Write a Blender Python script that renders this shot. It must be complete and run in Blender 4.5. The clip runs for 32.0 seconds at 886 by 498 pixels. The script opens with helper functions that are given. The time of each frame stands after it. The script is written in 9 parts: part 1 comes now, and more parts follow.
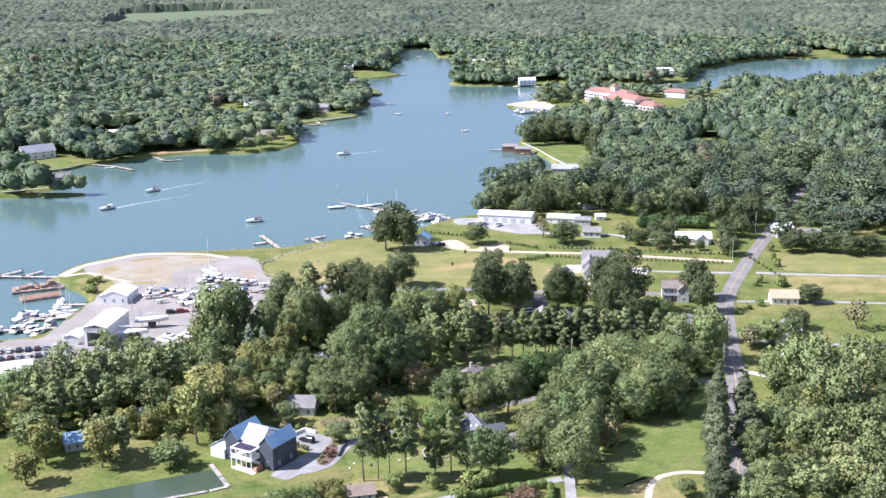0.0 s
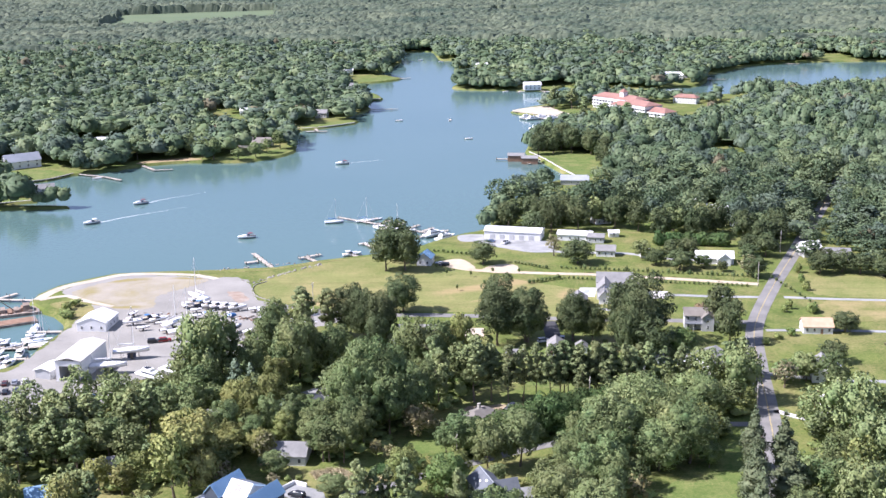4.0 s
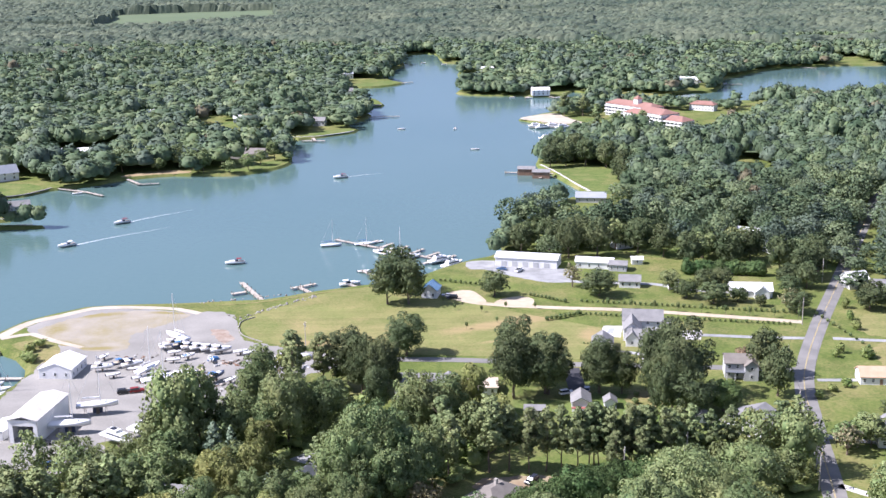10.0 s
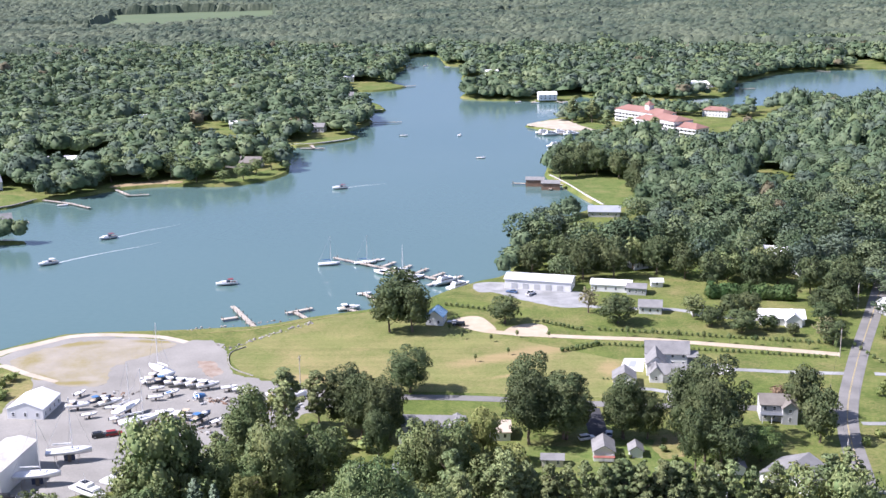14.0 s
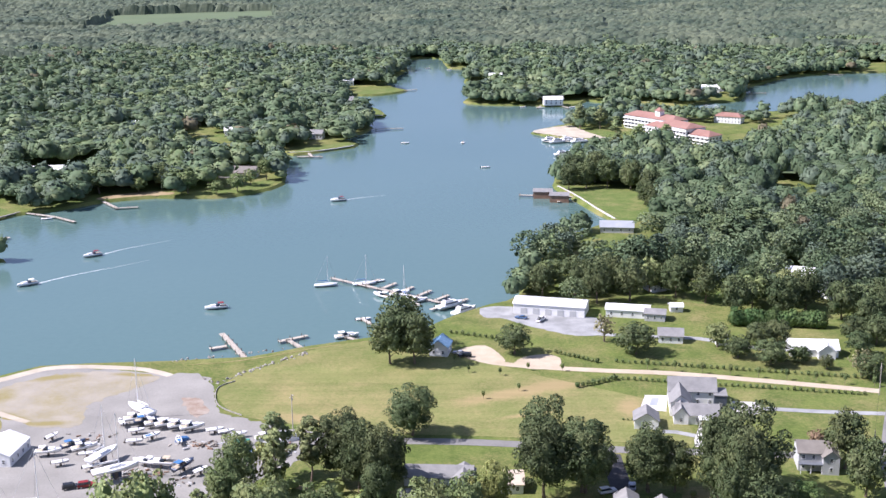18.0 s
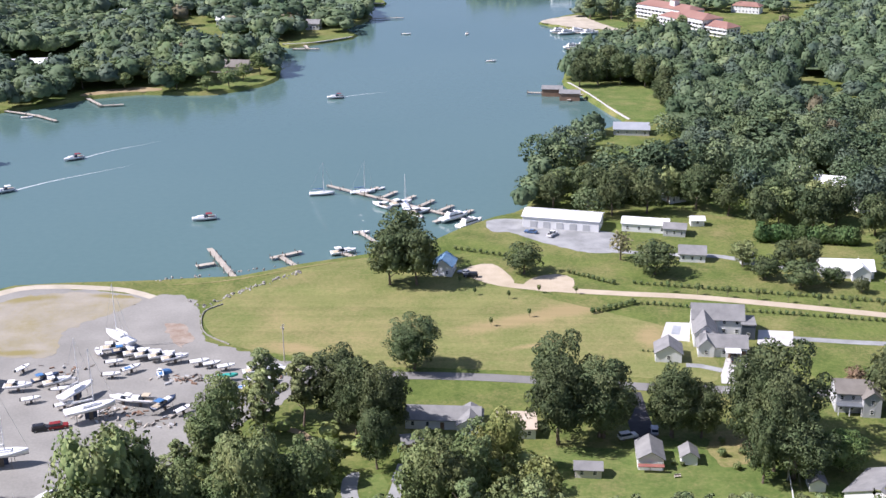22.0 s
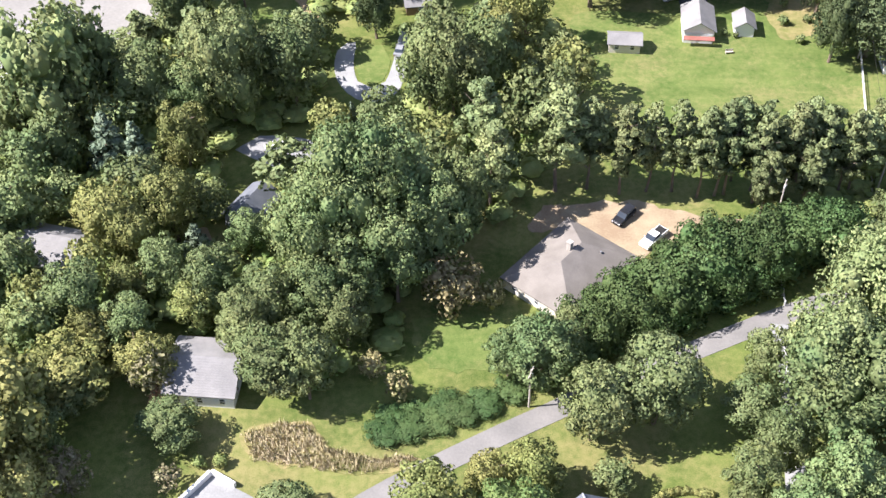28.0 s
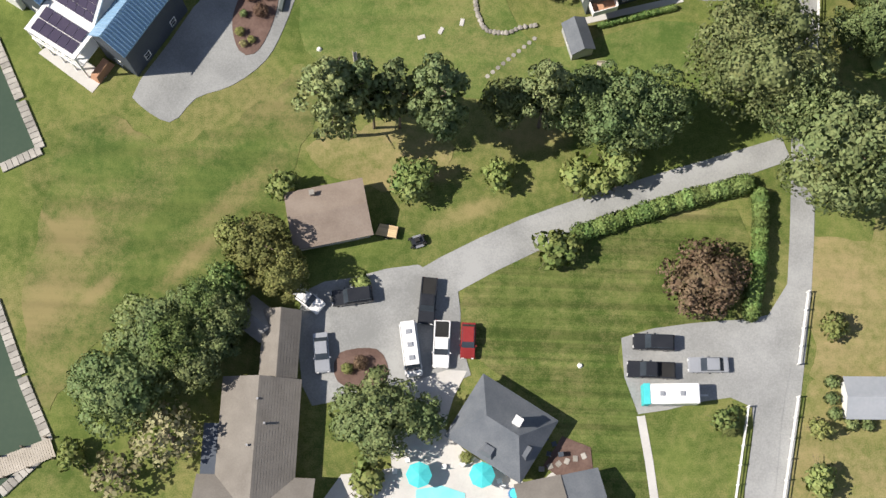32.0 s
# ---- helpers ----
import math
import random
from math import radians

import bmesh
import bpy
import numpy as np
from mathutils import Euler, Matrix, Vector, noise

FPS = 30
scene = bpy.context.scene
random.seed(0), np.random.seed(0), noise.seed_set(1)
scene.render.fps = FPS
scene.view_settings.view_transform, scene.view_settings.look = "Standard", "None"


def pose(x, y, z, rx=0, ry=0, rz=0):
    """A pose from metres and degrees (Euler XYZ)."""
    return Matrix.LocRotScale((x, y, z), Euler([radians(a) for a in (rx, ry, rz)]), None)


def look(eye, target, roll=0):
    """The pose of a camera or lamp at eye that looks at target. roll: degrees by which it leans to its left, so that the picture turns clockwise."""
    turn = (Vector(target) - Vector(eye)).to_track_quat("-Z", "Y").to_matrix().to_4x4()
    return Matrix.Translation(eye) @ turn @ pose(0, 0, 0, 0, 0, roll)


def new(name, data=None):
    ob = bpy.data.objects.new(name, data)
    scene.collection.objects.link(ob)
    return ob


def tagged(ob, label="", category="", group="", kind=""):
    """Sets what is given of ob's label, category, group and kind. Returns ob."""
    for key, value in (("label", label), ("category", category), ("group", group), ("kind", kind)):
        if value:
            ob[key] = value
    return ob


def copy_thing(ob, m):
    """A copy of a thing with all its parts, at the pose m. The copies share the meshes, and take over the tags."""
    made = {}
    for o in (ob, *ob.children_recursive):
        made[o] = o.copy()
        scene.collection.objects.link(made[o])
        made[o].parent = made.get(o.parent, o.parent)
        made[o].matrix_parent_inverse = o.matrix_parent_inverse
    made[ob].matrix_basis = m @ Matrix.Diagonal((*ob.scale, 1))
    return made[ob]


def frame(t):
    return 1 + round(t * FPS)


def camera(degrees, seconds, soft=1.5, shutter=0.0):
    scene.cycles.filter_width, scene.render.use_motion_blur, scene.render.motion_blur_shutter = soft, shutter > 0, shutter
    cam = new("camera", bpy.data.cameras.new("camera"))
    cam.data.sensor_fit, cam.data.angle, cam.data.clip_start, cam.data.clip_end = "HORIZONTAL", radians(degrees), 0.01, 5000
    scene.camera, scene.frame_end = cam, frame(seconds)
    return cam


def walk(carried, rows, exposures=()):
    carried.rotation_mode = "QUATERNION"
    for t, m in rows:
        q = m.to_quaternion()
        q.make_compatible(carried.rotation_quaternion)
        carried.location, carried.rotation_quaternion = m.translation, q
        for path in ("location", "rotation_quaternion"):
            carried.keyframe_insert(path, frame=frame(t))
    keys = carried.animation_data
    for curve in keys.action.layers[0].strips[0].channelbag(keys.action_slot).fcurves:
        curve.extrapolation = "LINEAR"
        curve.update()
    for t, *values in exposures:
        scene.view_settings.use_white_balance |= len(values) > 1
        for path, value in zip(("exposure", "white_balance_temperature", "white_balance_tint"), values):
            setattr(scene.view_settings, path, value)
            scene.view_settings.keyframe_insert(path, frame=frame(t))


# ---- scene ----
cam = camera(40.3, 32.0)
# seconds, eye, tilt below the horizon, turn to the left, roll
PATH = [
    (0, (10.89, 0.04, 151.62), 14.444, 1.380, -0.978),
    (1, (10.43, 9.86, 151.27), 14.441, 1.399, -0.950),
    (2, (9.99, 20.26, 151.01), 14.442, 1.404, -0.961),
    (3, (9.47, 30.43, 150.81), 14.409, 1.427, -0.954),
    (6, (7.10, 57.67, 150.23), 14.381, 1.425, -0.857),
    (7, (6.53, 67.40, 150.28), 14.396, 1.446, -0.833),
    (8, (5.95, 76.74, 150.32), 14.411, 1.454, -0.880),
    (9, (5.38, 86.12, 150.30), 14.412, 1.465, -0.873),
    (10, (4.75, 95.64, 150.23), 14.440, 1.474, -0.859),
    (11, (4.07, 104.84, 150.12), 14.463, 1.481, -0.829),
    (12, (3.31, 114.01, 150.01), 14.445, 1.493, -0.795),
    (13, (2.52, 123.32, 149.93), 14.462, 1.488, -0.748),
    (14, (1.74, 134.08, 150.01), 14.461, 1.519, -0.762),
    (17, (0.01, 160.96, 150.37), 14.518, 1.551, -0.729),
    (18, (-0.54, 169.75, 150.50), 14.495, 1.561, -0.745),
    (19, (-1.10, 178.72, 150.62), 14.499, 1.577, -0.742),
    (19.5, (-1.37, 183.28, 150.68), 14.516, 1.577, -0.742),
    (20, (-1.62, 187.84, 150.73), 12.974, 1.553, -0.747),
    (20.5, (-1.85, 192.32, 150.74), 9.271, 1.498, -0.739),
    (21, (-2.07, 196.65, 150.72), 12.020, 1.537, -0.718),
    (21.5, (-2.26, 200.92, 150.68), 15.994, 1.610, -0.674),
    (22, (-2.42, 205.21, 150.63), 19.961, 1.693, -0.624),
    (22.5, (-2.57, 209.54, 150.55), 23.929, 1.770, -0.593),
    (23, (-2.70, 213.97, 150.46), 27.880, 1.855, -0.575),
    (23.5, (-2.82, 218.56, 150.35), 31.586, 1.934, -0.564),
    (24, (-2.94, 223.19, 150.22), 31.980, 1.969, -0.578),
    (24.5, (-3.07, 227.78, 150.07), 32.398, 2.016, -0.602),
    (26.5, (-3.51, 245.34, 149.18), 36.608, 2.318, -0.606),
    (27, (-3.67, 249.22, 149.07), 37.949, 2.409, -0.644),
    (27.5, (-3.85, 252.86, 148.99), 41.763, 2.526, -0.685),
    (28, (-4.00, 256.02, 148.93), 45.675, 2.610, -0.713),
    (28.5, (-4.15, 258.62, 148.88), 49.591, 2.681, -0.727),
    (29, (-4.30, 260.74, 148.83), 53.519, 2.745, -0.745),
    (29.5, (-4.43, 262.38, 148.75), 57.487, 2.783, -0.750),
    (30, (-4.56, 263.58, 148.65), 61.431, 2.798, -0.756),
    (30.5, (-4.70, 264.32, 148.51), 65.199, 2.826, -0.753),
    (31, (-4.83, 264.88, 148.33), 68.835, 2.879, -0.720),
    (31.5, (-4.96, 265.38, 148.12), 72.436, 2.932, -0.682),
    (32, (-5.13, 265.83, 147.91), 76.011, 2.999, -0.662),
]
EXPOSURES = [(0.0, 1.01, 5820, 24), (10.0, 0.93, 5820, 24), (19.5, 0.78, 5880, 24), (20.4, 0.71, 5540, 23), (20.8, 0.59, 5590, 23), (21.2, 0.53, 5770, 23), (22.0, 0.59, 5930, 22), (23.0, 0.73, 6080, 22), (24.0, 0.98, 6080, 22), (27.0, 1.11, 6090, 21), (28.0, 1.34, 6140, 20), (29.0, 1.36, 6190, 19), (30.0, 0.98, 6530, 15), (31.0, 0.58, 6630, 13), (32.0, 0.36, 6630, 12)]
walk(cam, [(t, pose(*eye, 90 - tilt, 0, turn) @ pose(0, 0, 0, 0, 0, roll)) for t, eye, tilt, turn, roll in PATH], EXPOSURES)

# ---- light ----
SUN_TO = Vector((0.69, 0.09, -0.72))
world = bpy.data.worlds.new("sky")
scene.world = world
world.use_nodes = True
wn = world.node_tree.nodes
sky = wn.new("ShaderNodeTexSky")
sky.sky_type = "NISHITA"
sky.sun_disc = False
sky.sun_elevation = radians(46)
sky.sun_rotation = radians(263)
sky.dust_density = 0.2
sky.ozone_density = 4.0
sky.altitude = 150
sky.air_density = 1.0
cool = wn.new("ShaderNodeMix")
cool.data_type, cool.blend_type = "RGBA", "MULTIPLY"
cool.inputs["Factor"].default_value = 1.0
cool.inputs["B"].default_value = (0.86, 0.95, 1.14, 1)
world.node_tree.links.new(sky.outputs["Color"], cool.inputs["A"])
haze = wn.new("ShaderNodeMix")
haze.data_type = "RGBA"
haze.inputs["Factor"].default_value = 0.42
haze.inputs["B"].default_value = (6.4, 7.4, 9.4, 1)
world.node_tree.links.new(cool.outputs["Result"], haze.inputs["A"])
world.node_tree.links.new(haze.outputs["Result"], wn["Background"].inputs["Color"])
wn["Background"].inputs["Strength"].default_value = 0.048
sun_data = bpy.data.lights.new("sun", "SUN")
sun_data.energy = 5.0
sun_data.angle = radians(0.55)
sun_data.color = (1.0, 0.94, 0.84)
sun = new("sun", sun_data)
sun.matrix_world = look((-200, 0, 400), Vector((-200, 0, 400)) + SUN_TO)

# ---- materials ----
MATS = {}


def material(name, a, b=None, rough=0.8, scale=0.6, fine=6.0, metal=0.0, bump=0.15, each=0.0, island=0.0, spec=0.3, depth=0.05, contrast=1.0, weight=0.5, tint=0.0):
    """A surface that varies between two colours at two scales, with fine relief."""
    if name in MATS:
        return MATS[name]
    b = b or tuple(min(1, c * 1.25) for c in a)
    m = bpy.data.materials.new(name)
    m.use_nodes = True
    n, l = m.node_tree.nodes, m.node_tree.links
    p = n["Principled BSDF"]
    p.inputs["Roughness"].default_value = rough
    p.inputs["Metallic"].default_value = metal
    p.inputs["Specular IOR Level"].default_value = spec
    geo = n.new("ShaderNodeNewGeometry")
    big, small = n.new("ShaderNodeTexNoise"), n.new("ShaderNodeTexNoise")
    big.inputs["Scale"].default_value, small.inputs["Scale"].default_value = scale, fine
    big.inputs["Detail"].default_value, small.inputs["Detail"].default_value = 6, 4
    l.new(geo.outputs["Position"], big.inputs["Vector"])
    l.new(geo.outputs["Position"], small.inputs["Vector"])
    add = n.new("ShaderNodeMath")
    add.operation = "MULTIPLY_ADD"
    l.new(small.outputs["Fac"], add.inputs[0])
    add.inputs[1].default_value = weight
    l.new(big.outputs["Fac"], add.inputs[2])
    ramp = n.new("ShaderNodeMapRange")
    l.new(add.outputs[0], ramp.inputs["Value"])
    mid = 0.5 + 0.5 * weight
    ramp.inputs["From Min"].default_value, ramp.inputs["From Max"].default_value = mid - 0.23 / contrast, mid + 0.23 / contrast
    mix = n.new("ShaderNodeMix")
    mix.data_type = "RGBA"
    l.new(ramp.outputs["Result"], mix.inputs["Factor"])
    mix.inputs["A"].default_value, mix.inputs["B"].default_value = (*a, 1), (*b, 1)
    out = mix.outputs["Result"]
    for amount, node, socket in ((each, "ShaderNodeObjectInfo", "Random"), (island, "ShaderNodeNewGeometry", "Random Per Island")):
        if amount:
            src, rng, hsv = n.new(node), n.new("ShaderNodeMapRange"), n.new("ShaderNodeHueSaturation")
            l.new(src.outputs[socket], rng.inputs["Value"])
            rng.inputs["To Min"].default_value, rng.inputs["To Max"].default_value = 1 - amount, 1 + amount
            l.new(rng.outputs["Result"], hsv.inputs["Value"])
            if tint:
                turn, wrap = n.new("ShaderNodeMapRange"), n.new("ShaderNodeMath")
                wrap.operation = "WRAP"
                wrap.inputs[1].default_value, wrap.inputs[2].default_value = 1.0, 0.0
                many = n.new("ShaderNodeMath")
                many.operation = "MULTIPLY"
                many.inputs[1].default_value = 7.31
                l.new(src.outputs[socket], many.inputs[0])
                l.new(many.outputs[0], wrap.inputs[0])
                l.new(wrap.outputs[0], turn.inputs["Value"])
                turn.inputs["To Min"].default_value, turn.inputs["To Max"].default_value = 0.5 - 0.3 * tint, 0.5 + tint
                l.new(turn.outputs["Result"], hsv.inputs["Hue"])
            l.new(out, hsv.inputs["Color"])
            out = hsv.outputs["Color"]
    l.new(out, p.inputs["Base Color"])
    if bump:
        bm_ = n.new("ShaderNodeBump")
        bm_.inputs["Strength"].default_value = bump
        bm_.inputs["Distance"].default_value = depth
        l.new(small.outputs["Fac"], bm_.inputs["Height"])
        l.new(bm_.outputs["Normal"], p.inputs["Normal"])
    MATS[name] = m
    return m


def leafy(name, a, b, each=0.22, scale=0.12, fine=8.0, island=0.22):
    """Foliage: a colour per tree and per leaf cluster, a little light coming through."""
    # woods and distant canopy: less red, more blue, distance haze put into the colour
    warm, cool_ = (1.03, 1.62) if "wood" in name or "distant" in name else (1.14, 1.58)
    lift = 1.0 if warm == 1.0 else 1.03
    a, b = (a[0] * warm * lift, a[1] * lift, a[2] * cool_ * lift), (b[0] * warm * lift, b[1] * lift, b[2] * cool_ * lift)
    m = material(name, a, b, rough=0.65, scale=scale, fine=fine, bump=0, each=each, island=island, spec=0.2, weight=0.7, contrast=1.0, tint=0.022)
    n, l = m.node_tree.nodes, m.node_tree.links
    p = n["Principled BSDF"]
    if not p.outputs[0].links[0].to_node.type == "MIX_SHADER":
        tr, mx = n.new("ShaderNodeBsdfTranslucent"), n.new("ShaderNodeMixShader")
        l.new(p.inputs["Base Color"].links[0].from_socket, tr.inputs["Color"])
        mx.inputs[0].default_value = 0.16
        l.new(p.outputs[0], mx.inputs[1])
        l.new(tr.outputs[0], mx.inputs[2])
        l.new(mx.outputs[0], n["Material Output"].inputs["Surface"])
    return m


def turf(name, deep, green, dry, patch_size=30.0, dryness=0.0, streak=None, spots=(), contrast=1.0, fine=6.0, bump=0.25):
    """Grass: darker and lighter green tufts, dry areas at two scales, mowing streaks, worn spots."""
    m = bpy.data.materials.new(name)
    m.use_nodes = True
    n, l = m.node_tree.nodes, m.node_tree.links
    p = n["Principled BSDF"]
    p.inputs["Roughness"].default_value = 0.95
    p.inputs["Specular IOR Level"].default_value = 0.15
    geo = n.new("ShaderNodeNewGeometry")
    where = geo.outputs["Position"]

    def cloud(scale, detail=5, vector=None, rough=0.6):
        t = n.new("ShaderNodeTexNoise")
        t.inputs["Scale"].default_value, t.inputs["Detail"].default_value, t.inputs["Roughness"].default_value = scale, detail, rough
        l.new(vector or where, t.inputs["Vector"])
        return t.outputs["Fac"]

    def mad(a, k, b):
        t = n.new("ShaderNodeMath")
        t.operation = "MULTIPLY_ADD"
        l.new(a, t.inputs[0])
        t.inputs[1].default_value = k
        if isinstance(b, float):
            t.inputs[2].default_value = b
        else:
            l.new(b, t.inputs[2])
        return t.outputs[0]

    def spread(a, lo, hi, out0=0.0, out1=1.0):
        t = n.new("ShaderNodeMapRange")
        t.interpolation_type = "SMOOTHSTEP"
        l.new(a, t.inputs["Value"])
        for k, v in (("From Min", lo), ("From Max", hi), ("To Min", out0), ("To Max", out1)):
            t.inputs[k].default_value = v
        return t.outputs["Result"]

    def blend(f, a, b):
        t = n.new("ShaderNodeMix")
        t.data_type = "RGBA"
        l.new(f, t.inputs["Factor"])
        for k, v in (("A", a), ("B", b)):
            if isinstance(v, tuple):
                t.inputs[k].default_value = (*v, 1)
            else:
                l.new(v, t.inputs[k])
        return t.outputs["Result"]

    tuft, speck = cloud(fine, 3), cloud(0.9, 5)
    tone = mad(tuft, 0.75, mad(speck, 0.55, cloud(3.0 / patch_size, 6)))
    colour = blend(spread(tone, 1.15 - 0.28 / contrast, 1.15 + 0.28 / contrast), deep, green)
    arid = mad(tuft, 0.4, mad(speck, 0.4, cloud(1.0 / patch_size, 8, None, 0.7)))
    for x, y, rx, ry, turn, amount in spots:
        place, far = n.new("ShaderNodeMapping"), n.new("ShaderNodeVectorMath")
        place.vector_type = "TEXTURE"
        place.inputs["Location"].default_value = (x, y, 2)
        place.inputs["Rotation"].default_value = (0, 0, radians(turn))
        place.inputs["Scale"].default_value = (rx, ry, 50)
        far.operation = "LENGTH"
        l.new(where, place.inputs["Vector"])
        l.new(place.outputs["Vector"], far.inputs[0])
        arid = mad(spread(far.outputs["Value"], 0.1, 1.0, 1.0, 0.0), amount * 0.62, arid)
    colour = blend(spread(arid, 0.82 - dryness, 1.34 - dryness, 0.0, 0.92), colour, dry)
    if streak:
        turn, wide, amount = streak
        place = n.new("ShaderNodeMapping")
        place.inputs["Rotation"].default_value = (0, 0, radians(turn))
        place.inputs["Scale"].default_value = (0.012, 1.0 / wide, 0.1)
        l.new(where, place.inputs["Vector"])
        hsv = n.new("ShaderNodeHueSaturation")
        l.new(spread(cloud(1.0, 3, place.outputs["Vector"]), 0.3, 0.7, 1 - amount, 1 + amount), hsv.inputs["Value"])
        l.new(colour, hsv.inputs["Color"])
        colour = hsv.outputs["Color"]
    l.new(colour, p.inputs["Base Color"])
    b = n.new("ShaderNodeBump")
    b.inputs["Strength"].default_value, b.inputs["Distance"].default_value = bump, 0.06
    l.new(tuft, b.inputs["Height"])
    l.new(b.outputs["Normal"], p.inputs["Normal"])
    return m


GRASS = turf("grass", (0.07, 0.108, 0.024), (0.152, 0.19, 0.05), (0.3, 0.25, 0.115), 26, 0.06, None, [(4, 318, 9, 4, 20, 0.3), (-4, 307, 8, 2, 22, 0.45), (-12, 312, 10, 3, 5, 0.5), (20, 311, 10, 2, 20, 0.3)])
LAWN = turf("lawn", (0.078, 0.128, 0.03), (0.15, 0.192, 0.056), (0.28, 0.245, 0.11), 16, 0.02, (30, 1.6, 0.06), [(-14, 338, 4, 3, 0, 0.3), (-8, 328, 9, 3, 20, 0.12)])
FIELD = turf("hay field", (0.135, 0.168, 0.05), (0.225, 0.232, 0.085), (0.34, 0.265, 0.135), 40, 0.045, (-18, 3.0, 0.07), [(8, 548, 26, 7, 25, 0.54), (28, 558, 16, 7, 15, 0.45), (50, 538, 7, 13, -10, 0.54), (-56, 529, 14, 5, -20, 0.48), (15, 531, 13, 2.5, 20, 0.51), (-66, 582, 16, 7, 40, 0.29), (32, 577, 10, 4, 0, 0.4), (-30, 566, 30, 10, 30, 0.16)])
STRIPED = turf("striped lawn", (0.052, 0.085, 0.018), (0.115, 0.145, 0.04), (0.25, 0.215, 0.1), 14, 0.0, (27, 0.8, 0.24), [(25, 309, 8, 2.5, 15, 0.5), (30, 300, 2, 8, 0, 0.3), (9, 287, 6, 3, -30, 0.15)], 1.2)
BANDED = turf("banded lawn", (0.062, 0.105, 0.024), (0.13, 0.165, 0.045), (0.26, 0.215, 0.1), 15, 0.06, (-45, 2.4, 0.12), [(-46.6, 317.4, 5, 3.5, 20, 0.42), (-53.5, 302.1, 5, 4, 30, 0.4), (-38.3, 299.4, 9, 1.8, 45, 0.5), (-49.3, 295.1, 4, 1.6, 45, 0.6), (-56.2, 303.4, 10, 0.7, -42, 0.4), (-56.6, 293.1, 9, 5, 40, 0.32), (-32.5, 308.4, 12, 2.4, 44, 0.3), (-37.6, 308.9, 16, 3.2, 44, -0.35), (-51.5, 310.7, 8, 5, 30, -0.2)], 1.0)
DRYGRASS = turf("dry grass", (0.12, 0.15, 0.04), (0.2, 0.205, 0.07), (0.34, 0.27, 0.14), 12, 0.16, (4, 1.5, 0.06))
TAN = material("dry tan grass", (0.29, 0.22, 0.12), (0.38, 0.3, 0.18), rough=0.95, scale=0.15, fine=2, bump=0.4)
STRAW = material("pine straw", (0.27, 0.2, 0.13), (0.36, 0.305, 0.2), rough=0.95, scale=0.25, fine=3, bump=0.4, contrast=1.3)
MEADOW = material("far meadow", (0.105, 0.15, 0.08), (0.135, 0.175, 0.095), rough=0.95, scale=0.01, fine=0.1, bump=0)
GRAVEL = material("gravel", (0.235, 0.242, 0.24), (0.365, 0.372, 0.37), rough=0.95, scale=0.18, fine=5, bump=0.35, contrast=1.25, weight=0.5)
DRIVESTONE = material("grey drive stone", (0.205, 0.212, 0.21), (0.32, 0.328, 0.325), rough=0.95, scale=0.18, fine=5, bump=0.35, contrast=1.25, weight=0.5)
LOT = material("grey crushed stone", (0.232, 0.226, 0.206), (0.32, 0.31, 0.284), rough=0.95, scale=0.06, fine=1.6, bump=0.3, contrast=1.2, weight=0.45)
POINT = turf("gravelly dry soil", (0.3, 0.277, 0.228), (0.37, 0.338, 0.28), (0.25, 0.215, 0.085), 18, 0.09, None, [(-150, 528, 12, 6, -30, 0.68), (-150, 566, 16, 4, 15, 0.59), (-120, 569, 14, 2.5, -5, 0.68), (-160, 548, 6, 10, 0, 0.42), (-136, 525, 10, 3, 5, 0.68)])
SAND = material("pale sand", (0.39, 0.345, 0.27), (0.54, 0.485, 0.39), rough=0.95, scale=0.15, fine=2, bump=0.3)
SANDDRIVE = material("tan stone drive", (0.41, 0.345, 0.25), (0.53, 0.455, 0.345), rough=0.95, scale=0.2, fine=2, bump=0.3)
ASPHALT = material("worn asphalt", (0.17, 0.168, 0.16), (0.25, 0.243, 0.23), rough=0.9, scale=0.2, fine=3, bump=0.2)
CONCRETE = material("concrete", (0.5, 0.49, 0.47), (0.6, 0.585, 0.56), rough=0.85, scale=0.3, fine=4, bump=0.15)
STONE = material("rubble stone", (0.26, 0.245, 0.22), (0.4, 0.38, 0.345), rough=0.9, scale=0.6, fine=4, bump=0.5, each=0.25)
MULCH = material("brown mulch", (0.105, 0.066, 0.055), (0.18, 0.12, 0.1), rough=0.95, scale=0.6, fine=4, bump=0.6)
BARK = material("bark", (0.13, 0.1, 0.075), (0.22, 0.175, 0.135), rough=0.95, scale=1, fine=8, bump=0.6)
DOCKWOOD = material("weathered dock wood", (0.4, 0.36, 0.3), (0.55, 0.5, 0.43), rough=0.85, scale=0.4, fine=5, bump=0.3, each=0.12)
PILE = material("dark timber pile", (0.13, 0.11, 0.09), (0.2, 0.17, 0.14), rough=0.9, fine=6)
WHITE = material("white siding", (0.72, 0.73, 0.73), (0.8, 0.8, 0.79), rough=0.7, scale=0.3, fine=3, bump=0.1)
TRIM = material("white trim", (0.8, 0.8, 0.79), (0.84, 0.84, 0.83), rough=0.5, bump=0.05)
METALWHITE = material("white metal roof", (0.78, 0.79, 0.8), (0.86, 0.86, 0.86), rough=0.45, scale=0.2, fine=2, bump=0.05)
PALEROOF = material("weathered pale roofing", (0.5, 0.485, 0.455), (0.66, 0.645, 0.61), rough=0.7, scale=0.25, fine=2, bump=0.1, contrast=1.3)
GREYMETAL = material("light grey metal roof", (0.36, 0.39, 0.42), (0.46, 0.48, 0.51), rough=0.4, scale=0.2, fine=2, bump=0.05, metal=0.2)
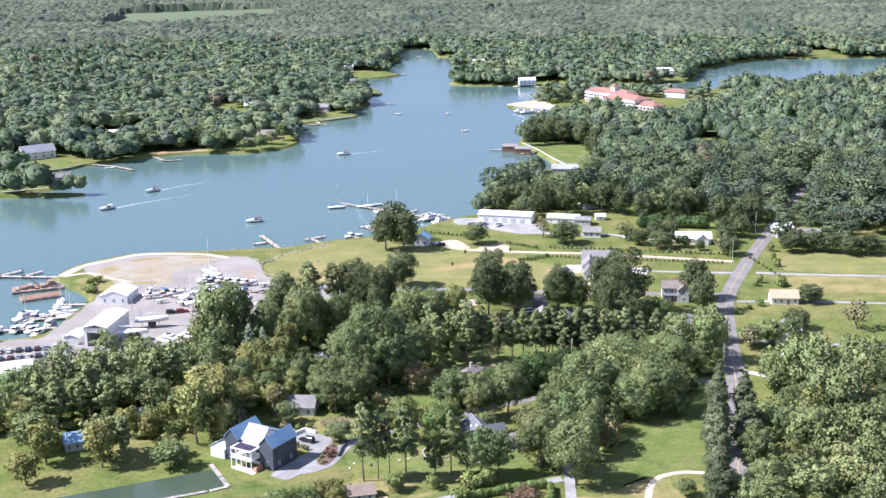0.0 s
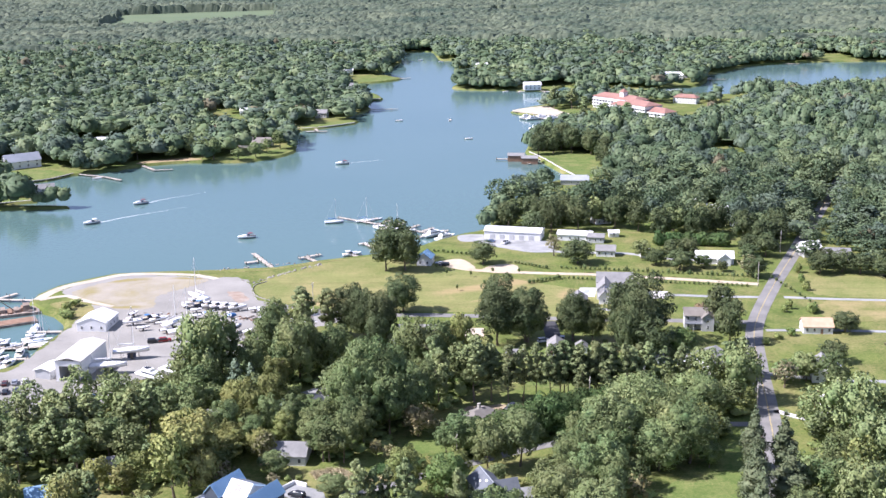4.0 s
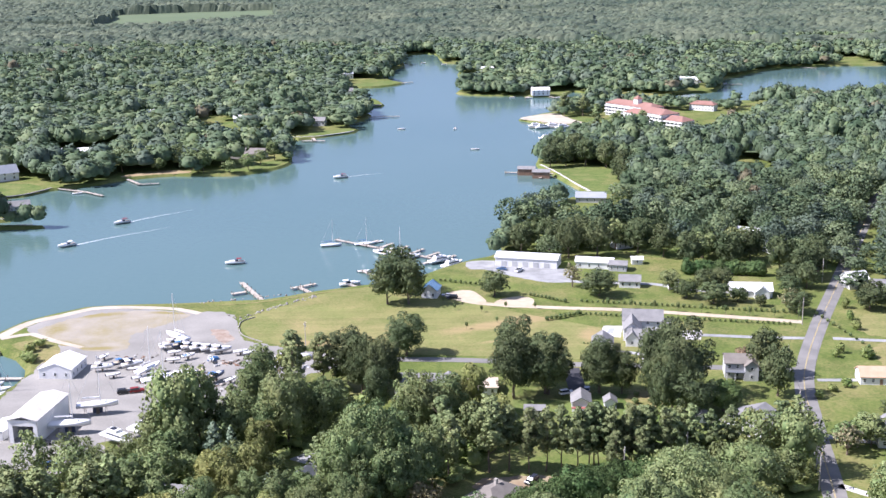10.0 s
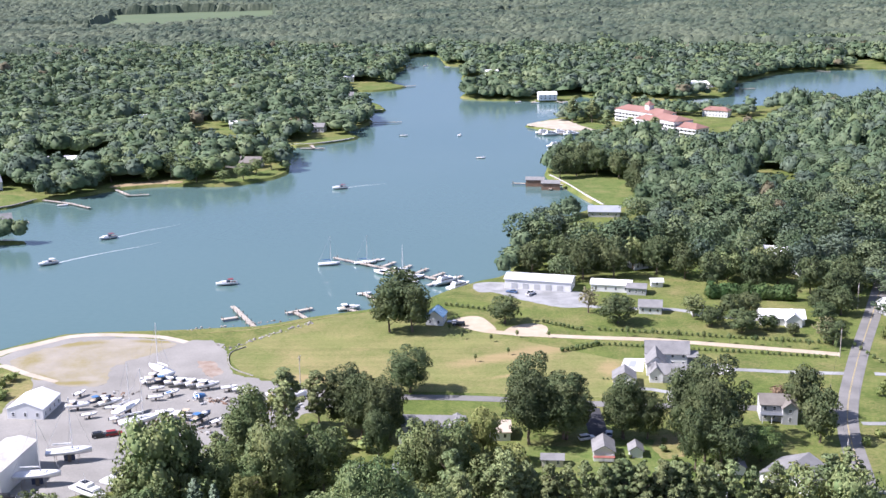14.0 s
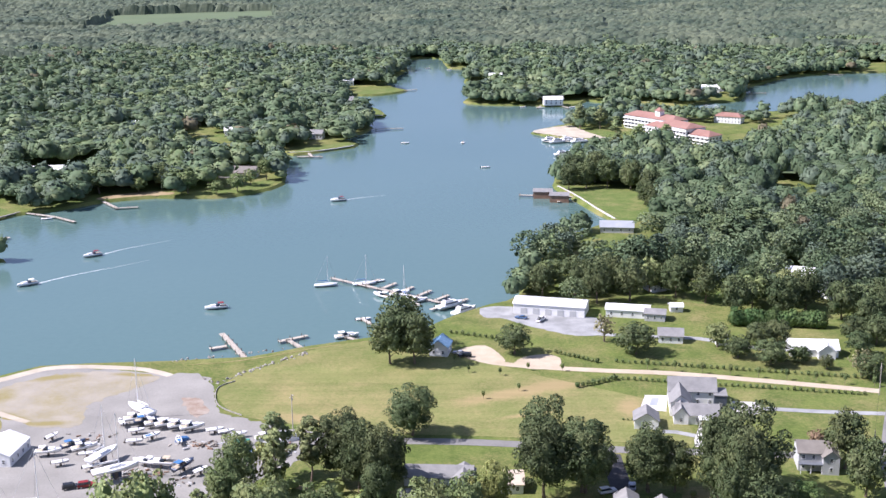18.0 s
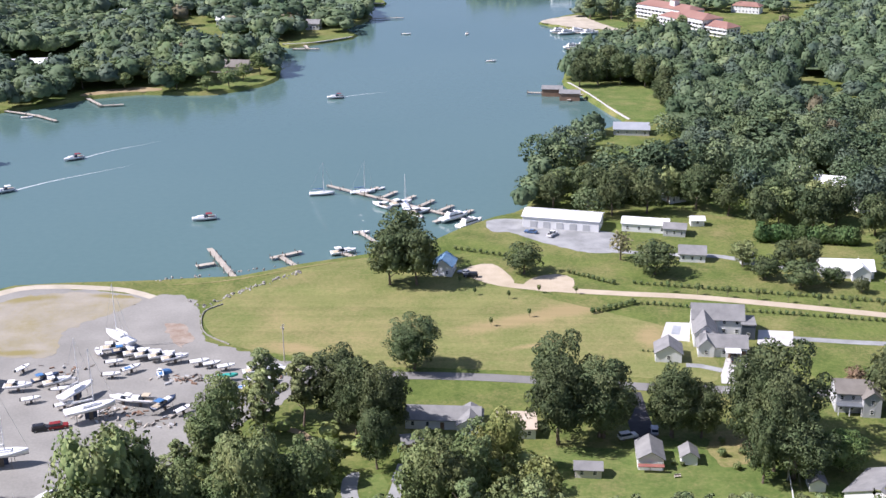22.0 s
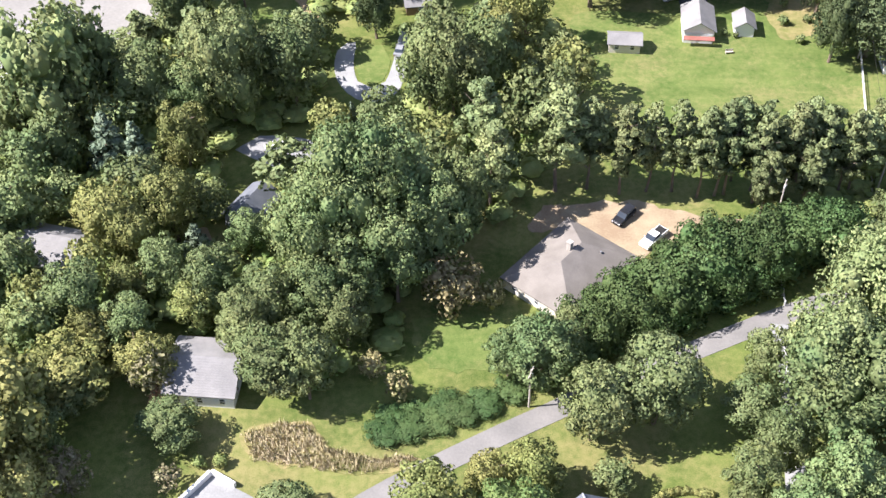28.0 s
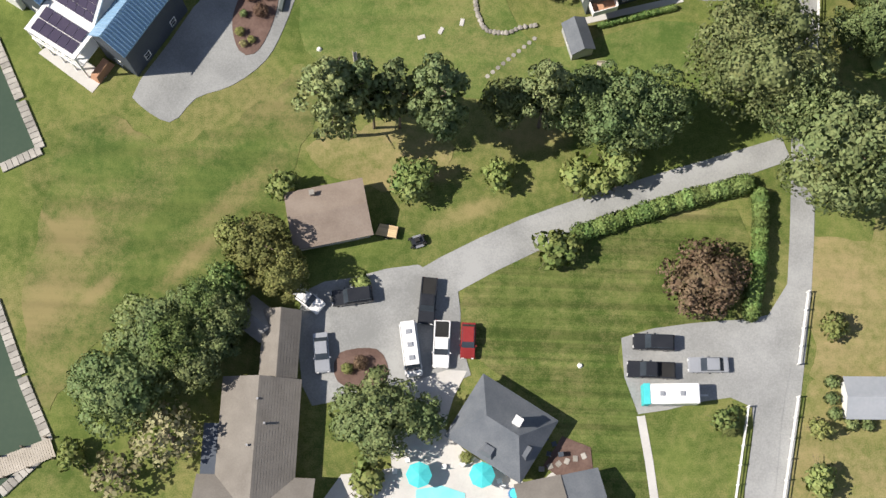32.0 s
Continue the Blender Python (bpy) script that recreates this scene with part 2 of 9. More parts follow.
BLUEMETAL = material("blue-grey metal roof", (0.22, 0.37, 0.53), (0.28, 0.44, 0.6), rough=0.45, scale=0.3, fine=2, bump=0.05, metal=0.15)
SHINGLE = material("grey shingles", (0.2, 0.2, 0.2), (0.285, 0.283, 0.277), rough=0.9, scale=0.4, fine=5, bump=0.4)
DARKSHINGLE = material("dark slate shingles", (0.11, 0.125, 0.145), (0.17, 0.185, 0.205), rough=0.85, scale=0.4, fine=5, bump=0.4)
TANSHINGLE = material("tan shingles", (0.175, 0.16, 0.142), (0.24, 0.222, 0.198), rough=0.9, scale=0.4, fine=5, bump=0.4)
BROWNSHINGLE = material("brown shingles", (0.22, 0.175, 0.145), (0.3, 0.25, 0.21), rough=0.9, scale=0.4, fine=5, bump=0.4)
ORANGESHINGLE = material("faded terracotta shingles", (0.5, 0.33, 0.22), (0.6, 0.42, 0.3), rough=0.9, scale=0.4, fine=5, bump=0.3)
REDROOF = material("faded red resort roof", (0.27, 0.145, 0.115), (0.34, 0.2, 0.165), rough=0.75, scale=0.1, fine=1, bump=0.2)
REDTIN = material("rusty red roof", (0.26, 0.1, 0.08), (0.36, 0.16, 0.13), rough=0.7, scale=0.4, fine=3)
DARKWALL = material("dark green-grey siding", (0.075, 0.095, 0.09), (0.11, 0.13, 0.125), rough=0.7, scale=0.3, fine=4, bump=0.2)
NAVYWALL = material("dark blue siding", (0.06, 0.075, 0.1), (0.09, 0.105, 0.13), rough=0.6, scale=0.3, fine=4, bump=0.2)
GREYWALL = material("grey siding", (0.42, 0.43, 0.44), (0.52, 0.53, 0.53), rough=0.75, scale=0.3, fine=4, bump=0.2)
TANWALL = material("cream siding", (0.62, 0.58, 0.5), (0.7, 0.66, 0.58), rough=0.75, scale=0.3, fine=4, bump=0.15)
BROWNWOOD = material("brown boards", (0.2, 0.12, 0.08), (0.3, 0.2, 0.14), rough=0.8, scale=0.4, fine=5)
DECKWOOD = material("reddish deck boards", (0.42, 0.22, 0.13), (0.52, 0.3, 0.19), rough=0.8, scale=0.4, fine=5)
GLASS = material("window glass", (0.03, 0.04, 0.05), (0.05, 0.06, 0.075), rough=0.08, bump=0, spec=0.7)
SOLAR = material("solar cells", (0.05, 0.042, 0.075), (0.07, 0.058, 0.095), rough=0.35, bump=0, spec=0.25)
RUBBER = material("black rubber", (0.02, 0.02, 0.02), (0.03, 0.03, 0.03), rough=0.9, bump=0)
CHROME = material("dull steel", (0.5, 0.5, 0.5), (0.6, 0.6, 0.6), rough=0.35, metal=0.8, bump=0)
GELCOAT = material("white gelcoat", (0.78, 0.79, 0.8), (0.85, 0.85, 0.85), rough=0.3, bump=0)
TARPBLUE = material("blue tarpaulin", (0.05, 0.16, 0.36), (0.09, 0.22, 0.45), rough=0.6, fine=3, bump=0.4)
TEAL = material("teal canvas", (0.05, 0.52, 0.55), (0.09, 0.62, 0.64), rough=0.7, fine=3)
GREENHULL = material("green dinghy paint", (0.03, 0.3, 0.25), (0.05, 0.36, 0.3), rough=0.5)
TANCANVAS = material("tan canvas", (0.5, 0.42, 0.3), (0.6, 0.52, 0.4), rough=0.8)
POOLBLUE = material("pool water", (0.2, 0.62, 0.66), (0.28, 0.7, 0.72), rough=0.1, bump=0.1)
PONDGREEN = material("green pond water", (0.055, 0.085, 0.06), (0.07, 0.1, 0.07), rough=0.12, scale=0.08, fine=1.5, bump=0.06)
REDPAINT = material("red car paint", (0.22, 0.025, 0.025), (0.28, 0.04, 0.04), rough=0.25, bump=0)
BLACKPAINT = material("black car paint", (0.02, 0.022, 0.027), (0.03, 0.032, 0.037), rough=0.2, bump=0, spec=0.5)
WINEPAINT = material("dark wine car paint", (0.09, 0.03, 0.03), (0.12, 0.045, 0.045), rough=0.25, bump=0)
SILVERPAINT = material("silver car paint", (0.4, 0.42, 0.45), (0.48, 0.5, 0.53), rough=0.25, metal=0.4, bump=0)
WHITEPAINT = material("white car paint", (0.75, 0.76, 0.77), (0.82, 0.82, 0.82), rough=0.25, bump=0)
BLUEPAINT = material("blue car paint", (0.07, 0.13, 0.26), (0.1, 0.18, 0.33), rough=0.25, bump=0)
NAVYHULL = material("navy hull paint", (0.03, 0.045, 0.09), (0.05, 0.07, 0.12), rough=0.3, bump=0)
YELLOWLINE = material("yellow road paint", (0.42, 0.34, 0.14), (0.5, 0.41, 0.2), rough=0.8)
RUST = material("rusty barge steel", (0.2, 0.155, 0.125), (0.36, 0.3, 0.25), rough=0.9, scale=0.4, fine=2, contrast=1.4)

LEAF = {
    "broad": leafy("oak leaves", (0.105, 0.17, 0.042), (0.222, 0.278, 0.072)),
    "light": leafy("light green leaves", (0.142, 0.205, 0.05), (0.262, 0.322, 0.088)),
    "pine": leafy("pine needles", (0.13, 0.19, 0.054), (0.265, 0.325, 0.088)),
    "blue": leafy("bluish needles", (0.12, 0.19, 0.08), (0.22, 0.3, 0.125)),
    "olive": leafy("yellow-green leaves", (0.145, 0.185, 0.036), (0.265, 0.29, 0.066)),
    "brown": leafy("browning leaves", (0.25, 0.25, 0.075), (0.39, 0.38, 0.13)),
    "grey": leafy("thin grey-green leaves", (0.2, 0.21, 0.075), (0.33, 0.33, 0.125)),
    "red": leafy("dull purple-red leaves", (0.14, 0.1, 0.045), (0.24, 0.17, 0.08)),
    "round": leafy("dense green leaves", (0.1, 0.175, 0.033), (0.19, 0.268, 0.058)),
    "shrub": leafy("shrub leaves", (0.152, 0.227, 0.0419), (0.275, 0.319, 0.0733)),
    "column": leafy("cypress leaves", (0.08, 0.125, 0.04), (0.165, 0.205, 0.07)),
    "hedge": leafy("clipped hedge leaves", (0.11, 0.205, 0.0313), (0.206, 0.296, 0.0628)),
    "vine": leafy("vine leaves", (0.055, 0.11, 0.022), (0.105, 0.165, 0.036)),
    "reed": leafy("dry reed blades", (0.4, 0.39, 0.14), (0.54, 0.52, 0.23), 0),
    "oak": leafy("dark oak leaves", (0.06, 0.095, 0.026), (0.14, 0.18, 0.05)),
    "woods": leafy("woodland leaves", (0.0756, 0.122, 0.0366), (0.18, 0.24, 0.082), 0, 0.05, 2.0, 0.1),
    "woods_dark": leafy("dark woodland leaves", (0.0512, 0.0903, 0.0305), (0.14, 0.189, 0.061), 0, 0.05, 2.0, 0.1),
    "woods_light": leafy("light woodland leaves", (0.122, 0.171, 0.0427), (0.225, 0.28, 0.095), 0, 0.05, 2.0, 0.1),
    "woods_pine": leafy("woodland pine needles", (0.0671, 0.11, 0.0488), (0.171, 0.22, 0.0915), 0, 0.05, 2.0, 0.1),
    "woods_brown": leafy("browning woodland leaves", (0.13, 0.118, 0.045), (0.21, 0.19, 0.075), 0, 0.05, 2.0, 0.1),
    "canopy": leafy("distant canopy", (0.05, 0.08, 0.034), (0.15, 0.18, 0.07), 0, 0.008, 0.11),
}

# river water: smooth, with wind ripples
WATER = material("river water", (0.093, 0.166, 0.158), (0.11, 0.185, 0.175), rough=0.12, scale=0.004, fine=0.35, bump=0, spec=0.5)
wnod, wlin = WATER.node_tree.nodes, WATER.node_tree.links
ripple, wave, rbump = wnod.new("ShaderNodeTexNoise"), wnod.new("ShaderNodeNewGeometry"), wnod.new("ShaderNodeBump")
ripple.inputs["Scale"].default_value, ripple.inputs["Detail"].default_value = 0.45, 3
wlin.new(wave.outputs["Position"], ripple.inputs["Vector"])
wlin.new(ripple.outputs["Fac"], rbump.inputs["Height"])
rbump.inputs["Strength"].default_value, rbump.inputs["Distance"].default_value = 0.25, 0.25
wlin.new(rbump.outputs["Normal"], wnod["Principled BSDF"].inputs["Normal"])


# ---- building blocks ----
def link(name, me, mat=None, parent=None, label=""):
    ob = new(name, me)
    if mat is not None and not me.materials:
        me.materials.append(mat)
    if parent is not None:
        ob.parent = parent
    if label:
        ob["label"] = label
    return ob


def part(name, bm, mat, parent=None, label="", smooth=False):
    me = bpy.data.meshes.new(name)
    bm.to_mesh(me)
    bm.free()
    if smooth:
        me.polygons.foreach_set("use_smooth", [True] * len(me.polygons))
    return link(name, me, mat, parent, label)


def thing(name, x, y, z=0.0, turn=0.0, label="", category="", group="", kind=""):
    ob = new(name)
    ob.matrix_basis = pose(x, y, z, 0, 0, turn)
    return tagged(ob, label, category, group, kind)


def box(bm, x0, x1, y0, y1, z0, z1, taper=0.0):
    v = [bm.verts.new((x, y, z)) for z, k in ((z0, 0), (z1, taper)) for x, y in ((x0 + k, y0 + k), (x1 - k, y0 + k), (x1 - k, y1 - k), (x0 + k, y1 - k))]
    for f in ((3, 2, 1, 0), (4, 5, 6, 7), (0, 1, 5, 4), (1, 2, 6, 5), (2, 3, 7, 6), (3, 0, 4, 7)):
        bm.faces.new([v[i] for i in f])


def boxed(*dims, taper=0.0, bevel=0.0):
    bm = bmesh.new()
    box(bm, *dims, taper=taper)
    if bevel:
        bmesh.ops.bevel(bm, geom=bm.edges[:], offset=bevel, segments=2, affect="EDGES")
    return bm


def tube(bm, a, b, r0, r1=None, sides=8):
    a, b = Vector(a), Vector(b)
    r1 = r0 if r1 is None else r1
    q = (b - a).to_track_quat("Z", "Y")
    rings = []
    for c, r in ((a, r0), (b, r1)):
        rings.append([bm.verts.new(c + q @ Vector((r * math.cos(2 * math.pi * i / sides), r * math.sin(2 * math.pi * i / sides), 0))) for i in range(sides)])
    for i in range(sides):
        j = (i + 1) % sides
        bm.faces.new((rings[0][i], rings[0][j], rings[1][j], rings[1][i]))
    bm.faces.new(rings[1])
    bm.faces.new(rings[0][::-1])


def tubes(*runs, sides=8):
    bm = bmesh.new()
    for run in runs:
        tube(bm, *run, sides=sides)
    return bm


def smooth_line(points, closed=True, step=3.0):
    """Points along a smooth curve through the corners."""
    n, out = len(points), []
    P = [Vector((*p, 0)) for p in points]
    for i in range(n if closed else n - 1):
        p0, p1, p2, p3 = (P[(i + k) % n] if closed else P[min(max(i + k, 0), n - 1)] for k in (-1, 0, 1, 2))
        m = max(1, min(14, int((p2 - p1).length / step)))
        for k in range(m):
            u = k / m
            out.append(0.5 * ((2 * p1) + (p2 - p0) * u + (2 * p0 - 5 * p1 + 4 * p2 - p3) * u * u + (3 * p1 - p0 - 3 * p2 + p3) * u ** 3))
    if not closed:
        out.append(P[-1])
    return out


def inside(x, y, poly):
    c, j = False, len(poly) - 1
    for i in range(len(poly)):
        (xi, yi), (xj, yj) = poly[i][:2], poly[j][:2]
        if (yi > y) != (yj > y) and x < (xj - xi) * (y - yi) / (yj - yi) + xi:
            c = not c
        j = i
    return c


def slab(bm, outline, z0, z1, spread=0.0):
    """A flat sheet with sides, from an outline. spread: how far the foot stands out."""
    pts = [Vector((p[0], p[1], 0)) for p in outline]
    if sum(a.x * b.y - b.x * a.y for a, b in zip(pts, pts[1:] + pts[:1])) < 0:
        pts.reverse()
    n = len(pts)
    top = [bm.verts.new((p.x, p.y, z1)) for p in pts]
    low = []
    for i, p in enumerate(pts):
        d = (pts[(i + 1) % n] - pts[i - 1])
        d = Vector((d.y, -d.x, 0)).normalized() * spread
        low.append(bm.verts.new((p.x + d.x, p.y + d.y, z0)))
    face = bm.faces.new(top)
    for i in range(n):
        j = (i + 1) % n
        bm.faces.new((low[i], low[j], top[j], top[i]))
    face.normal_update()
    bmesh.ops.triangulate(bm, faces=[face])


def patch(name, outline, mat, label, lift=0.03, curve=True, category="ground", z=2.0, step=3.0, rough_edge=0.0):
    bm = bmesh.new()
    edge = smooth_line(outline, True, step) if curve else [Vector((*p, 0)) for p in outline]
    if rough_edge:
        edge = [p + Vector((noise.noise(p * 0.3) + 0.3 * noise.noise(p * 1.3), noise.noise(p * 0.3 + Vector((50, 0, 0))) + 0.3 * noise.noise(p * 1.3 + Vector((0, 50, 0))), 0)) * rough_edge for p in edge]
    slab(bm, edge, z - 0.4, z + lift)
    return tagged(part(name, bm, mat), label, category, "", "structure")


def ribbon(name, line, width, mat, label, lift=0.06, category="road", z=2.0, step=4.0):
    pts = smooth_line(line, False, step)
    bm, rows = bmesh.new(), []
    for i, p in enumerate(pts):
        d = (pts[min(i + 1, len(pts) - 1)] - pts[max(i - 1, 0)]).normalized()
        w = width[0] + (width[1] - width[0]) * i / (len(pts) - 1) if isinstance(width, tuple) else width
        s = Vector((-d.y, d.x, 0)) * w / 2
        rows.append([bm.verts.new((q.x, q.y, zz)) for q, zz in ((p + s, z - 0.3), (p + s, z + lift), (p - s, z + lift), (p - s, z - 0.3))])
    for a, b in zip(rows, rows[1:]):
        for k in range(3):
            bm.faces.new((a[k], a[k + 1], b[k + 1], b[k]))
    return tagged(part(name, bm, mat), label, category, "", "structure")


# ---- land and water ----
MEADOW_EDGE = [(-870, 2235), (-690, 2195), (-506, 2190), (-405, 2335), (-365, 2420), (-395, 2600), (-431, 2790), (-602, 2745), (-750, 2675), (-702, 2500), (-690, 2335), (-800, 2300)]
NEAR_SHORE = [(1500, -500), (1500, 1230), (351, 1217), (241, 1182), (230, 1183), (211, 1197), (195, 1212), (164, 1201), (142, 1216), (121, 1203), (100, 1181), (78, 1152), (60, 1131), (46, 1113), (55, 1098), (70, 1084), (93, 1071), (106, 1042), (116, 1031), (104, 1014), (80, 1003), (68, 980), (65, 958), (57, 948), (52, 920), (50, 897), (58.5, 869), (67, 835), (75, 806), (64, 792), (58, 784), (47, 768), (38, 744), (24, 710), (19, 666), (5, 651), (-10, 635), (-19, 622), (-41, 609), (-64, 599), (-84, 588), (-111, 584)]
WEST_SHORE = [(-142, 581), (-158, 578.5), (-168, 569), (-177.5, 559), (-182, 546), (-182, 536), (-174, 527), (-165, 519), (-157, 508), (-154, 500), (-156, 475), (-159, 453), (-176, 445), (-230, 438), (-1500, 400), (-1500, -500)]
FAR_SHORE = [(-1500, 690), (-330, 726), (-284, 737), (-266, 745), (-256, 749), (-257, 756), (-268, 763), (-288, 782), (-289, 804), (-271, 815), (-260, 836), (-245, 843), (-236, 852), (-222, 867), (-202, 876), (-184, 878), (-168, 877), (-150, 879), (-138, 889), (-128, 900), (-122, 917), (-124, 934), (-130, 962), (-136, 986), (-148, 1002), (-176, 1012), (-206, 1030), (-228, 1050), (-225, 1063), (-212, 1069), (-198, 1070), (-183, 1047), (-162, 1038), (-142, 1037), (-130, 1021), (-120, 1027), (-100, 1043), (-90, 1053), (-89, 1065), (-103, 1094), (-95, 1109), (-86, 1128), (-85, 1143), (-89, 1162), (-96, 1200), (-96, 1209), (-79, 1209), (-81, 1230), (-92, 1260), (-104, 1277), (-128, 1308), (-134, 1338), (-124, 1360), (-110, 1353), (-89, 1359), (-69, 1388), (-80, 1404), (-96, 1452), (-92, 1496), (-81, 1563), (-81, 1600), (-86, 1690), (-70, 1721)]
NORTH_SHORE = [(-44, 1719), (-33, 1640), (-26, 1596), (-7, 1592), (-1, 1546), (-9, 1478), (-5, 1437), (22, 1425), (24, 1397), (11, 1351), (-6, 1318), (-7, 1291), (16, 1278), (52, 1271), (82, 1262), (93, 1272), (106, 1300), (120, 1286), (156, 1283), (188, 1261), (212, 1279), (239, 1286), (255, 1324), (271, 1390), (289, 1412), (340, 1480), (395, 1502), (452, 1514), (1600, 1620), (2800, 4990), (-2800, 4990)]
near_land = smooth_line(NEAR_SHORE + WEST_SHORE, True, 9)
far_land = smooth_line(FAR_SHORE + NORTH_SHORE, True, 9)


def ragged(line, size):
    out = []
    for p in line:
        k = noise.noise(p * 0.09) * size if abs(p.x) < 700 and p.y < 1800 else 0
        out.append(Vector((p.x + k, p.y + noise.noise(p * 0.11 + Vector((7, 3, 0))) * size, 0)))
    return out


bm = bmesh.new()
slab(bm, ragged(near_land, 1.2), -1.0, 2.0, 3.5)
slab(bm, ragged(far_land, 2.0), -1.0, 1.6, 3.0)
tagged(part("ground", bm, GRASS), "green and drying grass ground, flat, down to the river bank", "ground", "", "structure")
bm = bmesh.new()
box(bm, -3000, 3000, -700, 4995, -1.2, 0.0)
tagged(part("water", bm, WATER), "calm blue-green river water with fine ripples", "water", "", "structure")

# marina yard, point and fields
patch("gravel_lot", [(-158, 452), (-155, 475), (-153, 505), (-154, 530), (-170, 545), (-172, 556), (-158, 572), (-140, 576), (-112, 570), (-98, 570), (-90, 556), (-87, 542), (-78, 530), (-57, 520), (-36, 513), (-34, 507), (-50, 498), (-66, 478), (-80, 456), (-100, 440), (-140, 432), (-160, 440)], LOT, "grey crushed-stone boatyard lot with tyre tracks", 0.04, step=1.0, rough_edge=2.0)
ribbon("sand_beach", [(-108, 568), (-118, 574), (-130, 576.5), (-144, 577.5), (-155, 575.5), (-164.5, 566.5), (-174, 557.6), (-178.4, 545), (-179.6, 537)], (3.2, 5.0), SAND, "pale sand edge along the point", 0.05, "beach")
ribbon("sand_track", [(-179, 537), (-173, 541), (-168.5, 542.5), (-157.4, 534.3), (-143.6, 526)], (3.6, 2.2), SAND, "pale sandy track round the point", 0.085, "beach")
patch("dry_point", [(-167, 551), (-156, 565), (-143, 571), (-129, 572), (-112, 567), (-116, 557), (-128, 541), (-126, 524), (-140, 522), (-156, 533), (-166, 543)], POINT, "dry tan grass and gravel on the point", 0.06, step=1.0, rough_edge=2.0)
patch("bank_grass", [(-172, 530), (-164, 535), (-154, 529), (-150, 518), (-154, 508), (-163, 520)], DRYGRASS, "rough grass at the boatyard bank", 0.07)
ribbon("shore_path", [(-104, 579), (-90, 582), (-76, 588), (-60, 597), (-40, 605)], 0.9, DRYGRASS, "trodden tan strip along the bank", 0.07, "path")
patch("field", [(-88, 557), (-84, 541), (-74, 530), (-55, 523), (-36, 517), (-8, 515), (12, 513), (46, 509), (62, 506), (66, 520), (60, 540), (40, 555), (20, 568), (0, 585), (-20, 606), (-42, 604), (-62, 594), (-78, 580)], FIELD, "mown green field with dry tan patches", 0.055)
patch("bare_soil", [(-99.3, 546.5), (-94.5, 547), (-90, 540), (-87.6, 534), (-90, 529.3), (-95.1, 536.5)], material("bare brown soil", (0.27, 0.2, 0.15), (0.36, 0.31, 0.26), rough=0.95, scale=0.3, fine=2, contrast=1.5), "brownish bare soil beside the gravel", 0.08, step=1.0, rough_edge=2.0)

patch("car_park", [(-174, 440), (-160, 446), (-142, 436), (-140, 414), (-172, 408)], LOT, "grey gravel car park by the basin", 0.075)

# roads and drives
ribbon("road", [(78, 285), (86, 318), (95, 358), (103, 402), (110.5, 450), (119, 492), (138, 544), (163, 604), (186, 660), (212, 722), (245, 800)], 6.6, ASPHALT, "worn grey two-lane asphalt road", 0.06)
for side in (-0.12, 0.12):
    ribbon("road_line", [(78 + side, 285), (86 + side, 318), (95 + side, 358), (103 + side, 402), (110.5 + side, 450), (119 + side, 492), (138 + side, 544), (163 + side, 604), (186 + side, 660), (212 + side, 722)], 0.12, YELLOWLINE, "yellow centre line on the road", 0.09)
ribbon("lane", [(-37, 511), (-8, 510), (12, 508), (46, 503.5), (80, 501), (121, 497)], 4.6, ASPHALT, "narrow grey lane along the field", 0.07)
ribbon("sand_drive", [(-4, 588), (6, 580), (24, 575), (45, 571.5), (68, 568.5), (100, 560.5), (134, 551)], 4.0, SANDDRIVE, "tan crushed-stone drive", 0.07)
patch("sand_court", [(-9, 590), (-4, 597), (3, 599), (8, 590), (10, 580), (2, 578), (-7, 582)], SANDDRIVE, "tan stone parking court by the cottage", 0.05)
patch("sand_turning", [(13, 577), (17, 586), (25, 589), (30, 585), (29, 576), (22, 573)], SANDDRIVE, "tan stone turning place", 0.05)
ribbon("farm_track", [(86, 537), (112, 533), (135, 531)], 3.0, GRAVEL, "pale gravel track to the new house", 0.05)
patch("hangar_apron", [(-141, 436), (-113, 437), (-106, 428), (-108, 414), (-116, 404), (-127, 399.5), (-140, 401), (-148, 412), (-148, 428)], LOT, "grey crushed stone before the hangar", 0.1, step=1.5, rough_edge=1.0)
patch("marina_lot", [(2, 646), (14, 648), (30, 640), (48, 632), (50, 622), (47, 611), (36, 611), (19, 623.5), (11, 632), (3, 634)], GRAVEL, "grey gravel parking by the white shed", 0.05, step=1.5, rough_edge=0.8)
ribbon("shed_drive", [(38, 614), (60, 609), (84, 606), (100, 596), (130, 590)], 3.4, GRAVEL, "gravel drive past the shed", 0.08)
ribbon("east_track", [(140, 531), (165, 527), (230, 520)], 3.0, GRAVEL, "pale gravel farm track", 0.05)
ribbon("east_track", [(122, 487), (150, 486), (200, 480)], 2.6, GRAVEL, "pale gravel drive to the orange-roofed house", 0.05)
ribbon("east_drive", [(108, 440), (135, 432), (180, 428)], 3.0, GRAVEL, "gravel drive off the road", 0.05)
ribbon("side_road", [(-24.6, 344.6), (-19.5, 349), (-11, 354.8), (0.4, 361.8), (7.4, 365.8), (17, 371.8), (30, 378.4), (47, 387), (60, 391.5), (78, 394), (101, 394)], 3.6, ASPHALT, "grey lane between the trees", 0.064)
ribbon("lane_south", [(44, 384), (43.5, 372), (42, 358), (39, 335), (37.6, 305), (36, 290), (33, 270), (30, 250)], 3.0, GRAVEL, "straight gravel lane along the fence", 0.07)
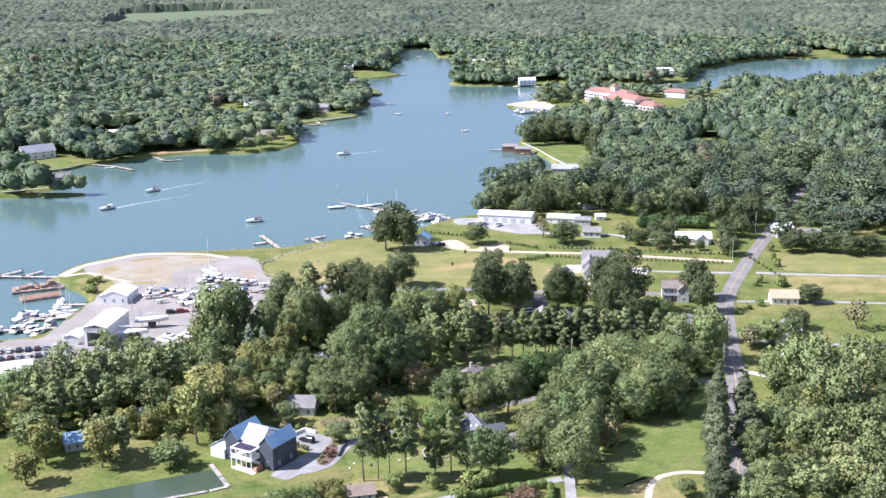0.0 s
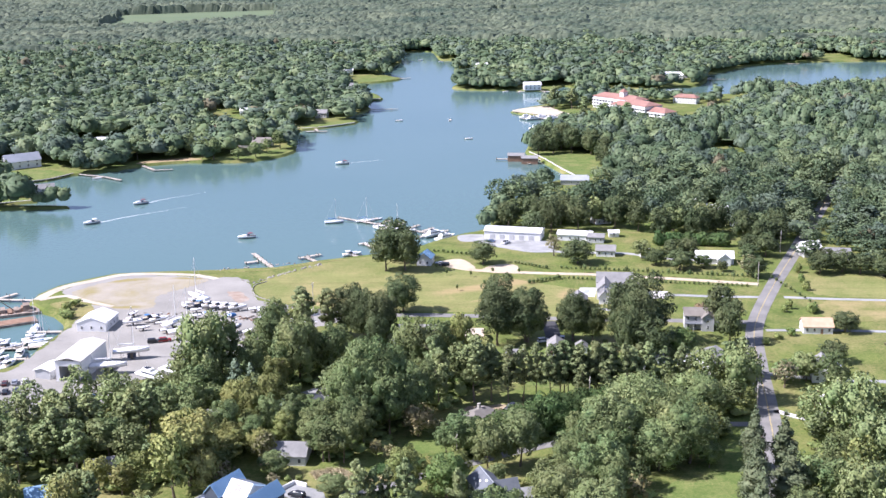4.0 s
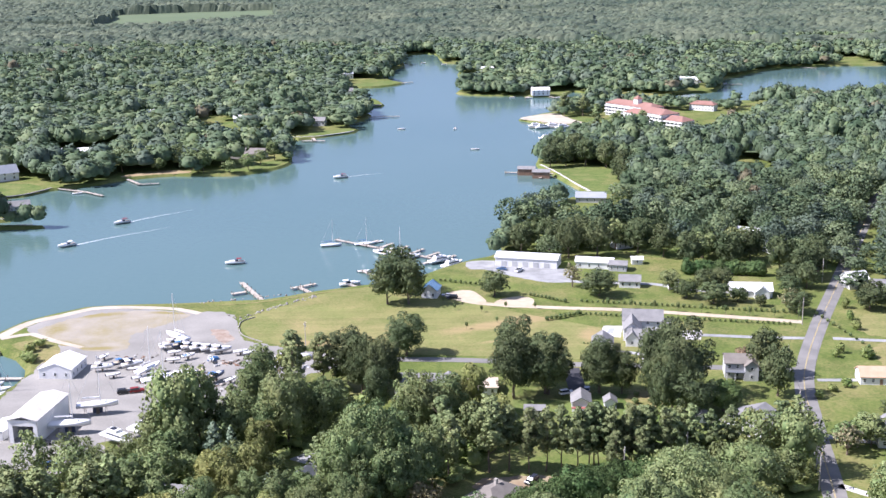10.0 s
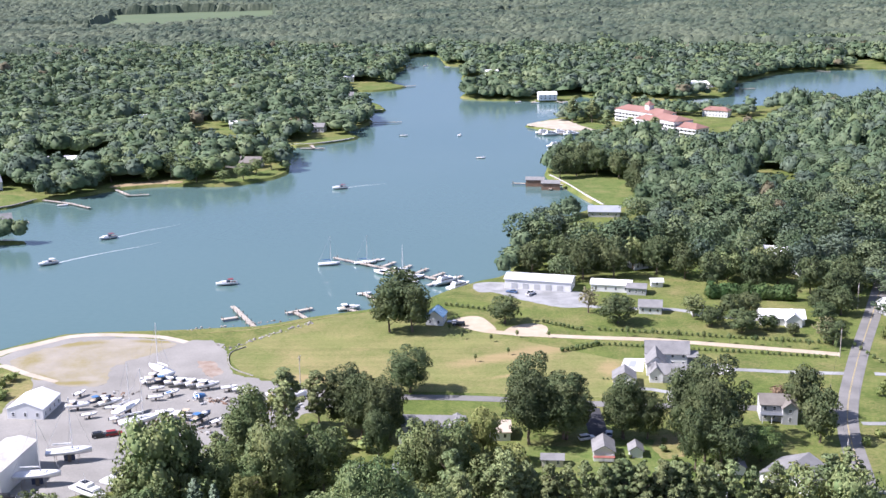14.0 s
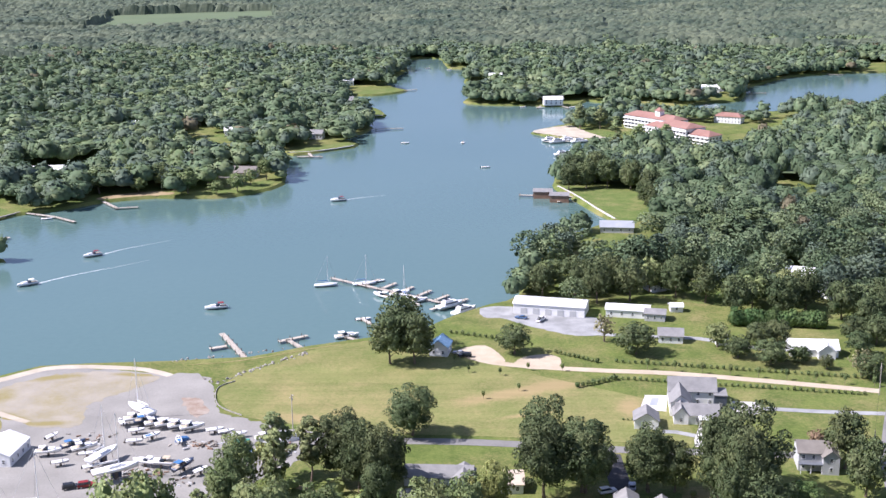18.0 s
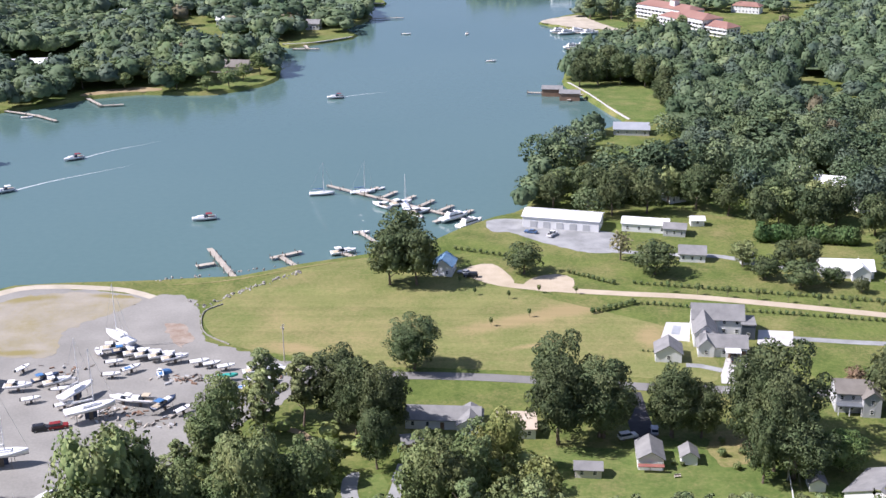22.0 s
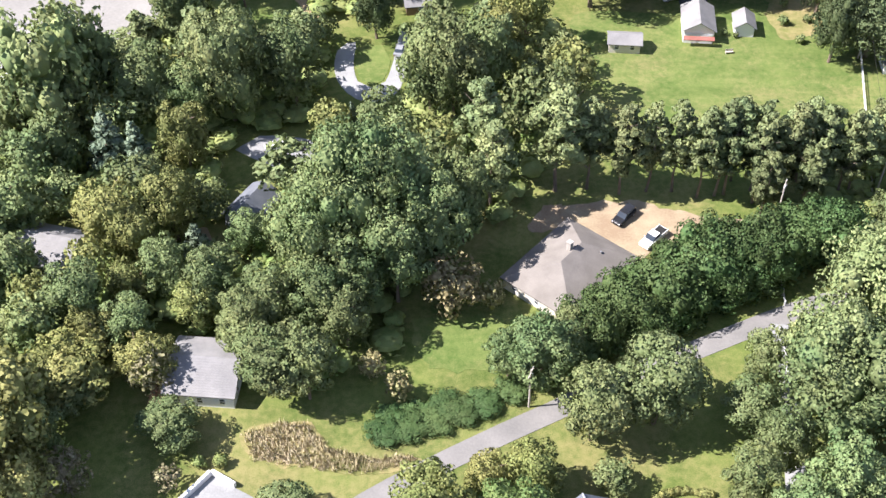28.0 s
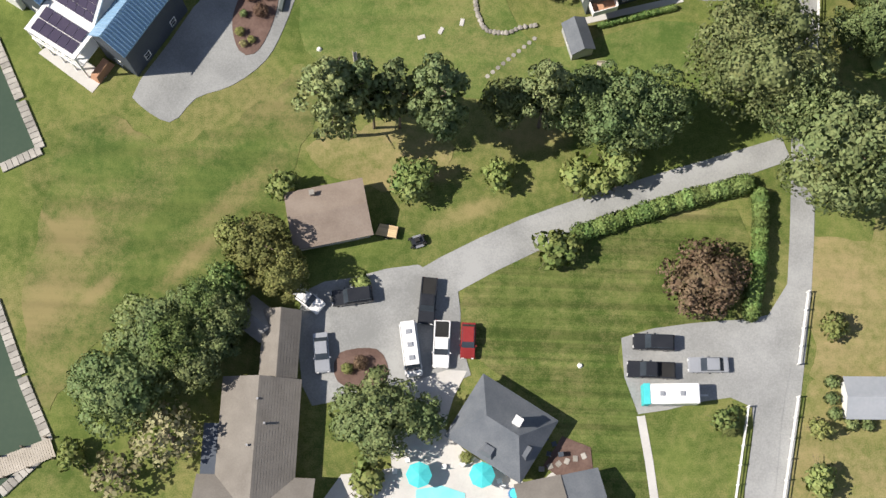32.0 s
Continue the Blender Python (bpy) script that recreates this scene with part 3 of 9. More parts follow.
ribbon("drive_main", [(36, 317), (28, 314), (16, 309.5), (4, 304.5), (-6, 299), (-12, 295), (-18, 292)], (3.2, 5.2), GRAVEL, "pale gravel drive up to the house", 0.08)
patch("court_main", [(-24, 296), (-18, 298), (-10, 300), (-5, 297), (-4.5, 291), (-3, 286.5), (-8, 284), (-16, 284), (-22, 282), (-24, 288)], GRAVEL, "pale gravel forecourt with parked cars", 0.10)
patch("court_east", [(15.2, 291.8), (23.9, 294), (33.2, 295.4), (36, 300), (38, 298), (35, 285.6), (33, 272), (29.8, 272), (31, 284), (24.8, 284.4), (17.3, 282.6), (15.6, 287)], GRAVEL, "gravel parking court on the lawn", 0.10)
ribbon("path", [(17.6, 282.4), (18.6, 277), (19.6, 270)], 1.0, CONCRETE, "narrow pale path across the lawn", 0.06, "path")
patch("drive_modern", [(-42.7, 317.4), (-47.8, 320.6), (-47, 323), (-44, 328), (-41, 333.5), (-38.6, 337.4), (-42.5, 340.5), (-46.6, 346.6), (-42.4, 352.8), (-38.6, 350.9), (-33.8, 348), (-32.2, 343.6), (-30.2, 341), (-29.4, 343.2), (-25.6, 347), (-23.4, 345), (-26.2, 340.6), (-27.6, 336), (-29, 331), (-31, 326.4), (-35, 322.8), (-39.6, 320.8)], DRIVESTONE, "curving pale gravel drive of the modern house", 0.08, step=1.5)
patch("mulch_bed", [(-32.2, 343.4), (-34.6, 337), (-35.8, 331.7), (-34.6, 327.6), (-32.6, 327.2), (-31, 330), (-30, 335), (-30.6, 341)], MULCH, "brown mulch planting bed in the drive", 0.16, step=1.0)
patch("drive_circle", [(18.7, 347.4), (21.2, 349.6), (26.8, 350.8), (32, 350), (38, 347), (38, 343.6), (34, 343), (32.6, 340), (30, 337.6), (26, 337), (23.2, 337.4), (21.4, 342)], DRIVESTONE, "round pale gravel turning drive", 0.08, step=1.5)
patch("drive_loop", [(-34, 455), (-33.4, 446), (-29, 439.6), (-24, 438.6), (-20.5, 443), (-19.4, 458), (-21.4, 462), (-22.4, 452), (-23.6, 445), (-26, 443), (-29, 445), (-30.4, 451), (-30.6, 458)], GRAVEL, "pale loop drive round a small lawn", 0.06, step=2)
patch("yard_gravel", [(-50, 424), (-46, 428), (-36, 427), (-34, 422), (-40, 416.6), (-43, 420)], GRAVEL, "grey gravel yard among the trees", 0.06)
patch("yard_gravel", [(-50, 400), (-62, 388), (-66, 394), (-56, 404)], STRAW, "bare brown yard under the trees", 0.05)
patch("lawn_main", [(-4, 297.4), (8.8, 303.9), (29.6, 308.8), (30, 300), (29.1, 294.6), (15.2, 291.9), (17.2, 282.5), (19, 270), (10, 262), (8, 280), (-1, 287.6), (-4, 290)], STRIPED, "mown green lawn with mower stripes", 0.05)
patch("lawn_west", [(-56.5, 313), (-50, 318), (-42, 314), (-30, 322), (-26, 326), (-24, 318), (-27, 311), (-27, 305), (-36, 296), (-48, 290), (-54, 280), (-58, 290)], BANDED, "green lawn slope beside the inlet", 0.05, step=1.5, rough_edge=1.2)
patch("lawn_modern", [(-25, 348), (-16, 350), (-4, 344), (4, 330), (20, 334), (27, 332), (26, 322), (0, 322), (-18, 324), (-26, 328), (-27, 338)], LAWN, "green lawn between the houses", 0.05)
patch("lawn_hip", [(-12, 374), (-14, 383), (-4, 386), (2, 380), (0, 374)], LAWN, "bright lawn by the hip-roofed house", 0.05, step=1.0, rough_edge=2.0)
patch("lawn_back", [(14, 468), (20, 442), (30, 428), (55, 424), (80, 432), (84, 452), (60, 470), (50, 478), (36, 470)], LAWN, "wide green back lawn", 0.05)
patch("lawn_slope", [(-57, 472), (-46, 474), (-43, 466), (-50, 461), (-57, 466)], LAWN, "small grass slope under the pines", 0.055, step=1.0, rough_edge=1.0)
ribbon("dirt_path", [(-52, 480), (-47, 477), (-43, 472), (-40, 466)], 2.2, TAN, "tan dirt path under the trees", 0.075, "path")
patch("lawn_loop", [(-30, 450), (-28.6, 445.6), (-26, 443.6), (-24, 445.4), (-23, 452), (-25, 457), (-29, 457)], LAWN, "small lawn inside the loop drive", 0.07)
patch("lawn_east", [(54, 340), (75, 366), (88, 380), (84, 350), (78, 323), (62, 318), (46, 309), (44, 330)], LAWN, "open mown lawn by the road", 0.04)
patch("dry_yard", [(38, 305), (46, 306), (62, 318), (70, 300), (66, 270), (36, 268), (38.5, 288)], DRYGRASS, "dry tan-green grass beyond the fence", 0.04, step=1.0, rough_edge=2.0)
ribbon("path_curve", [(58, 300), (60, 311), (64, 318), (72, 321), (79, 320)], 2.0, SAND, "pale curved path on the lawn", 0.07, "path")
patch("straw_yard", [(4, 404), (8, 411), (20, 412), (36, 409), (58, 409), (56, 405), (40, 404), (28, 402), (21, 397), (12, 404)], STRAW, "orange-brown pine straw under the pines", 0.068, step=1.0, rough_edge=2.0)
patch("straw_shed", [(-24, 312), (-22, 318), (-12, 318), (-6, 314), (-12, 310), (-20, 310.5)], DRYGRASS, "orange-brown ground under the pines", 0.06, step=1.0, rough_edge=2.0)
BRUSH = [(-38.8, 360), (-34, 362.2), (-29.6, 362.2), (-25.5, 358), (-19, 356.4), (-14, 357), (-12, 356), (-20, 353.8), (-28, 354.4), (-36.5, 355.6)]
patch("brush_patch", BRUSH, DRYGRASS, "tan dry grass beside the brush", 0.06, step=1.0, rough_edge=1.2)
patch("rough_field", [(165, 561), (230, 558), (222, 530), (157.5, 532.8)], FIELD, "rough green field beyond the road", 0.05, step=1.0, rough_edge=2.0)
patch("field_east", [(150, 500), (157, 526), (190, 524), (240, 520), (250, 496), (180, 497)], DRYGRASS, "rough dry field beyond the road", 0.04, step=1.0, rough_edge=2.0)
patch("lawn_point", [(51, 897), (60, 872), (69, 836), (77, 806), (84, 797), (93, 811), (103, 846), (106, 870), (84, 884), (62, 893)], LAWN, "bright green lawn on the shore", 0.05)
patch("meadow", MEADOW_EDGE, MEADOW, "wide pale green meadow among woods", 0.3, curve=False)
for clear in ([(-176, 881), (-150, 882), (-133, 898), (-127, 916), (-136, 922), (-152, 900), (-172, 892)], [(-128, 1024), (-113, 1038), (-93, 1054), (-92, 1064), (-108, 1060), (-126, 1042)], [(-95, 1212), (-82, 1212), (-84, 1230), (-96, 1256), (-112, 1264), (-112, 1232)], [(-122, 1358), (-109, 1356), (-91, 1361), (-72, 1387), (-84, 1401), (-106, 1392), (-122, 1374)], [(-214, 1072), (-198, 1074), (-188, 1100), (-200, 1112), (-216, 1100)], [(-300, 944), (-250, 944), (-252, 962), (-300, 962)], [(-318, 820), (-290, 806), (-273, 817), (-264, 834), (-284, 850), (-310, 840)], [(-320, 732), (-284, 739), (-260, 748), (-272, 757), (-300, 770)], [(-380, 1180), (-340, 1190), (-340, 1215), (-376, 1215)], [(-245, 846), (-236, 855), (-226, 866), (-236, 880), (-250, 870)], [(44, 712), (62, 760), (70, 755), (60, 705)], [(80, 660), (100, 690), (116, 680), (104, 650)], [(120, 640), (140, 650), (150, 630), (130, 622)], [(84, 1090), (112, 1062), (128, 1052), (140, 1070), (112, 1100), (92, 1112)]):
    patch("clearing", clear, LAWN, "sunlit lawn clearing among the trees", 0.05, step=1.5, rough_edge=2.0, z=1.6 if clear[0][0] < -60 else 2.0)
patch("bare_bank", [(-224, 868), (-202, 877.5), (-186, 880), (-184, 886), (-200, 890), (-222, 878)], TAN, "bare tan bank under the shore trees", 0.09, step=1.5, rough_edge=1.5, z=1.6)
ribbon("sand_bar", [(-92, 1360), (-78, 1375), (-67, 1390), (-58, 1396)], (6.0, 1.5), SAND, "low pale sand spit", 0.06, "beach", z=1.0)
ribbon("sea_wall", [(-135, 1026), (-118, 1030), (-100, 1043.5), (-90, 1054)], 1.0, CONCRETE, "pale sea wall round the lawn on the point", 0.2, "wall", z=1.6)
ribbon("sea_wall", [(-96.5, 1208), (-79, 1209.5)], 1.0, CONCRETE, "pale sea wall below the lawn", 0.2, "wall", z=1.6)
ribbon("sea_wall", [(-284, 737), (-266, 745), (-256, 749.5)], 1.0, CONCRETE, "pale sea wall below the lawn", 0.2, "wall", z=1.6)
ribbon("sea_wall", [(-289, 806), (-271, 815.5), (-260, 836)], 1.2, STONE, "grey stone sea wall along the lawn", 0.2, "wall", z=1.6)
ribbon("pale_lane", [(-303, 960), (-281, 961), (-258, 960)], 3.2, CONCRETE, "pale lane behind the shore trees", 0.12, "road", z=1.6)

# inlet by the houses: water held by timber edging
for name, outline in (("pond", [(-58.8, 313), (-62, 319), (-66, 325), (-74, 321), (-94, 312), (-121, 300), (-122, 286), (-92, 296)]), ("pond", [(-53, 276), (-57.5, 284), (-62, 293), (-85, 290), (-130, 286), (-130, 262), (-58, 269.6)])):
    bm = bmesh.new()
    slab(bm, [Vector((*p, 0)) for p in outline], 1.9, 2.05)
    tagged(part(name, bm, PONDGREEN), "still dark green inlet water", "water", "", "structure")

# sea wall of the lawn on the shore
ribbon("sea_wall", [(50.6, 896), (59, 869.5), (67.6, 834.5), (75.4, 806.5)], 1.0, CONCRETE, "pale concrete sea wall along the lawn", 0.25, "wall")


# ---- trees ----
def leaf_cards(centres, normals, size, rng, lean=0.55):
    """Corners of small bent leaf clusters that face outward."""
    n = len(centres)
    nn = normals + rng.normal(0, lean, (n, 3))
    nn /= np.linalg.norm(nn, axis=1)[:, None]
    t = np.cross(nn, rng.normal(0, 1, (n, 3)))
    t /= np.linalg.norm(t, axis=1)[:, None] + 1e-9
    b = np.cross(nn, t)
    s = size * rng.uniform(0.6, 1.3, n)[:, None]
    w = s * rng.uniform(0.55, 0.9, n)[:, None]
    return np.stack([centres - t * s * 0.6, centres - b * w * 0.6 - nn * s * 0.12, centres + t * s * 0.6, centres + b * w * 0.6 - nn * s * 0.12], 1)


def rounded(me, normals):
    """Shade leaf clusters as parts of the rounded clump that they grow on."""
    normals = np.asarray(normals, float)
    normals /= np.linalg.norm(normals, axis=1)[:, None] + 1e-9
    me.polygons.foreach_set("use_smooth", np.ones(len(me.polygons), bool))
    me.normals_split_custom_set_from_vertices(normals.astype(np.float32))


def clump_normals(p, d, lobes, rng):
    """Directions out of the clump and out of the whole crown, a little unsettled."""
    lobes = np.array(lobes, float)
    mid = (lobes[:, :3] * lobes[:, 3:4] ** 2).sum(0) / (lobes[:, 3] ** 2).sum()
    far = p - mid
    far /= np.linalg.norm(far, axis=1)[:, None] + 1e-9
    return 0.5 * d + 0.5 * far + rng.normal(0, 0.34, p.shape)


def on_lobes(lobes, n, rng, low=-0.75):
    lobes = np.array(lobes, float)
    area = (lobes[:, 3] * lobes[:, 4] + lobes[:, 3] * lobes[:, 5] + lobes[:, 4] * lobes[:, 5])
    pick = rng.choice(len(lobes), n, p=area / area.sum())
    d = rng.normal(0, 1, (n, 3))
    d /= np.linalg.norm(d, axis=1)[:, None]
    d[:, 2] = np.where(d[:, 2] < low, -d[:, 2], d[:, 2])
    p = lobes[pick, :3] + d * lobes[pick, 3:] * rng.uniform(0.84, 1.08, n)[:, None]
    keep = np.ones(n, bool)
    for k, L in enumerate(lobes):
        q = ((p - L[:3]) / L[3:])
        keep &= ((q * q).sum(1) > 0.62) | (pick == k)
    return p[keep], d[keep]


def crown_mesh(name, lobes, n, size, mat, seed, lean=0.55, core=0.66):
    rng = np.random.default_rng(seed)
    p, d = on_lobes(lobes, n, rng)
    q = leaf_cards(p, d, size, rng, lean)
    N = np.repeat(clump_normals(p, d, lobes, rng), 4, 0)
    verts = q.reshape(-1, 3).tolist()
    faces = [(4 * i, 4 * i + 1, 4 * i + 2, 4 * i + 3) for i in range(len(q))]
    if core:
        bm = bmesh.new()
        for L in [L for L in lobes if L[3] > 0.24 * max(abs(q[0]) + q[3] for q in lobes)]:
            bmesh.ops.create_icosphere(bm, subdivisions=1, radius=1, matrix=Matrix.Translation(L[:3]) @ Matrix.Diagonal((L[3] * core, L[4] * core, L[5] * core, 1)))
        bm.verts.index_update()
        base = len(verts)
        bm.normal_update()
        verts += [tuple(v.co) for v in bm.verts]
        N = np.concatenate([N, [tuple(v.normal) for v in bm.verts]])
        faces += [tuple(base + v.index for v in f.verts) for f in bm.faces]
        bm.free()
    me = bpy.data.meshes.new(name)
    me.from_pydata(verts, [], faces)
    me.materials.append(mat)
    rounded(me, N)
    return me


def trunk_mesh(name, h, r, seed, limbs=5, start=0.4, reach=2.6, lean=0.4):
    rng = random.Random(seed)
    bm = bmesh.new()
    p, path = Vector((0, 0, -0.3)), []
    for k in range(5):
        path.append(p.copy())
        p = p + Vector((rng.uniform(-lean, lean), rng.uniform(-lean, lean), h / 4))
    for k in range(4):
        tube(bm, path[k], path[k + 1], r * (1.25 if k == 0 else 1 - 0.2 * k), r * (0.8 - 0.2 * k), 7)
    for k in range(limbs):
        u = start + (0.9 - start) * k / max(1, limbs - 1)
        a = path[0].lerp(path[4], u)
        ang = rng.uniform(0, 6.28)
        tube(bm, a, a + Vector((math.cos(ang) * reach, math.sin(ang) * reach, h * 0.14)), r * 0.4, r * 0.12, 5)
    me = bpy.data.meshes.new(name)
    bm.to_mesh(me)
    bm.free()
    me.materials.append(BARK)
    return me


def broad_lobes(rng, R, h, foot=0.3, count=13, clumps=34):
    """A crown of large limbs' masses with many small clumps standing out of them."""
    mid, half = h * (1 + foot) / 2, h * (1 - foot) / 2
    lobes = [(0, 0, mid - half * 0.05, R * 0.6, R * 0.6, half * 0.78)]
    for k in range(count):
        a, u = k * 2.4 + rng.uniform(-0.4, 0.4), rng.uniform(-0.8, 0.75)
        rr = R * 0.58 * math.sqrt(max(0.05, 1 - u * u * 0.8)) * rng.uniform(0.75, 1.15)
        s = R * rng.uniform(0.26, 0.4)
        lobes.append((math.cos(a) * rr, math.sin(a) * rr, mid + u * half * 0.8, s, s, s * rng.uniform(0.7, 1.1)))
    for k in range(clumps):
        a, u = k * 2.4 + rng.uniform(-0.5, 0.5), rng.uniform(-0.75, 0.97)
        rr = R * 0.9 * math.sqrt(max(0.03, 1 - u * u)) * rng.uniform(0.82, 1.06)
        s = R * rng.uniform(0.12, 0.22)
        lobes.append((math.cos(a) * rr, math.sin(a) * rr, mid + u * half * 0.9, s, s, s * rng.uniform(0.6, 0.9)))
    return lobes


KINDS, CARDS = {}, {}


def kind_of_tree(kind, h, R, foot, leaves, size, variants, lobes=None, trunk=True, mat=None, lean=0.55, core=0.66, limbs=5, r=0.3):
    out = []
    for v in range(variants):
        rng = random.Random(hash_of(kind) + v)
        L = lobes(rng, R, h) if lobes else broad_lobes(rng, R, h, foot)
        crown = crown_mesh("crown", L, leaves, size, mat or LEAF[kind], hash_of(kind) + 17 * v, lean, core)
        stem = trunk_mesh("trunk", h * (0.85 if foot > 0.1 else 0.6), r, hash_of(kind) + v, limbs, max(0.25, foot)) if trunk else None
        rg = np.random.default_rng(hash_of(kind) + 17 * v)
        p, dd = on_lobes(L, leaves, rg)
        Q = leaf_cards(p, dd, size, rg, lean).reshape(-1, 3)
        CARDS.setdefault(kind, []).append((h, R, np.hstack([Q, np.repeat(clump_normals(p, dd, L, rg), 4, 0)])))
        lite = crown_mesh("crown", L, int(leaves * 0.3), size * 1.65, mat or LEAF[kind], hash_of(kind) + 17 * v, lean, core)
        out.append((h, R, crown, stem, lite))
    KINDS[kind] = out


def hash_of(word):
    return sum(ord(c) * (i + 3) for i, c in enumerate(word))


def pine_lobes(rng, R, h):
    """Tufts on whorls of branches up a bare trunk, wide below the middle and drawn in at the top."""
    lobes = []
    for k in range(58):
        u = k / 57
        z = h * (0.36 + 0.61 * u)
        w = R * (0.55 + 0.45 * min(1, u / 0.25)) * (1.0 - 0.78 * max(0, u - 0.25) / 0.75)
        a = k * 2.4 + rng.uniform(-0.7, 0.7)
        rr = w * rng.choice((0.2, 0.55, 0.8, 0.95))
        s = R * rng.uniform(0.17, 0.3) * (1.1 - 0.4 * u)
        lobes.append((math.cos(a) * rr, math.sin(a) * rr, z + rng.uniform(-0.4, 0.4), s, s, s * rng.uniform(0.5, 0.75)))
    return lobes


def cone_lobes(rng, R, h):
    lobes = []
    for k in range(26):
        u = k / 25
        w = R * (1.0 - u) ** 0.8
        a = k * 2.4
        s = R * (0.4 - 0.25 * u)
        lobes.append((math.cos(a) * w * 0.65, math.sin(a) * w * 0.65, h * (0.1 + 0.86 * u), s, s, s * 0.6))
    return lobes


def column_lobes(rng, R, h):
    lobes = []
    for k in range(18):
        u = k / 17
        w = R * (1.15 if 0.15 < u < 0.6 else 0.85) * (1 - 0.75 * max(0, u - 0.55) / 0.45)
        a = k * 2.4
        lobes.append((math.cos(a) * w * 0.4, math.sin(a) * w * 0.4, h * (0.08 + 0.88 * u), w * 0.62, w * 0.62, h * 0.09))
    return lobes


def shrub_lobes(rng, R, h, count=10):
    lobes = [(0, 0, h * 0.45, R * 0.7, R * 0.7, h * 0.5)]
    for k in range(count):
        a = k * 2.4
        rr = R * rng.uniform(0.3, 0.72)
        s = R * rng.uniform(0.2, 0.42)
        lobes.append((math.cos(a) * rr, math.sin(a) * rr, h * rng.uniform(0.3, 0.75), s, s, h * 0.28))
    return lobes


kind_of_tree("broad", 17, 6.5, 0.14, 8200, 0.44, 5, lean=0.33)
kind_of_tree("light", 16, 6.5, 0.14, 8200, 0.42, 3, lean=0.33)
kind_of_tree("great_broad", 18, 9.5, 0.1, 14000, 0.44, 2, lambda rng, R, h: broad_lobes(rng, R, h, 0.1, 22, 70), lean=0.33, mat=LEAF["broad"], r=0.45)
kind_of_tree("great_light", 18, 9.5, 0.1, 14000, 0.43, 2, lambda rng, R, h: broad_lobes(rng, R, h, 0.1, 22, 70), lean=0.33, mat=LEAF["light"], r=0.45)
kind_of_tree("oak", 18, 8, 0.06, 12500, 0.44, 3, lambda rng, R, h: broad_lobes(rng, R, h, 0.08, 18, 56), lean=0.36, r=0.45)
kind_of_tree("olive", 12, 5, 0.12, 6000, 0.38, 3, lean=0.38)
kind_of_tree("brown", 9, 4.5, 0.12, 1500, 0.55, 2, core=0.5)
kind_of_tree("grey", 8, 4, 0.15, 1200, 0.45, 2, core=0.35)
kind_of_tree("red", 6, 4, 0.08, 5200, 0.28, 1)
kind_of_tree("round", 11, 5.2, 0.1, 7600, 0.34, 1, lean=0.33)
kind_of_tree("pine", 18, 4.2, 0.3, 5600, 0.42, 4, pine_lobes, limbs=9, r=0.24, lean=0.4)
kind_of_tree("blue", 11, 4, 0.1, 2600, 0.5, 2, cone_lobes)
kind_of_tree("column", 17, 3, 0.05, 5200, 0.36, 2, column_lobes, lean=0.33, core=0.8)
kind_of_tree("vine", 6, 5.5, 0.02, 6000, 0.32, 2, lambda rng, R, h: shrub_lobes(rng, R, h, 22), trunk=False, lean=0.35)
kind_of_tree("shrub", 4, 2.5, 0.02, 900, 0.38, 3, shrub_lobes, r=0.1)

WORDS = {
    "broad": ("broadleaf tree with a full dark green crown", "tree"), "light": ("tall tree with a light green rounded crown", "tree"),
    "olive": ("yellow-green leafy tree in late summer", "tree"), "brown": ("tree with browning thin foliage", "tree"),
    "grey": ("thin grey-green tree with half-bare twigs", "tree"), "red": ("purple-red leafed bushy tree on grass", "tree"),
    "round": ("dense round green garden tree", "tree"), "pine": ("tall loblolly pine with bare lower trunk", "pine tree"),
    "blue": ("bluish-green conical garden spruce", "conifer"), "column": ("tall narrow columnar cypress", "conifer"), "vine": ("vine-covered green thicket mound beside the lane", "thicket"), "shrub": ("green leafy rounded garden shrub", "shrub"),
}
STOOD = []
rng_tree = random.Random(5)


def plant(kind, rows):
    for x, y, h, r in rows:
        sort = "oak" if kind == "broad" and y > 450 and x > -45 else "great_" + kind if r > 7.6 and kind in ("broad", "light") else kind
        h0, R0, crown, stem, lite = rng_tree.choice(KINDS[sort])
        root = thing({"shrub": "shrub", "vine": "thicket"}.get(kind, "tree"), x, y, 2.0, 0, WORDS[kind][0], WORDS[kind][1], "near " + WORDS[kind][1] + "s")
        root.matrix_basis = pose(x, y, 2.0, 0, 0, rng_tree.uniform(0, 360)) @ Matrix.Diagonal((r / R0 * 1.04, r / R0 * 1.04, h / h0 * (1.2 if h >= 12 else 1.05), 1))
        link("crown", lite if y > 520 or x < -72 or x > 95 or r < 3.2 else crown, None, root)
        if stem:
            link("trunk", stem, None, root)
        if kind == "vine" and h > 3:
            link("skirt", lite, None, root, "trailing growth at the foot").matrix_basis = pose(0, 0, 0, 0, 0, 130) @ Matrix.Diagonal((1.1, 1.1, 0.45, 1))
        STOOD.append((x, y, r))


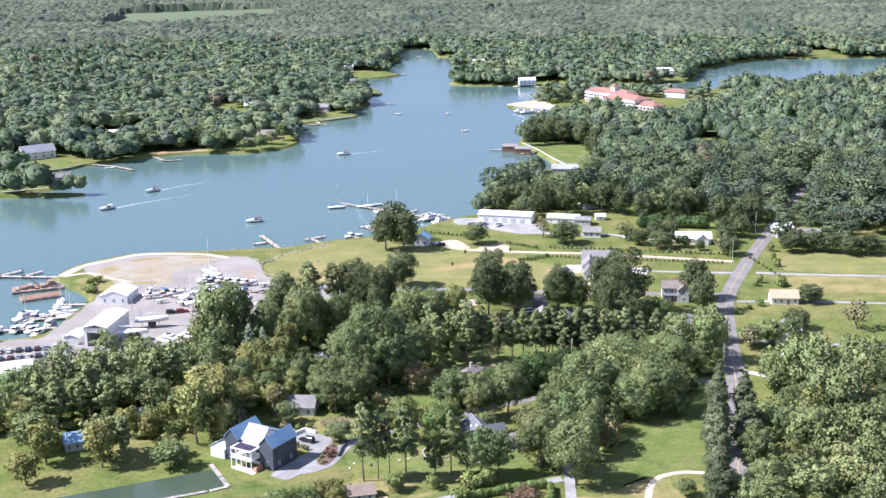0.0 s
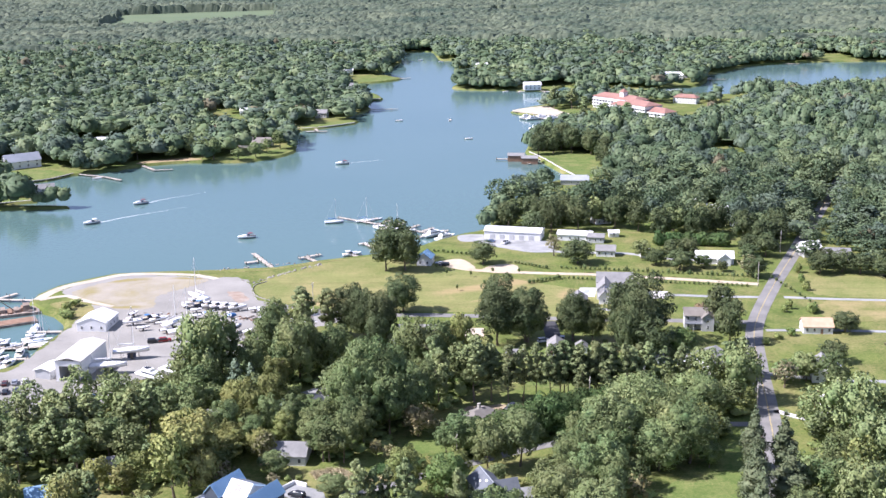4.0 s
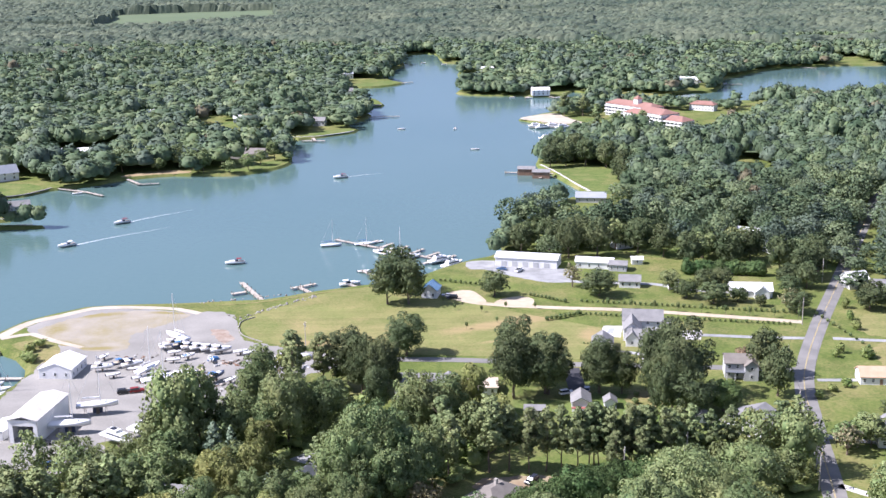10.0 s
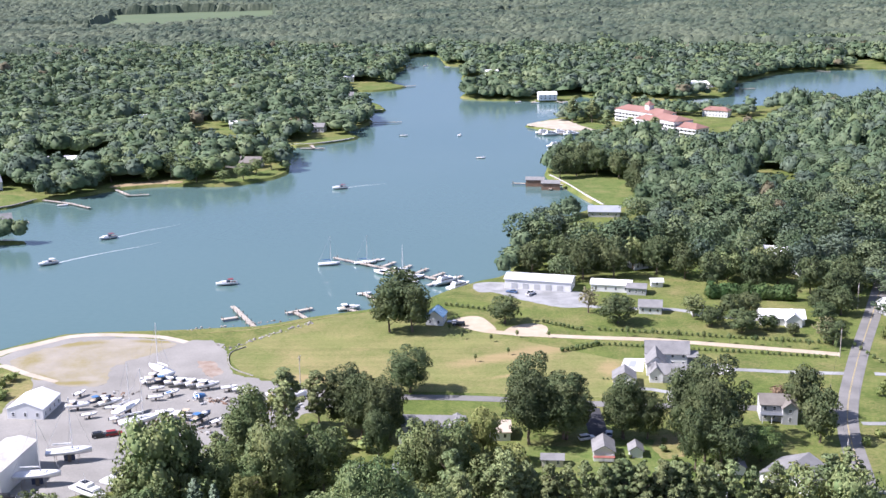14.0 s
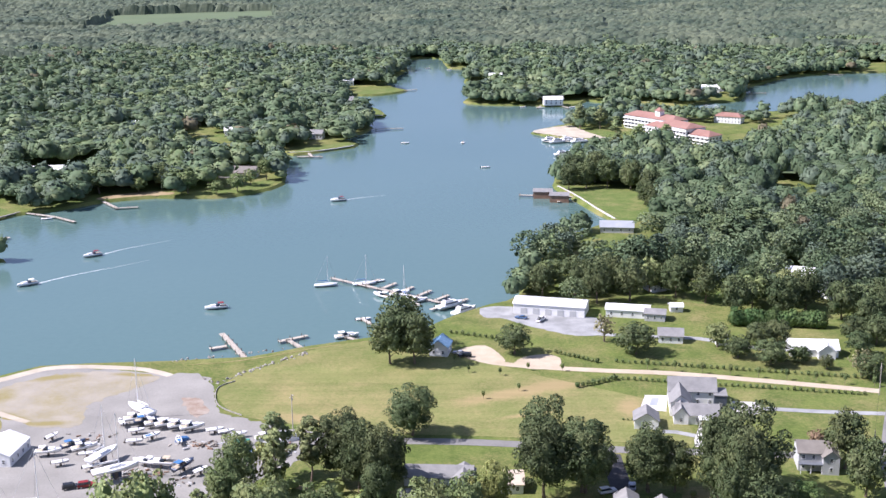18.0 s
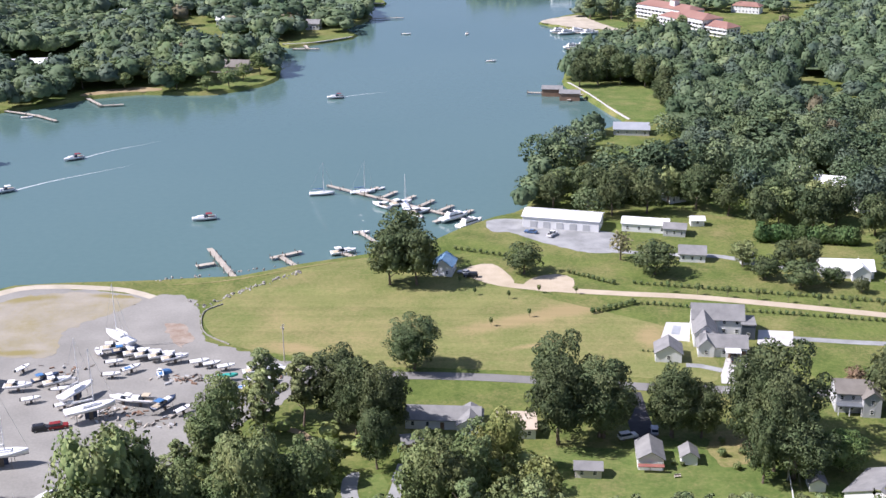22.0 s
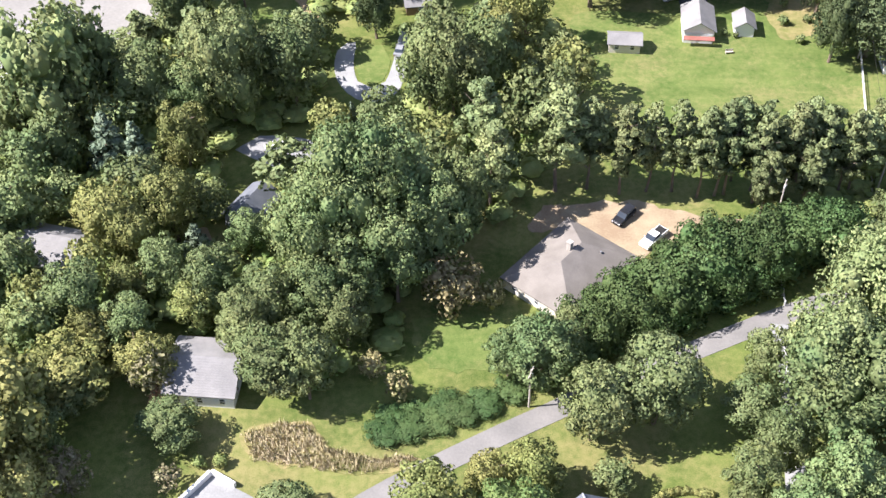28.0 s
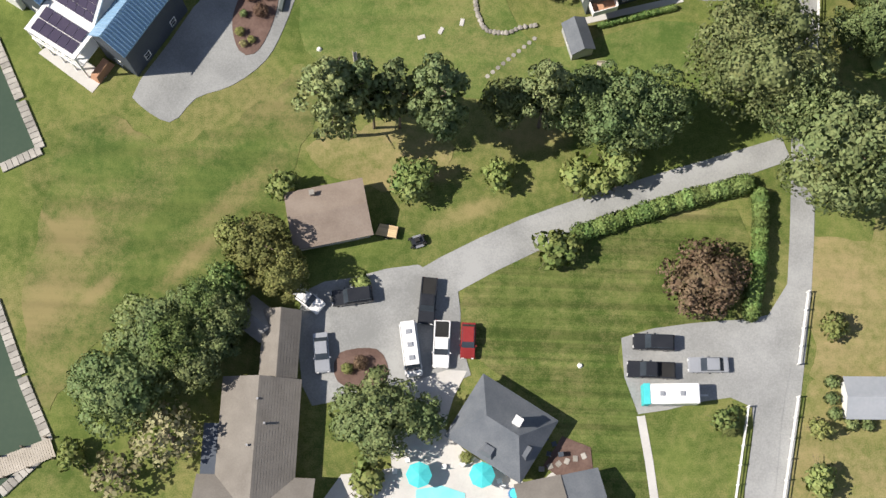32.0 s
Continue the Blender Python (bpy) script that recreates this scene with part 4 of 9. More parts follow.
plant('pine', [(8.9, 414.4, 20, 5.9), (20.2, 413.9, 17, 4.1), (29.6, 414.9, 17, 4.1), (33.8, 413.4, 17, 4.1), (38.7, 414.4, 18, 4.5), (43.4, 412.2, 17, 4.1), (48.6, 414.6, 17, 4.5), (53.4, 413.9, 17, 4.5), (58.1, 413.3, 17, 4.1), (51.2, 410.1, 13, 3.5), (44, 407.7, 13, 3.3), (-4.4, 417.1, 19, 5), (-2.4, 408.8, 17, 4.5), (-55, 469.9, 18, 4), (-70.5, 445.4, 13, 5), (-20.4, 316.4, 20, 4.4), (-16.5, 317.7, 18, 2.9), (-8.3, 316.8, 20, 4.2), (-13.2, 317.8, 18, 2.9), (4.5, 318.7, 17, 3.5)])
plant('pine', [(14.5, 415.2, 17.0, 4.4), (25.0, 414.8, 16.5, 3.9), (37.0, 414.0, 17.5, 4.2), (43.5, 415.4, 17.0, 4.0), (48.8, 413.4, 18.0, 4.2), (54.5, 415.0, 17.0, 4.1), (60.4, 414.0, 16.5, 4.0), (66.0, 415.6, 17.0, 4.2), (71.6, 415.4, 15.5, 3.8), (77.5, 417.0, 16.0, 4.0), (52.0, 418.0, 16.0, 3.8), (40.5, 418.0, 16.0, 3.6), (63.5, 418.4, 15.5, 3.8)])
plant('pine', [(-57.5, 484.6, 17, 5.3), (-46.9, 480.9, 17, 5.8)])
plant('blue', [(-70, 415.2, 13, 5), (-64.8, 414.5, 12, 4.2), (-51.2, 394.6, 9, 3.4), (-70.4, 371.3, 8, 2.6), (-28.3, 428.1, 8, 1.9)])
plant('broad', [(-9.8, 431.9, 20, 6.3), (-3.6, 438.1, 19, 5.9), (-14.1, 433.5, 20, 6.3), (-23.4, 396.3, 24, 9.2), (-30.2, 389.5, 20, 7.7), (-18, 397.8, 22, 7.4), (-11.4, 393.9, 18, 6), (-17.4, 387.3, 18, 6.3), (-24.5, 385.2, 15, 6.3), (-7, 400.8, 18, 4.7), (-82.9, 426.8, 24, 9.8), (-78.7, 433.8, 22, 7.4), (-64.8, 458.9, 18, 6.3), (-51.4, 432.6, 21, 8.2), (-39.9, 436.3, 18, 6.6), (-32.9, 476, 18, 6), (-26.6, 472.7, 18, 5.7), (-26.3, 459.4, 14, 4.6)])
plant('broad', [(-65.3, 430.3, 16, 6.3), (-57.7, 428.7, 14, 4.7), (-64.9, 452.6, 16, 5.7), (-82.6, 409.5, 13, 5.5), (-79.1, 415, 13, 5.1), (-81.6, 399.4, 13, 4.8), (-46, 383.3, 13, 5.2), (-53.9, 386.2, 12, 4.4), (-66.6, 379.1, 13, 5.1), (-72.3, 373.7, 12, 4.3), (-78.9, 386.8, 12, 4.6), (-36.5, 379.9, 13, 5.1), (-29.3, 379.6, 14, 4.8), (-35.7, 368, 12, 4.9), (-29.6, 367.1, 13, 4.8), (-40.3, 375.7, 12, 4.3), (-24.8, 377.3, 12, 4.2), (5.5, 370.8, 12, 5.9), (0.5, 372.3, 10, 3.8), (9.3, 377.6, 9, 3.9)])
plant('broad', [(-81.5, 423.8, 13, 5.2), (-89.5, 422.8, 14, 5.2), (-43.1, 397.5, 9, 3.8), (17.9, 471.7, 20, 7.8), (29.4, 475.1, 18, 7.2), (46.7, 475.3, 17, 6.2), (64.6, 469.5, 21, 7), (68.2, 459.1, 21, 6.8), (64.4, 453.6, 16, 5), (35.7, 362.9, 11, 4.6), (33.7, 349.5, 12, 4), (39.3, 342, 14, 5.5), (45.7, 349.1, 14, 5.6), (38.8, 356, 12, 3.9), (32.7, 340.8, 8, 3.2), (44.7, 331, 13, 4.3), (46.3, 337.6, 13, 4.4), (-33.9, 368, 12, 6.1), (-39.7, 374.4, 11, 4.5), (-48.7, 358.9, 7, 4.7)])
plant('broad', [(-67.5, 355.7, 11, 4.3), (-64.6, 363.4, 9, 4), (-58.3, 375.9, 11, 4.2), (15.2, 352, 6, 3.1), (29, 332, 8, 3.3), (13, 317.8, 13, 5.5), (17.8, 318.7, 13, 4.5), (8.9, 319.3, 12, 3.8), (-0.1, 319.3, 11, 3.1), (-32.5, 292.7, 8, 3.2), (-40.5, 288.4, 10, 5.3), (-44.3, 282.2, 11, 5.5), (-36.4, 286, 9, 4), (-36.4, 291.5, 8, 3.7), (-14.3, 280.7, 8, 5.3), (-8.7, 280.7, 6, 3), (-33.5, 289.5, 8, 3.3), (-20.1, 514.9, 14, 7.9), (19.4, 487.7, 20, 7.8), (28.5, 475.7, 18, 8.4)])
plant('broad', [(46.5, 476.2, 15, 6.3), (53.9, 475.3, 13, 5.3), (72.7, 474.1, 23, 10.7), (104.6, 490.5, 15, 6.3), (105, 472.6, 15, 5.9), (-31.2, 579.3, 17, 7.5), (-22.3, 579.2, 17, 7.5), (-27.8, 596.3, 18, 8.6), (13.7, 589.5, 11, 6.5), (58, 589, 11, 7.7), (94.3, 584.8, 8, 5.2), (104.3, 577.1, 9, 6.7), (134.6, 562.8, 9, 5.7), (122.5, 572.3, 5, 2.7), (114.7, 579.2, 6, 4.3), (79.7, 670.8, 10, 6.7), (88.7, 675, 12, 6.7), (-38.7, 483.1, 18, 7.1), (-31.9, 477.2, 17, 6.1), (-24.2, 475, 16, 5.4)])
plant('broad', [(-65.7, 470.3, 17, 5.4), (77.7, 394.7, 14, 9.2), (47.7, 364.4, 17, 10), (95.8, 413, 16, 7.7), (71.3, 365.5, 16, 8.2), (61.7, 360.6, 13, 8.1), (72, 455.7, 14, 8.9), (137.2, 450.6, 8, 5.3), (115.1, 430.5, 8, 4.6), (122.5, 435.1, 9, 4.7), (-114.3, 395.1, 10, 6.5), (-97.4, 391.3, 13, 7.5), (-124.5, 371.4, 12, 7.5), (-122.3, 338.3, 12, 6.9), (-100.2, 333.6, 12, 6.8), (-78.3, 326.5, 8, 5.6), (-137.1, 370.1, 13, 8.4), (-114.8, 364.6, 13, 7.3)])
plant('broad', [(-88.4, 394.5, 12, 7), (-100, 370.9, 12, 7.4)])
plant('olive', [(-57, 417.2, 14, 5.1), (-65.3, 396.4, 14, 5.8), (-61, 393.1, 12, 4.2), (-55.5, 399.4, 14, 4.9), (-69.8, 359.7, 12, 4.5), (-67.5, 365.4, 11, 4.2), (-55, 369.6, 10, 3.8), (-48.4, 380.8, 11, 4), (-59.9, 384.1, 11, 3.6), (4.2, 457.1, 15, 4.8), (-1.4, 450.9, 13, 4.5), (-74.6, 381.2, 11, 3.6), (-63.8, 374.4, 11, 3.9), (-10.2, 343.7, 13, 5.4), (3.7, 351.1, 11, 4.2), (-2.4, 349.9, 10, 3.5), (-29, 300.1, 8, 4.2), (-26.1, 297.4, 8, 3.4), (-32, 301.5, 7, 2.7), (-71.7, 352.4, 19, 9.7), (-53.4, 369.4, 9, 4.3), (-74, 343.5, 17, 6), (-66, 345.5, 12, 4.5)])
plant('olive', [(-65.6, 366.6, 11, 7.3)])
plant('brown', [(-8.5, 386.1, 10, 5.2), (-20.2, 371.5, 5, 2.2), (-16, 367.8, 5, 2.2), (-2.1, 386.1, 6, 2.3)])
plant('light', [(57.5, 380.8, 19, 10.2), (66.5, 376, 17, 7.8), (63, 387.5, 15.5, 6), (38.2, 370.7, 12, 3.5), (56.4, 383.2, 18, 6.1), (-30.5, 345.5, 6, 4.5), (12.6, 360.8, 14, 5.3), (22, 364, 15, 6.7), (46.2, 368.8, 18, 6.7), (30.1, 324.8, 17, 8.3), (39.7, 312.8, 17, 7.3), (34.9, 319.8, 14, 4.8), (76.4, 362.3, 8, 3.2), (69.2, 305.6, 5, 2.8), (122.6, 382.1, 18, 9.8), (124.3, 356.1, 18, 9.7), (109.2, 326.5, 17, 8.2), (139.8, 383.3, 17, 8.5), (125.8, 327.7, 16, 7.4), (112.1, 303.7, 14, 7.6), (101, 296, 12, 6.7), (90.4, 315.2, 14, 5.7), (89.9, 299.7, 12, 6.1)])
plant('light', [(84.2, 294.2, 11, 6), (116.5, 295.8, 12, 6)])
plant('round', [(1, 341.2, 12, 6.2)])
plant('grey', [(-62.1, 349.6, 8, 4.1), (-47.9, 350.7, 4, 2.2), (-53.1, 367.8, 9, 3.7), (-38.4, 277.4, 8, 4.1), (-44.3, 272.7, 5, 3)])
plant('broad', [(151.6, 484, 8, 5.5), (122.5, 431.5, 10, 5), (128.6, 421, 12, 5.5), (104, 338, 12, 5), (98.5, 342, 12, 4.5)])
plant('broad', [(-145, 888, 11, 5.5), (-174, 882, 13, 6), (-194, 898, 14, 6.5), (-213, 900, 13, 6), (-229, 885, 14, 7), (-133, 924, 12, 6), (-140, 906, 10, 5), (-156, 880, 8, 5), (-184, 890, 12, 5.5), (-168, 912, 12, 6), (-205, 886, 9, 5)])
plant('broad', [(56, 884, 13, 6), (67, 889, 15, 6.5), (80, 890, 16, 7), (93, 883, 16, 7), (100.7, 857, 15, 6.5), (98, 822, 13, 6), (61, 902, 16, 7), (74, 906, 17, 7), (96, 842, 12, 5.5)])
plant('pine', [(83, 1121, 17, 6), (99, 1119, 16, 6), (105, 1066, 15, 6), (114, 1021, 14, 6), (97, 986, 16, 6.5), (137, 1034, 14, 6.5), (121, 1052, 12, 6)])
plant('olive', [(-116, 329, 12, 5), (-98.5, 326.5, 13, 4.6), (-97, 350, 10, 4), (-89.4, 346.8, 9, 3.8), (-117, 315.5, 10, 5), (-80.5, 334.2, 7, 4), (-128, 345, 12, 5)])
plant('pine', [(-121, 354, 16, 5), (-104.5, 356.5, 16, 4.6), (-113, 363, 17, 5), (-127, 357, 16, 5), (-93, 331, 12, 3.6)])
plant('round', [(84.5, 459.5, 10, 6), (77, 364.5, 7, 4)])
plant('broad', [(165, 567, 9, 6), (176, 570, 10, 6), (183, 566.5, 9, 6), (192, 561.5, 9, 6.5), (199, 561, 10, 6), (170, 578, 9, 5)])
plant('round', [(-34.8, 292.8, 9, 3.4), (-32.8, 295.6, 8, 2.8), (-37.5, 288, 11, 3.8)])
plant('shrub', [(-160, 513, 3, 3), (-162, 522, 3.5, 3), (-157, 510, 3, 2.5), (-160, 527, 3, 3)])
plant('broad', [(112, 600, 9, 5.2), (141, 601, 10, 5.6), (150, 611, 13, 6.5), (104, 597, 9, 5), (138, 586, 9, 5), (148, 598, 11, 6), (144, 628, 14, 7), (122, 632, 15, 7), (104, 636, 14, 7), (84, 660, 15, 7), (64, 655, 16, 7.4), (50, 652, 16, 6.5), (42, 664, 15, 7), (95, 652, 14, 6.5), (133, 640, 15, 7), (160, 630, 14, 6.8), (113, 650, 14, 7), (28, 662, 13, 6), (56, 668, 15, 7), (158, 618, 12, 6)])
plant('light', [(112, 642, 13, 6), (128, 646, 14, 6), (89, 596, 9, 5), (32, 672, 12, 6), (74, 668, 13, 6)])
plant('grey', [(48, 603, 10, 4.2), (132.6, 565.5, 9, 4.6), (160, 449, 11, 5)])
plant('grey', [(113.7, 425.5, 9, 4.2)])
plant('shrub', [(124, 476.5, 2.5, 2), (130, 480.3, 3, 2), (156, 569, 4, 2), (153.2, 553.4, 4, 1.8), (152, 541, 4, 2.2), (138, 514.5, 4, 1.8), (135, 510, 3, 1.5), (146, 509, 4, 3), (118, 470, 3, 2)])
plant('pine', [(-95, 381, 16, 5), (-90.5, 383, 17, 4.6), (-113.6, 376.5, 16, 5.5), (-120, 382, 15, 5.5), (-109, 382, 14, 5), (-124, 371, 18, 5)])
plant('red', [(121, 405.5, 6, 4.4), (27.4, 344.6, 4, 2), (24.6, 298.7, 6, 5.2), (100.5, 503, 6, 3.6)])
plant('shrub', [(-11, 310.2, 5, 3.2), (-0.5, 311.4, 4, 2.4), (9.2, 311.6, 5, 2.8), (14.9, 313.3, 5, 3.4), (12.1, 311.2, 4, 2.4), (-44.3, 354.5, 2, 1.3), (-41.1, 354.8, 2, 1.5), (6.9, 302.3, 4, 2.8), (40.7, 293.9, 3, 1.8), (38.6, 281.5, 3, 1.5), (38.2, 275.5, 4, 2.4), (27.5, 282.1, 3, 2), (-50, 274.9, 3, 1.9), (-27.3, 308.9, 4, 2.1), (-16.8, 297.3, 2, 1.4), (-14.8, 273.4, 3, 2.7)])
plant('column', [(88.3, 360.1, 16, 3.6), (82.7, 334, 18, 4), (79.3, 313.7, 18, 3.8), (76.1, 295.4, 18, 3.9), (96.6, 359.1, 15, 3.6), (93.1, 337.7, 14, 5.1)])
plant("vine", [(13, 379, 8.62, 5.83), (18, 384, 9.2, 6.36), (25, 387.5, 9.77, 6.89), (31, 391.5, 10.35, 7.42), (37, 395, 10.35, 6.89), (43, 397, 9.77, 6.36), (49, 400, 9.77, 6.36), (55, 400.5, 9.2, 5.83), (10, 374.5, 5.75, 4.77), (22, 382.5, 6.32, 5.3), (28, 386, 6.9, 5.3), (35, 390, 7.47, 5.3), (42, 393, 6.9, 4.77), (34, 398, 8.05, 5.3), (28, 394, 6.9, 4.24), (-18, 360.8, 1.3, 3.2), (-14, 361.8, 1.4, 3.4), (-10, 363.2, 1.3, 3.4), (-6.5, 364.8, 1.4, 3.2), (-13, 364.4, 1.2, 3), (-9, 366, 1.3, 3.2), (-3, 366.6, 1.5, 3.2), (1, 369, 1.6, 3.2), (5, 372, 2, 3.4), (-17, 364, 1.2, 2.8)])


# ---- woods: many trees that nobody could count ----
def tree_template(seed, grid, cards, size, pointed=False):
    """A rounded, lumpy crown of small facets with leaf clusters standing off it; radius 1, height 2.4."""
    rng = np.random.default_rng(seed)
    off = Vector((seed * 3.1, seed * 1.7, 0))
    mid, half = 1.42, 0.98

    def out(d):
        d = d.normalized()
        k = 0.9 + 0.3 * noise.noise(d * 1.9 + off) + 0.16 * noise.noise(d * 4.5 + off)
        w = 1 - 0.45 * max(0, d.z) if pointed else 1
        return Vector((d.x * k * w, d.y * k * w, mid + d.z * half * (k if d.z > 0 else 1)))
    q = []
    for u, v, n in (((1, 0, 0), (0, 1, 0), (0, 0, 1)), ((0, 1, 0), (0, 0, 1), (1, 0, 0)), ((0, -1, 0), (0, 0, 1), (-1, 0, 0)), ((-1, 0, 0), (0, 0, 1), (0, 1, 0)), ((1, 0, 0), (0, 0, 1), (0, -1, 0))):
        u, v, n = Vector(u), Vector(v), Vector(n)
        for i in range(grid):
            for j in range(grid):
                q.append([out(n + u * (2 * (i + a) / grid - 1) + v * (2 * (j + b) / grid - 1)) for a, b in ((0, 0), (1, 0), (1, 1), (0, 1))])
    core = np.array(q, float).reshape(-1, 4, 3)
    core = (core - (0, 0, mid)) * 0.86 + (0, 0, mid)
    d = rng.normal(0, 1, (cards, 3))
    d /= np.linalg.norm(d, axis=1)[:, None]
    d[:, 2] = np.where(d[:, 2] < -0.35, -d[:, 2], d[:, 2])
    p = np.array([out(Vector(e)) for e in d])
    c = leaf_cards(p + d * 0.04, d, size, rng, 0.35)
    V = np.concatenate([core, c]).reshape(-1, 3)
    out_ = V - (0, 0, mid - 0.25)
    out_ /= np.linalg.norm(out_, axis=1)[:, None]
    bumps = np.array([[noise.noise(Vector(e) * 3.6 + off + Vector((k * 31, 0, 0))) for k in range(3)] for e in out_])
    return np.hstack([V, out_ + 0.5 * bumps + np.repeat(rng.normal(0, 0.06, (len(V) // 4, 3)), 4, 0)])


FAR_TREE = [tree_template(40 + k, 3, 52, 0.36, k % 4 == 3) for k in range(8)]
TINY_TREE = [tree_template(40 + k, 2, 22, 0.48, k % 4 == 3) for k in range(8)]
MID_TREE = [tree_template(60 + k, 3, 215, 0.225, k % 4 == 3) for k in range(8)]
BANK_TREE = []
for kind in ("broad", "light", "oak", "broad", "pine"):
    for h0, R0, T in CARDS[kind][:2]:
        T = T.reshape(-1, 4, 6)[::7]
        C = T.mean(1, keepdims=True)
        T = (C + (T - C) * (2.1, 2.1, 2.1, 1, 1, 1)).reshape(-1, 6)
        BANK_TREE.append(T / (R0, R0, h0 / 2.4, 1, 1, 1))
LOW_TREE = [tree_template(80 + k, 2, 30, 0.42) for k in range(4)]
WOOD_HUES = [LEAF[k] for k in ("woods", "woods_dark", "woods_light", "woods_pine", "woods_brown")]


def quads(name, V, mat, hue=None):
    V, N = V[:, :3], V[:, 3:]
    me = bpy.data.meshes.new(name)
    n = len(V)
    me.vertices.add(n)
    me.vertices.foreach_set("co", np.ascontiguousarray(V, np.float32).ravel())
    me.loops.add(n)
    me.loops.foreach_set("vertex_index", np.arange(n, dtype=np.int32))
    me.polygons.add(n // 4)
    me.polygons.foreach_set("loop_start", np.arange(0, n, 4, dtype=np.int32))
    me.update(calc_edges=True)
    for m in mat if isinstance(mat, list) else [mat]:
        me.materials.append(m)
    if hue is not None:
        me.polygons.foreach_set("material_index", np.ascontiguousarray(hue, np.int32))
    rounded(me, N)
    return me



def woods(label, outline, spacing, h=(11, 19), templates=FAR_TREE, seed=1, clear=(), size=1.0, mat="woods", sparse=(), land=None, top=1800, edge=None, flip=1):
    rng = np.random.default_rng(seed)
    xs, ys = [p[0] for p in outline], [min(p[1], top) for p in outline]
    parts_, hues = [], []
    y, row = min(ys), 0
    while y < max(ys):
        x, row = max(min(xs), -40 - 0.56 * y) + spacing * 0.5 * (row % 2), row + 1
        while x < min(max(xs), 0.56 * y):
            px, py = x + rng.uniform(-0.4, 0.4) * spacing, y + rng.uniform(-0.4, 0.4) * spacing
            x += spacing
            if 0.04 > rng.uniform() or any(inside(px, py, c) for c in clear) or not inside(px, py, outline) or (land and not inside(px, py, land)) or any((px - a) ** 2 + (py - b) ** 2 < (0.6 * r + 3) ** 2 for a, b, r in (STOOD if py < 720 else ())):
                continue
            if any(inside(px, py, c) and rng.uniform() > keep for c, keep in sparse):
                continue
            R = spacing * rng.choice([0.42, 0.5, 0.56, 0.64, 0.72]) * rng.uniform(0.9, 1.1) * size
            hh = rng.uniform(*h) * (0.9 + 0.6 * noise.noise(Vector((px * 0.02, py * 0.02, seed)))) * (0.72 + 0.45 * R / spacing / size)
            k = rng.integers(len(templates))
            T = templates[k]
            if templates is MID_TREE and py < 790:
                T = BANK_TREE[rng.integers(len(BANK_TREE))]
                R *= 1.28
            elif templates is MID_TREE and py > 930:
                T = FAR_TREE[k]
            elif templates is FAR_TREE and py > 1020:
                T = TINY_TREE[k]
            a = rng.uniform(0, 6.28)
            c, s = math.cos(a) * R, math.sin(a) * R
            parts_.append(np.stack([T[:, 0] * c - T[:, 1] * s + px, T[:, 0] * s + T[:, 1] * c + py, T[:, 2] / 2.4 * hh + 2.0, (T[:, 3] * c - T[:, 4] * s) / R, (T[:, 3] * s + T[:, 4] * c) / R, T[:, 5]], 1))
            grove = max(-0.6, min(0.9, 1.6 * noise.noise(Vector((px * 0.009, py * 0.006, 3 + seed)))))
            hue = 3 if (k % 4 == 3 and rng.uniform() < 0.8) else rng.choice(5, p=[0.36, 0.32 - 0.3 * grove, 0.2 + 0.3 * grove, 0.105, 0.015])
            hues.append(np.full(len(T) // 4, hue))
        y += spacing * 0.87
    pts = [p for p in (edge or ()) if p.y < top]
    for p, q in zip(pts, pts[1:]):
        n = int(0.5 + (q - p).length / 5.5) if (q - p).length < 60 else 0
        for i in range(n):
            d = (q - p).normalized()
            o = p.lerp(q, (i + rng.uniform(0.1, 0.9)) / n) + Vector((-d.y, d.x, 0)) * rng.uniform(-0.8, 3.4) * flip
            if any(inside(o.x, o.y, c) for c in clear) or abs(o.x) > 0.56 * o.y or rng.uniform() < 0.08 or o.y < 640:
                continue
            k = rng.integers(len(templates))
            T = FAR_TREE[k] if o.y < 1020 else TINY_TREE[k]
            R, a, hh = rng.uniform(3.2, 5.6), rng.uniform(0, 6.28), rng.uniform(7, 14)
            c, s = math.cos(a) * R, math.sin(a) * R
            parts_.append(np.stack([T[:, 0] * c - T[:, 1] * s + o.x, T[:, 0] * s + T[:, 1] * c + o.y, T[:, 2] / 2.4 * hh + 1.6, (T[:, 3] * c - T[:, 4] * s) / R, (T[:, 3] * s + T[:, 4] * c) / R, T[:, 5]], 1))
            hues.append(np.full(len(T) // 4, rng.choice(3, p=[0.45, 0.4, 0.15])))
    if mat == "woods":
        me = quads("woods", np.concatenate(parts_), WOOD_HUES, np.concatenate(hues))
    else:
        me = quads("woods", np.concatenate(parts_), LEAF[mat])
    return tagged(link("woods", me), label, "woods", "", "stuff")


near_poly = [(p.x, p.y) for p in near_land]
EDGE_SIDE = [1 if sum(a.x * b.y - b.x * a.y for a, b in zip(L, L[1:] + L[:1])) > 0 else -1 for L in (near_land, far_land)]
HOUSE_GAPS = [[(44, 712), (62, 760), (72, 755), (60, 705)], [(76, 632), (84, 690), (100, 690), (100, 632)], [(118, 640), (140, 655), (152, 630), (130, 618)], [(48, 900), (62, 896), (86, 888), (108, 872), (106, 842), (92, 790), (74, 790), (66, 830)], [(40, 1110), (70, 1170), (110, 1225), (255, 1195), (255, 1100), (180, 1010), (110, 985), (60, 1090)], [(52, 735), (58, 800), (86, 800), (88, 740), (70, 725)], [(130, 660), (138, 705), (152, 705), (148, 650)], [(170, 840), (180, 905), (196, 900), (198, 815)]]
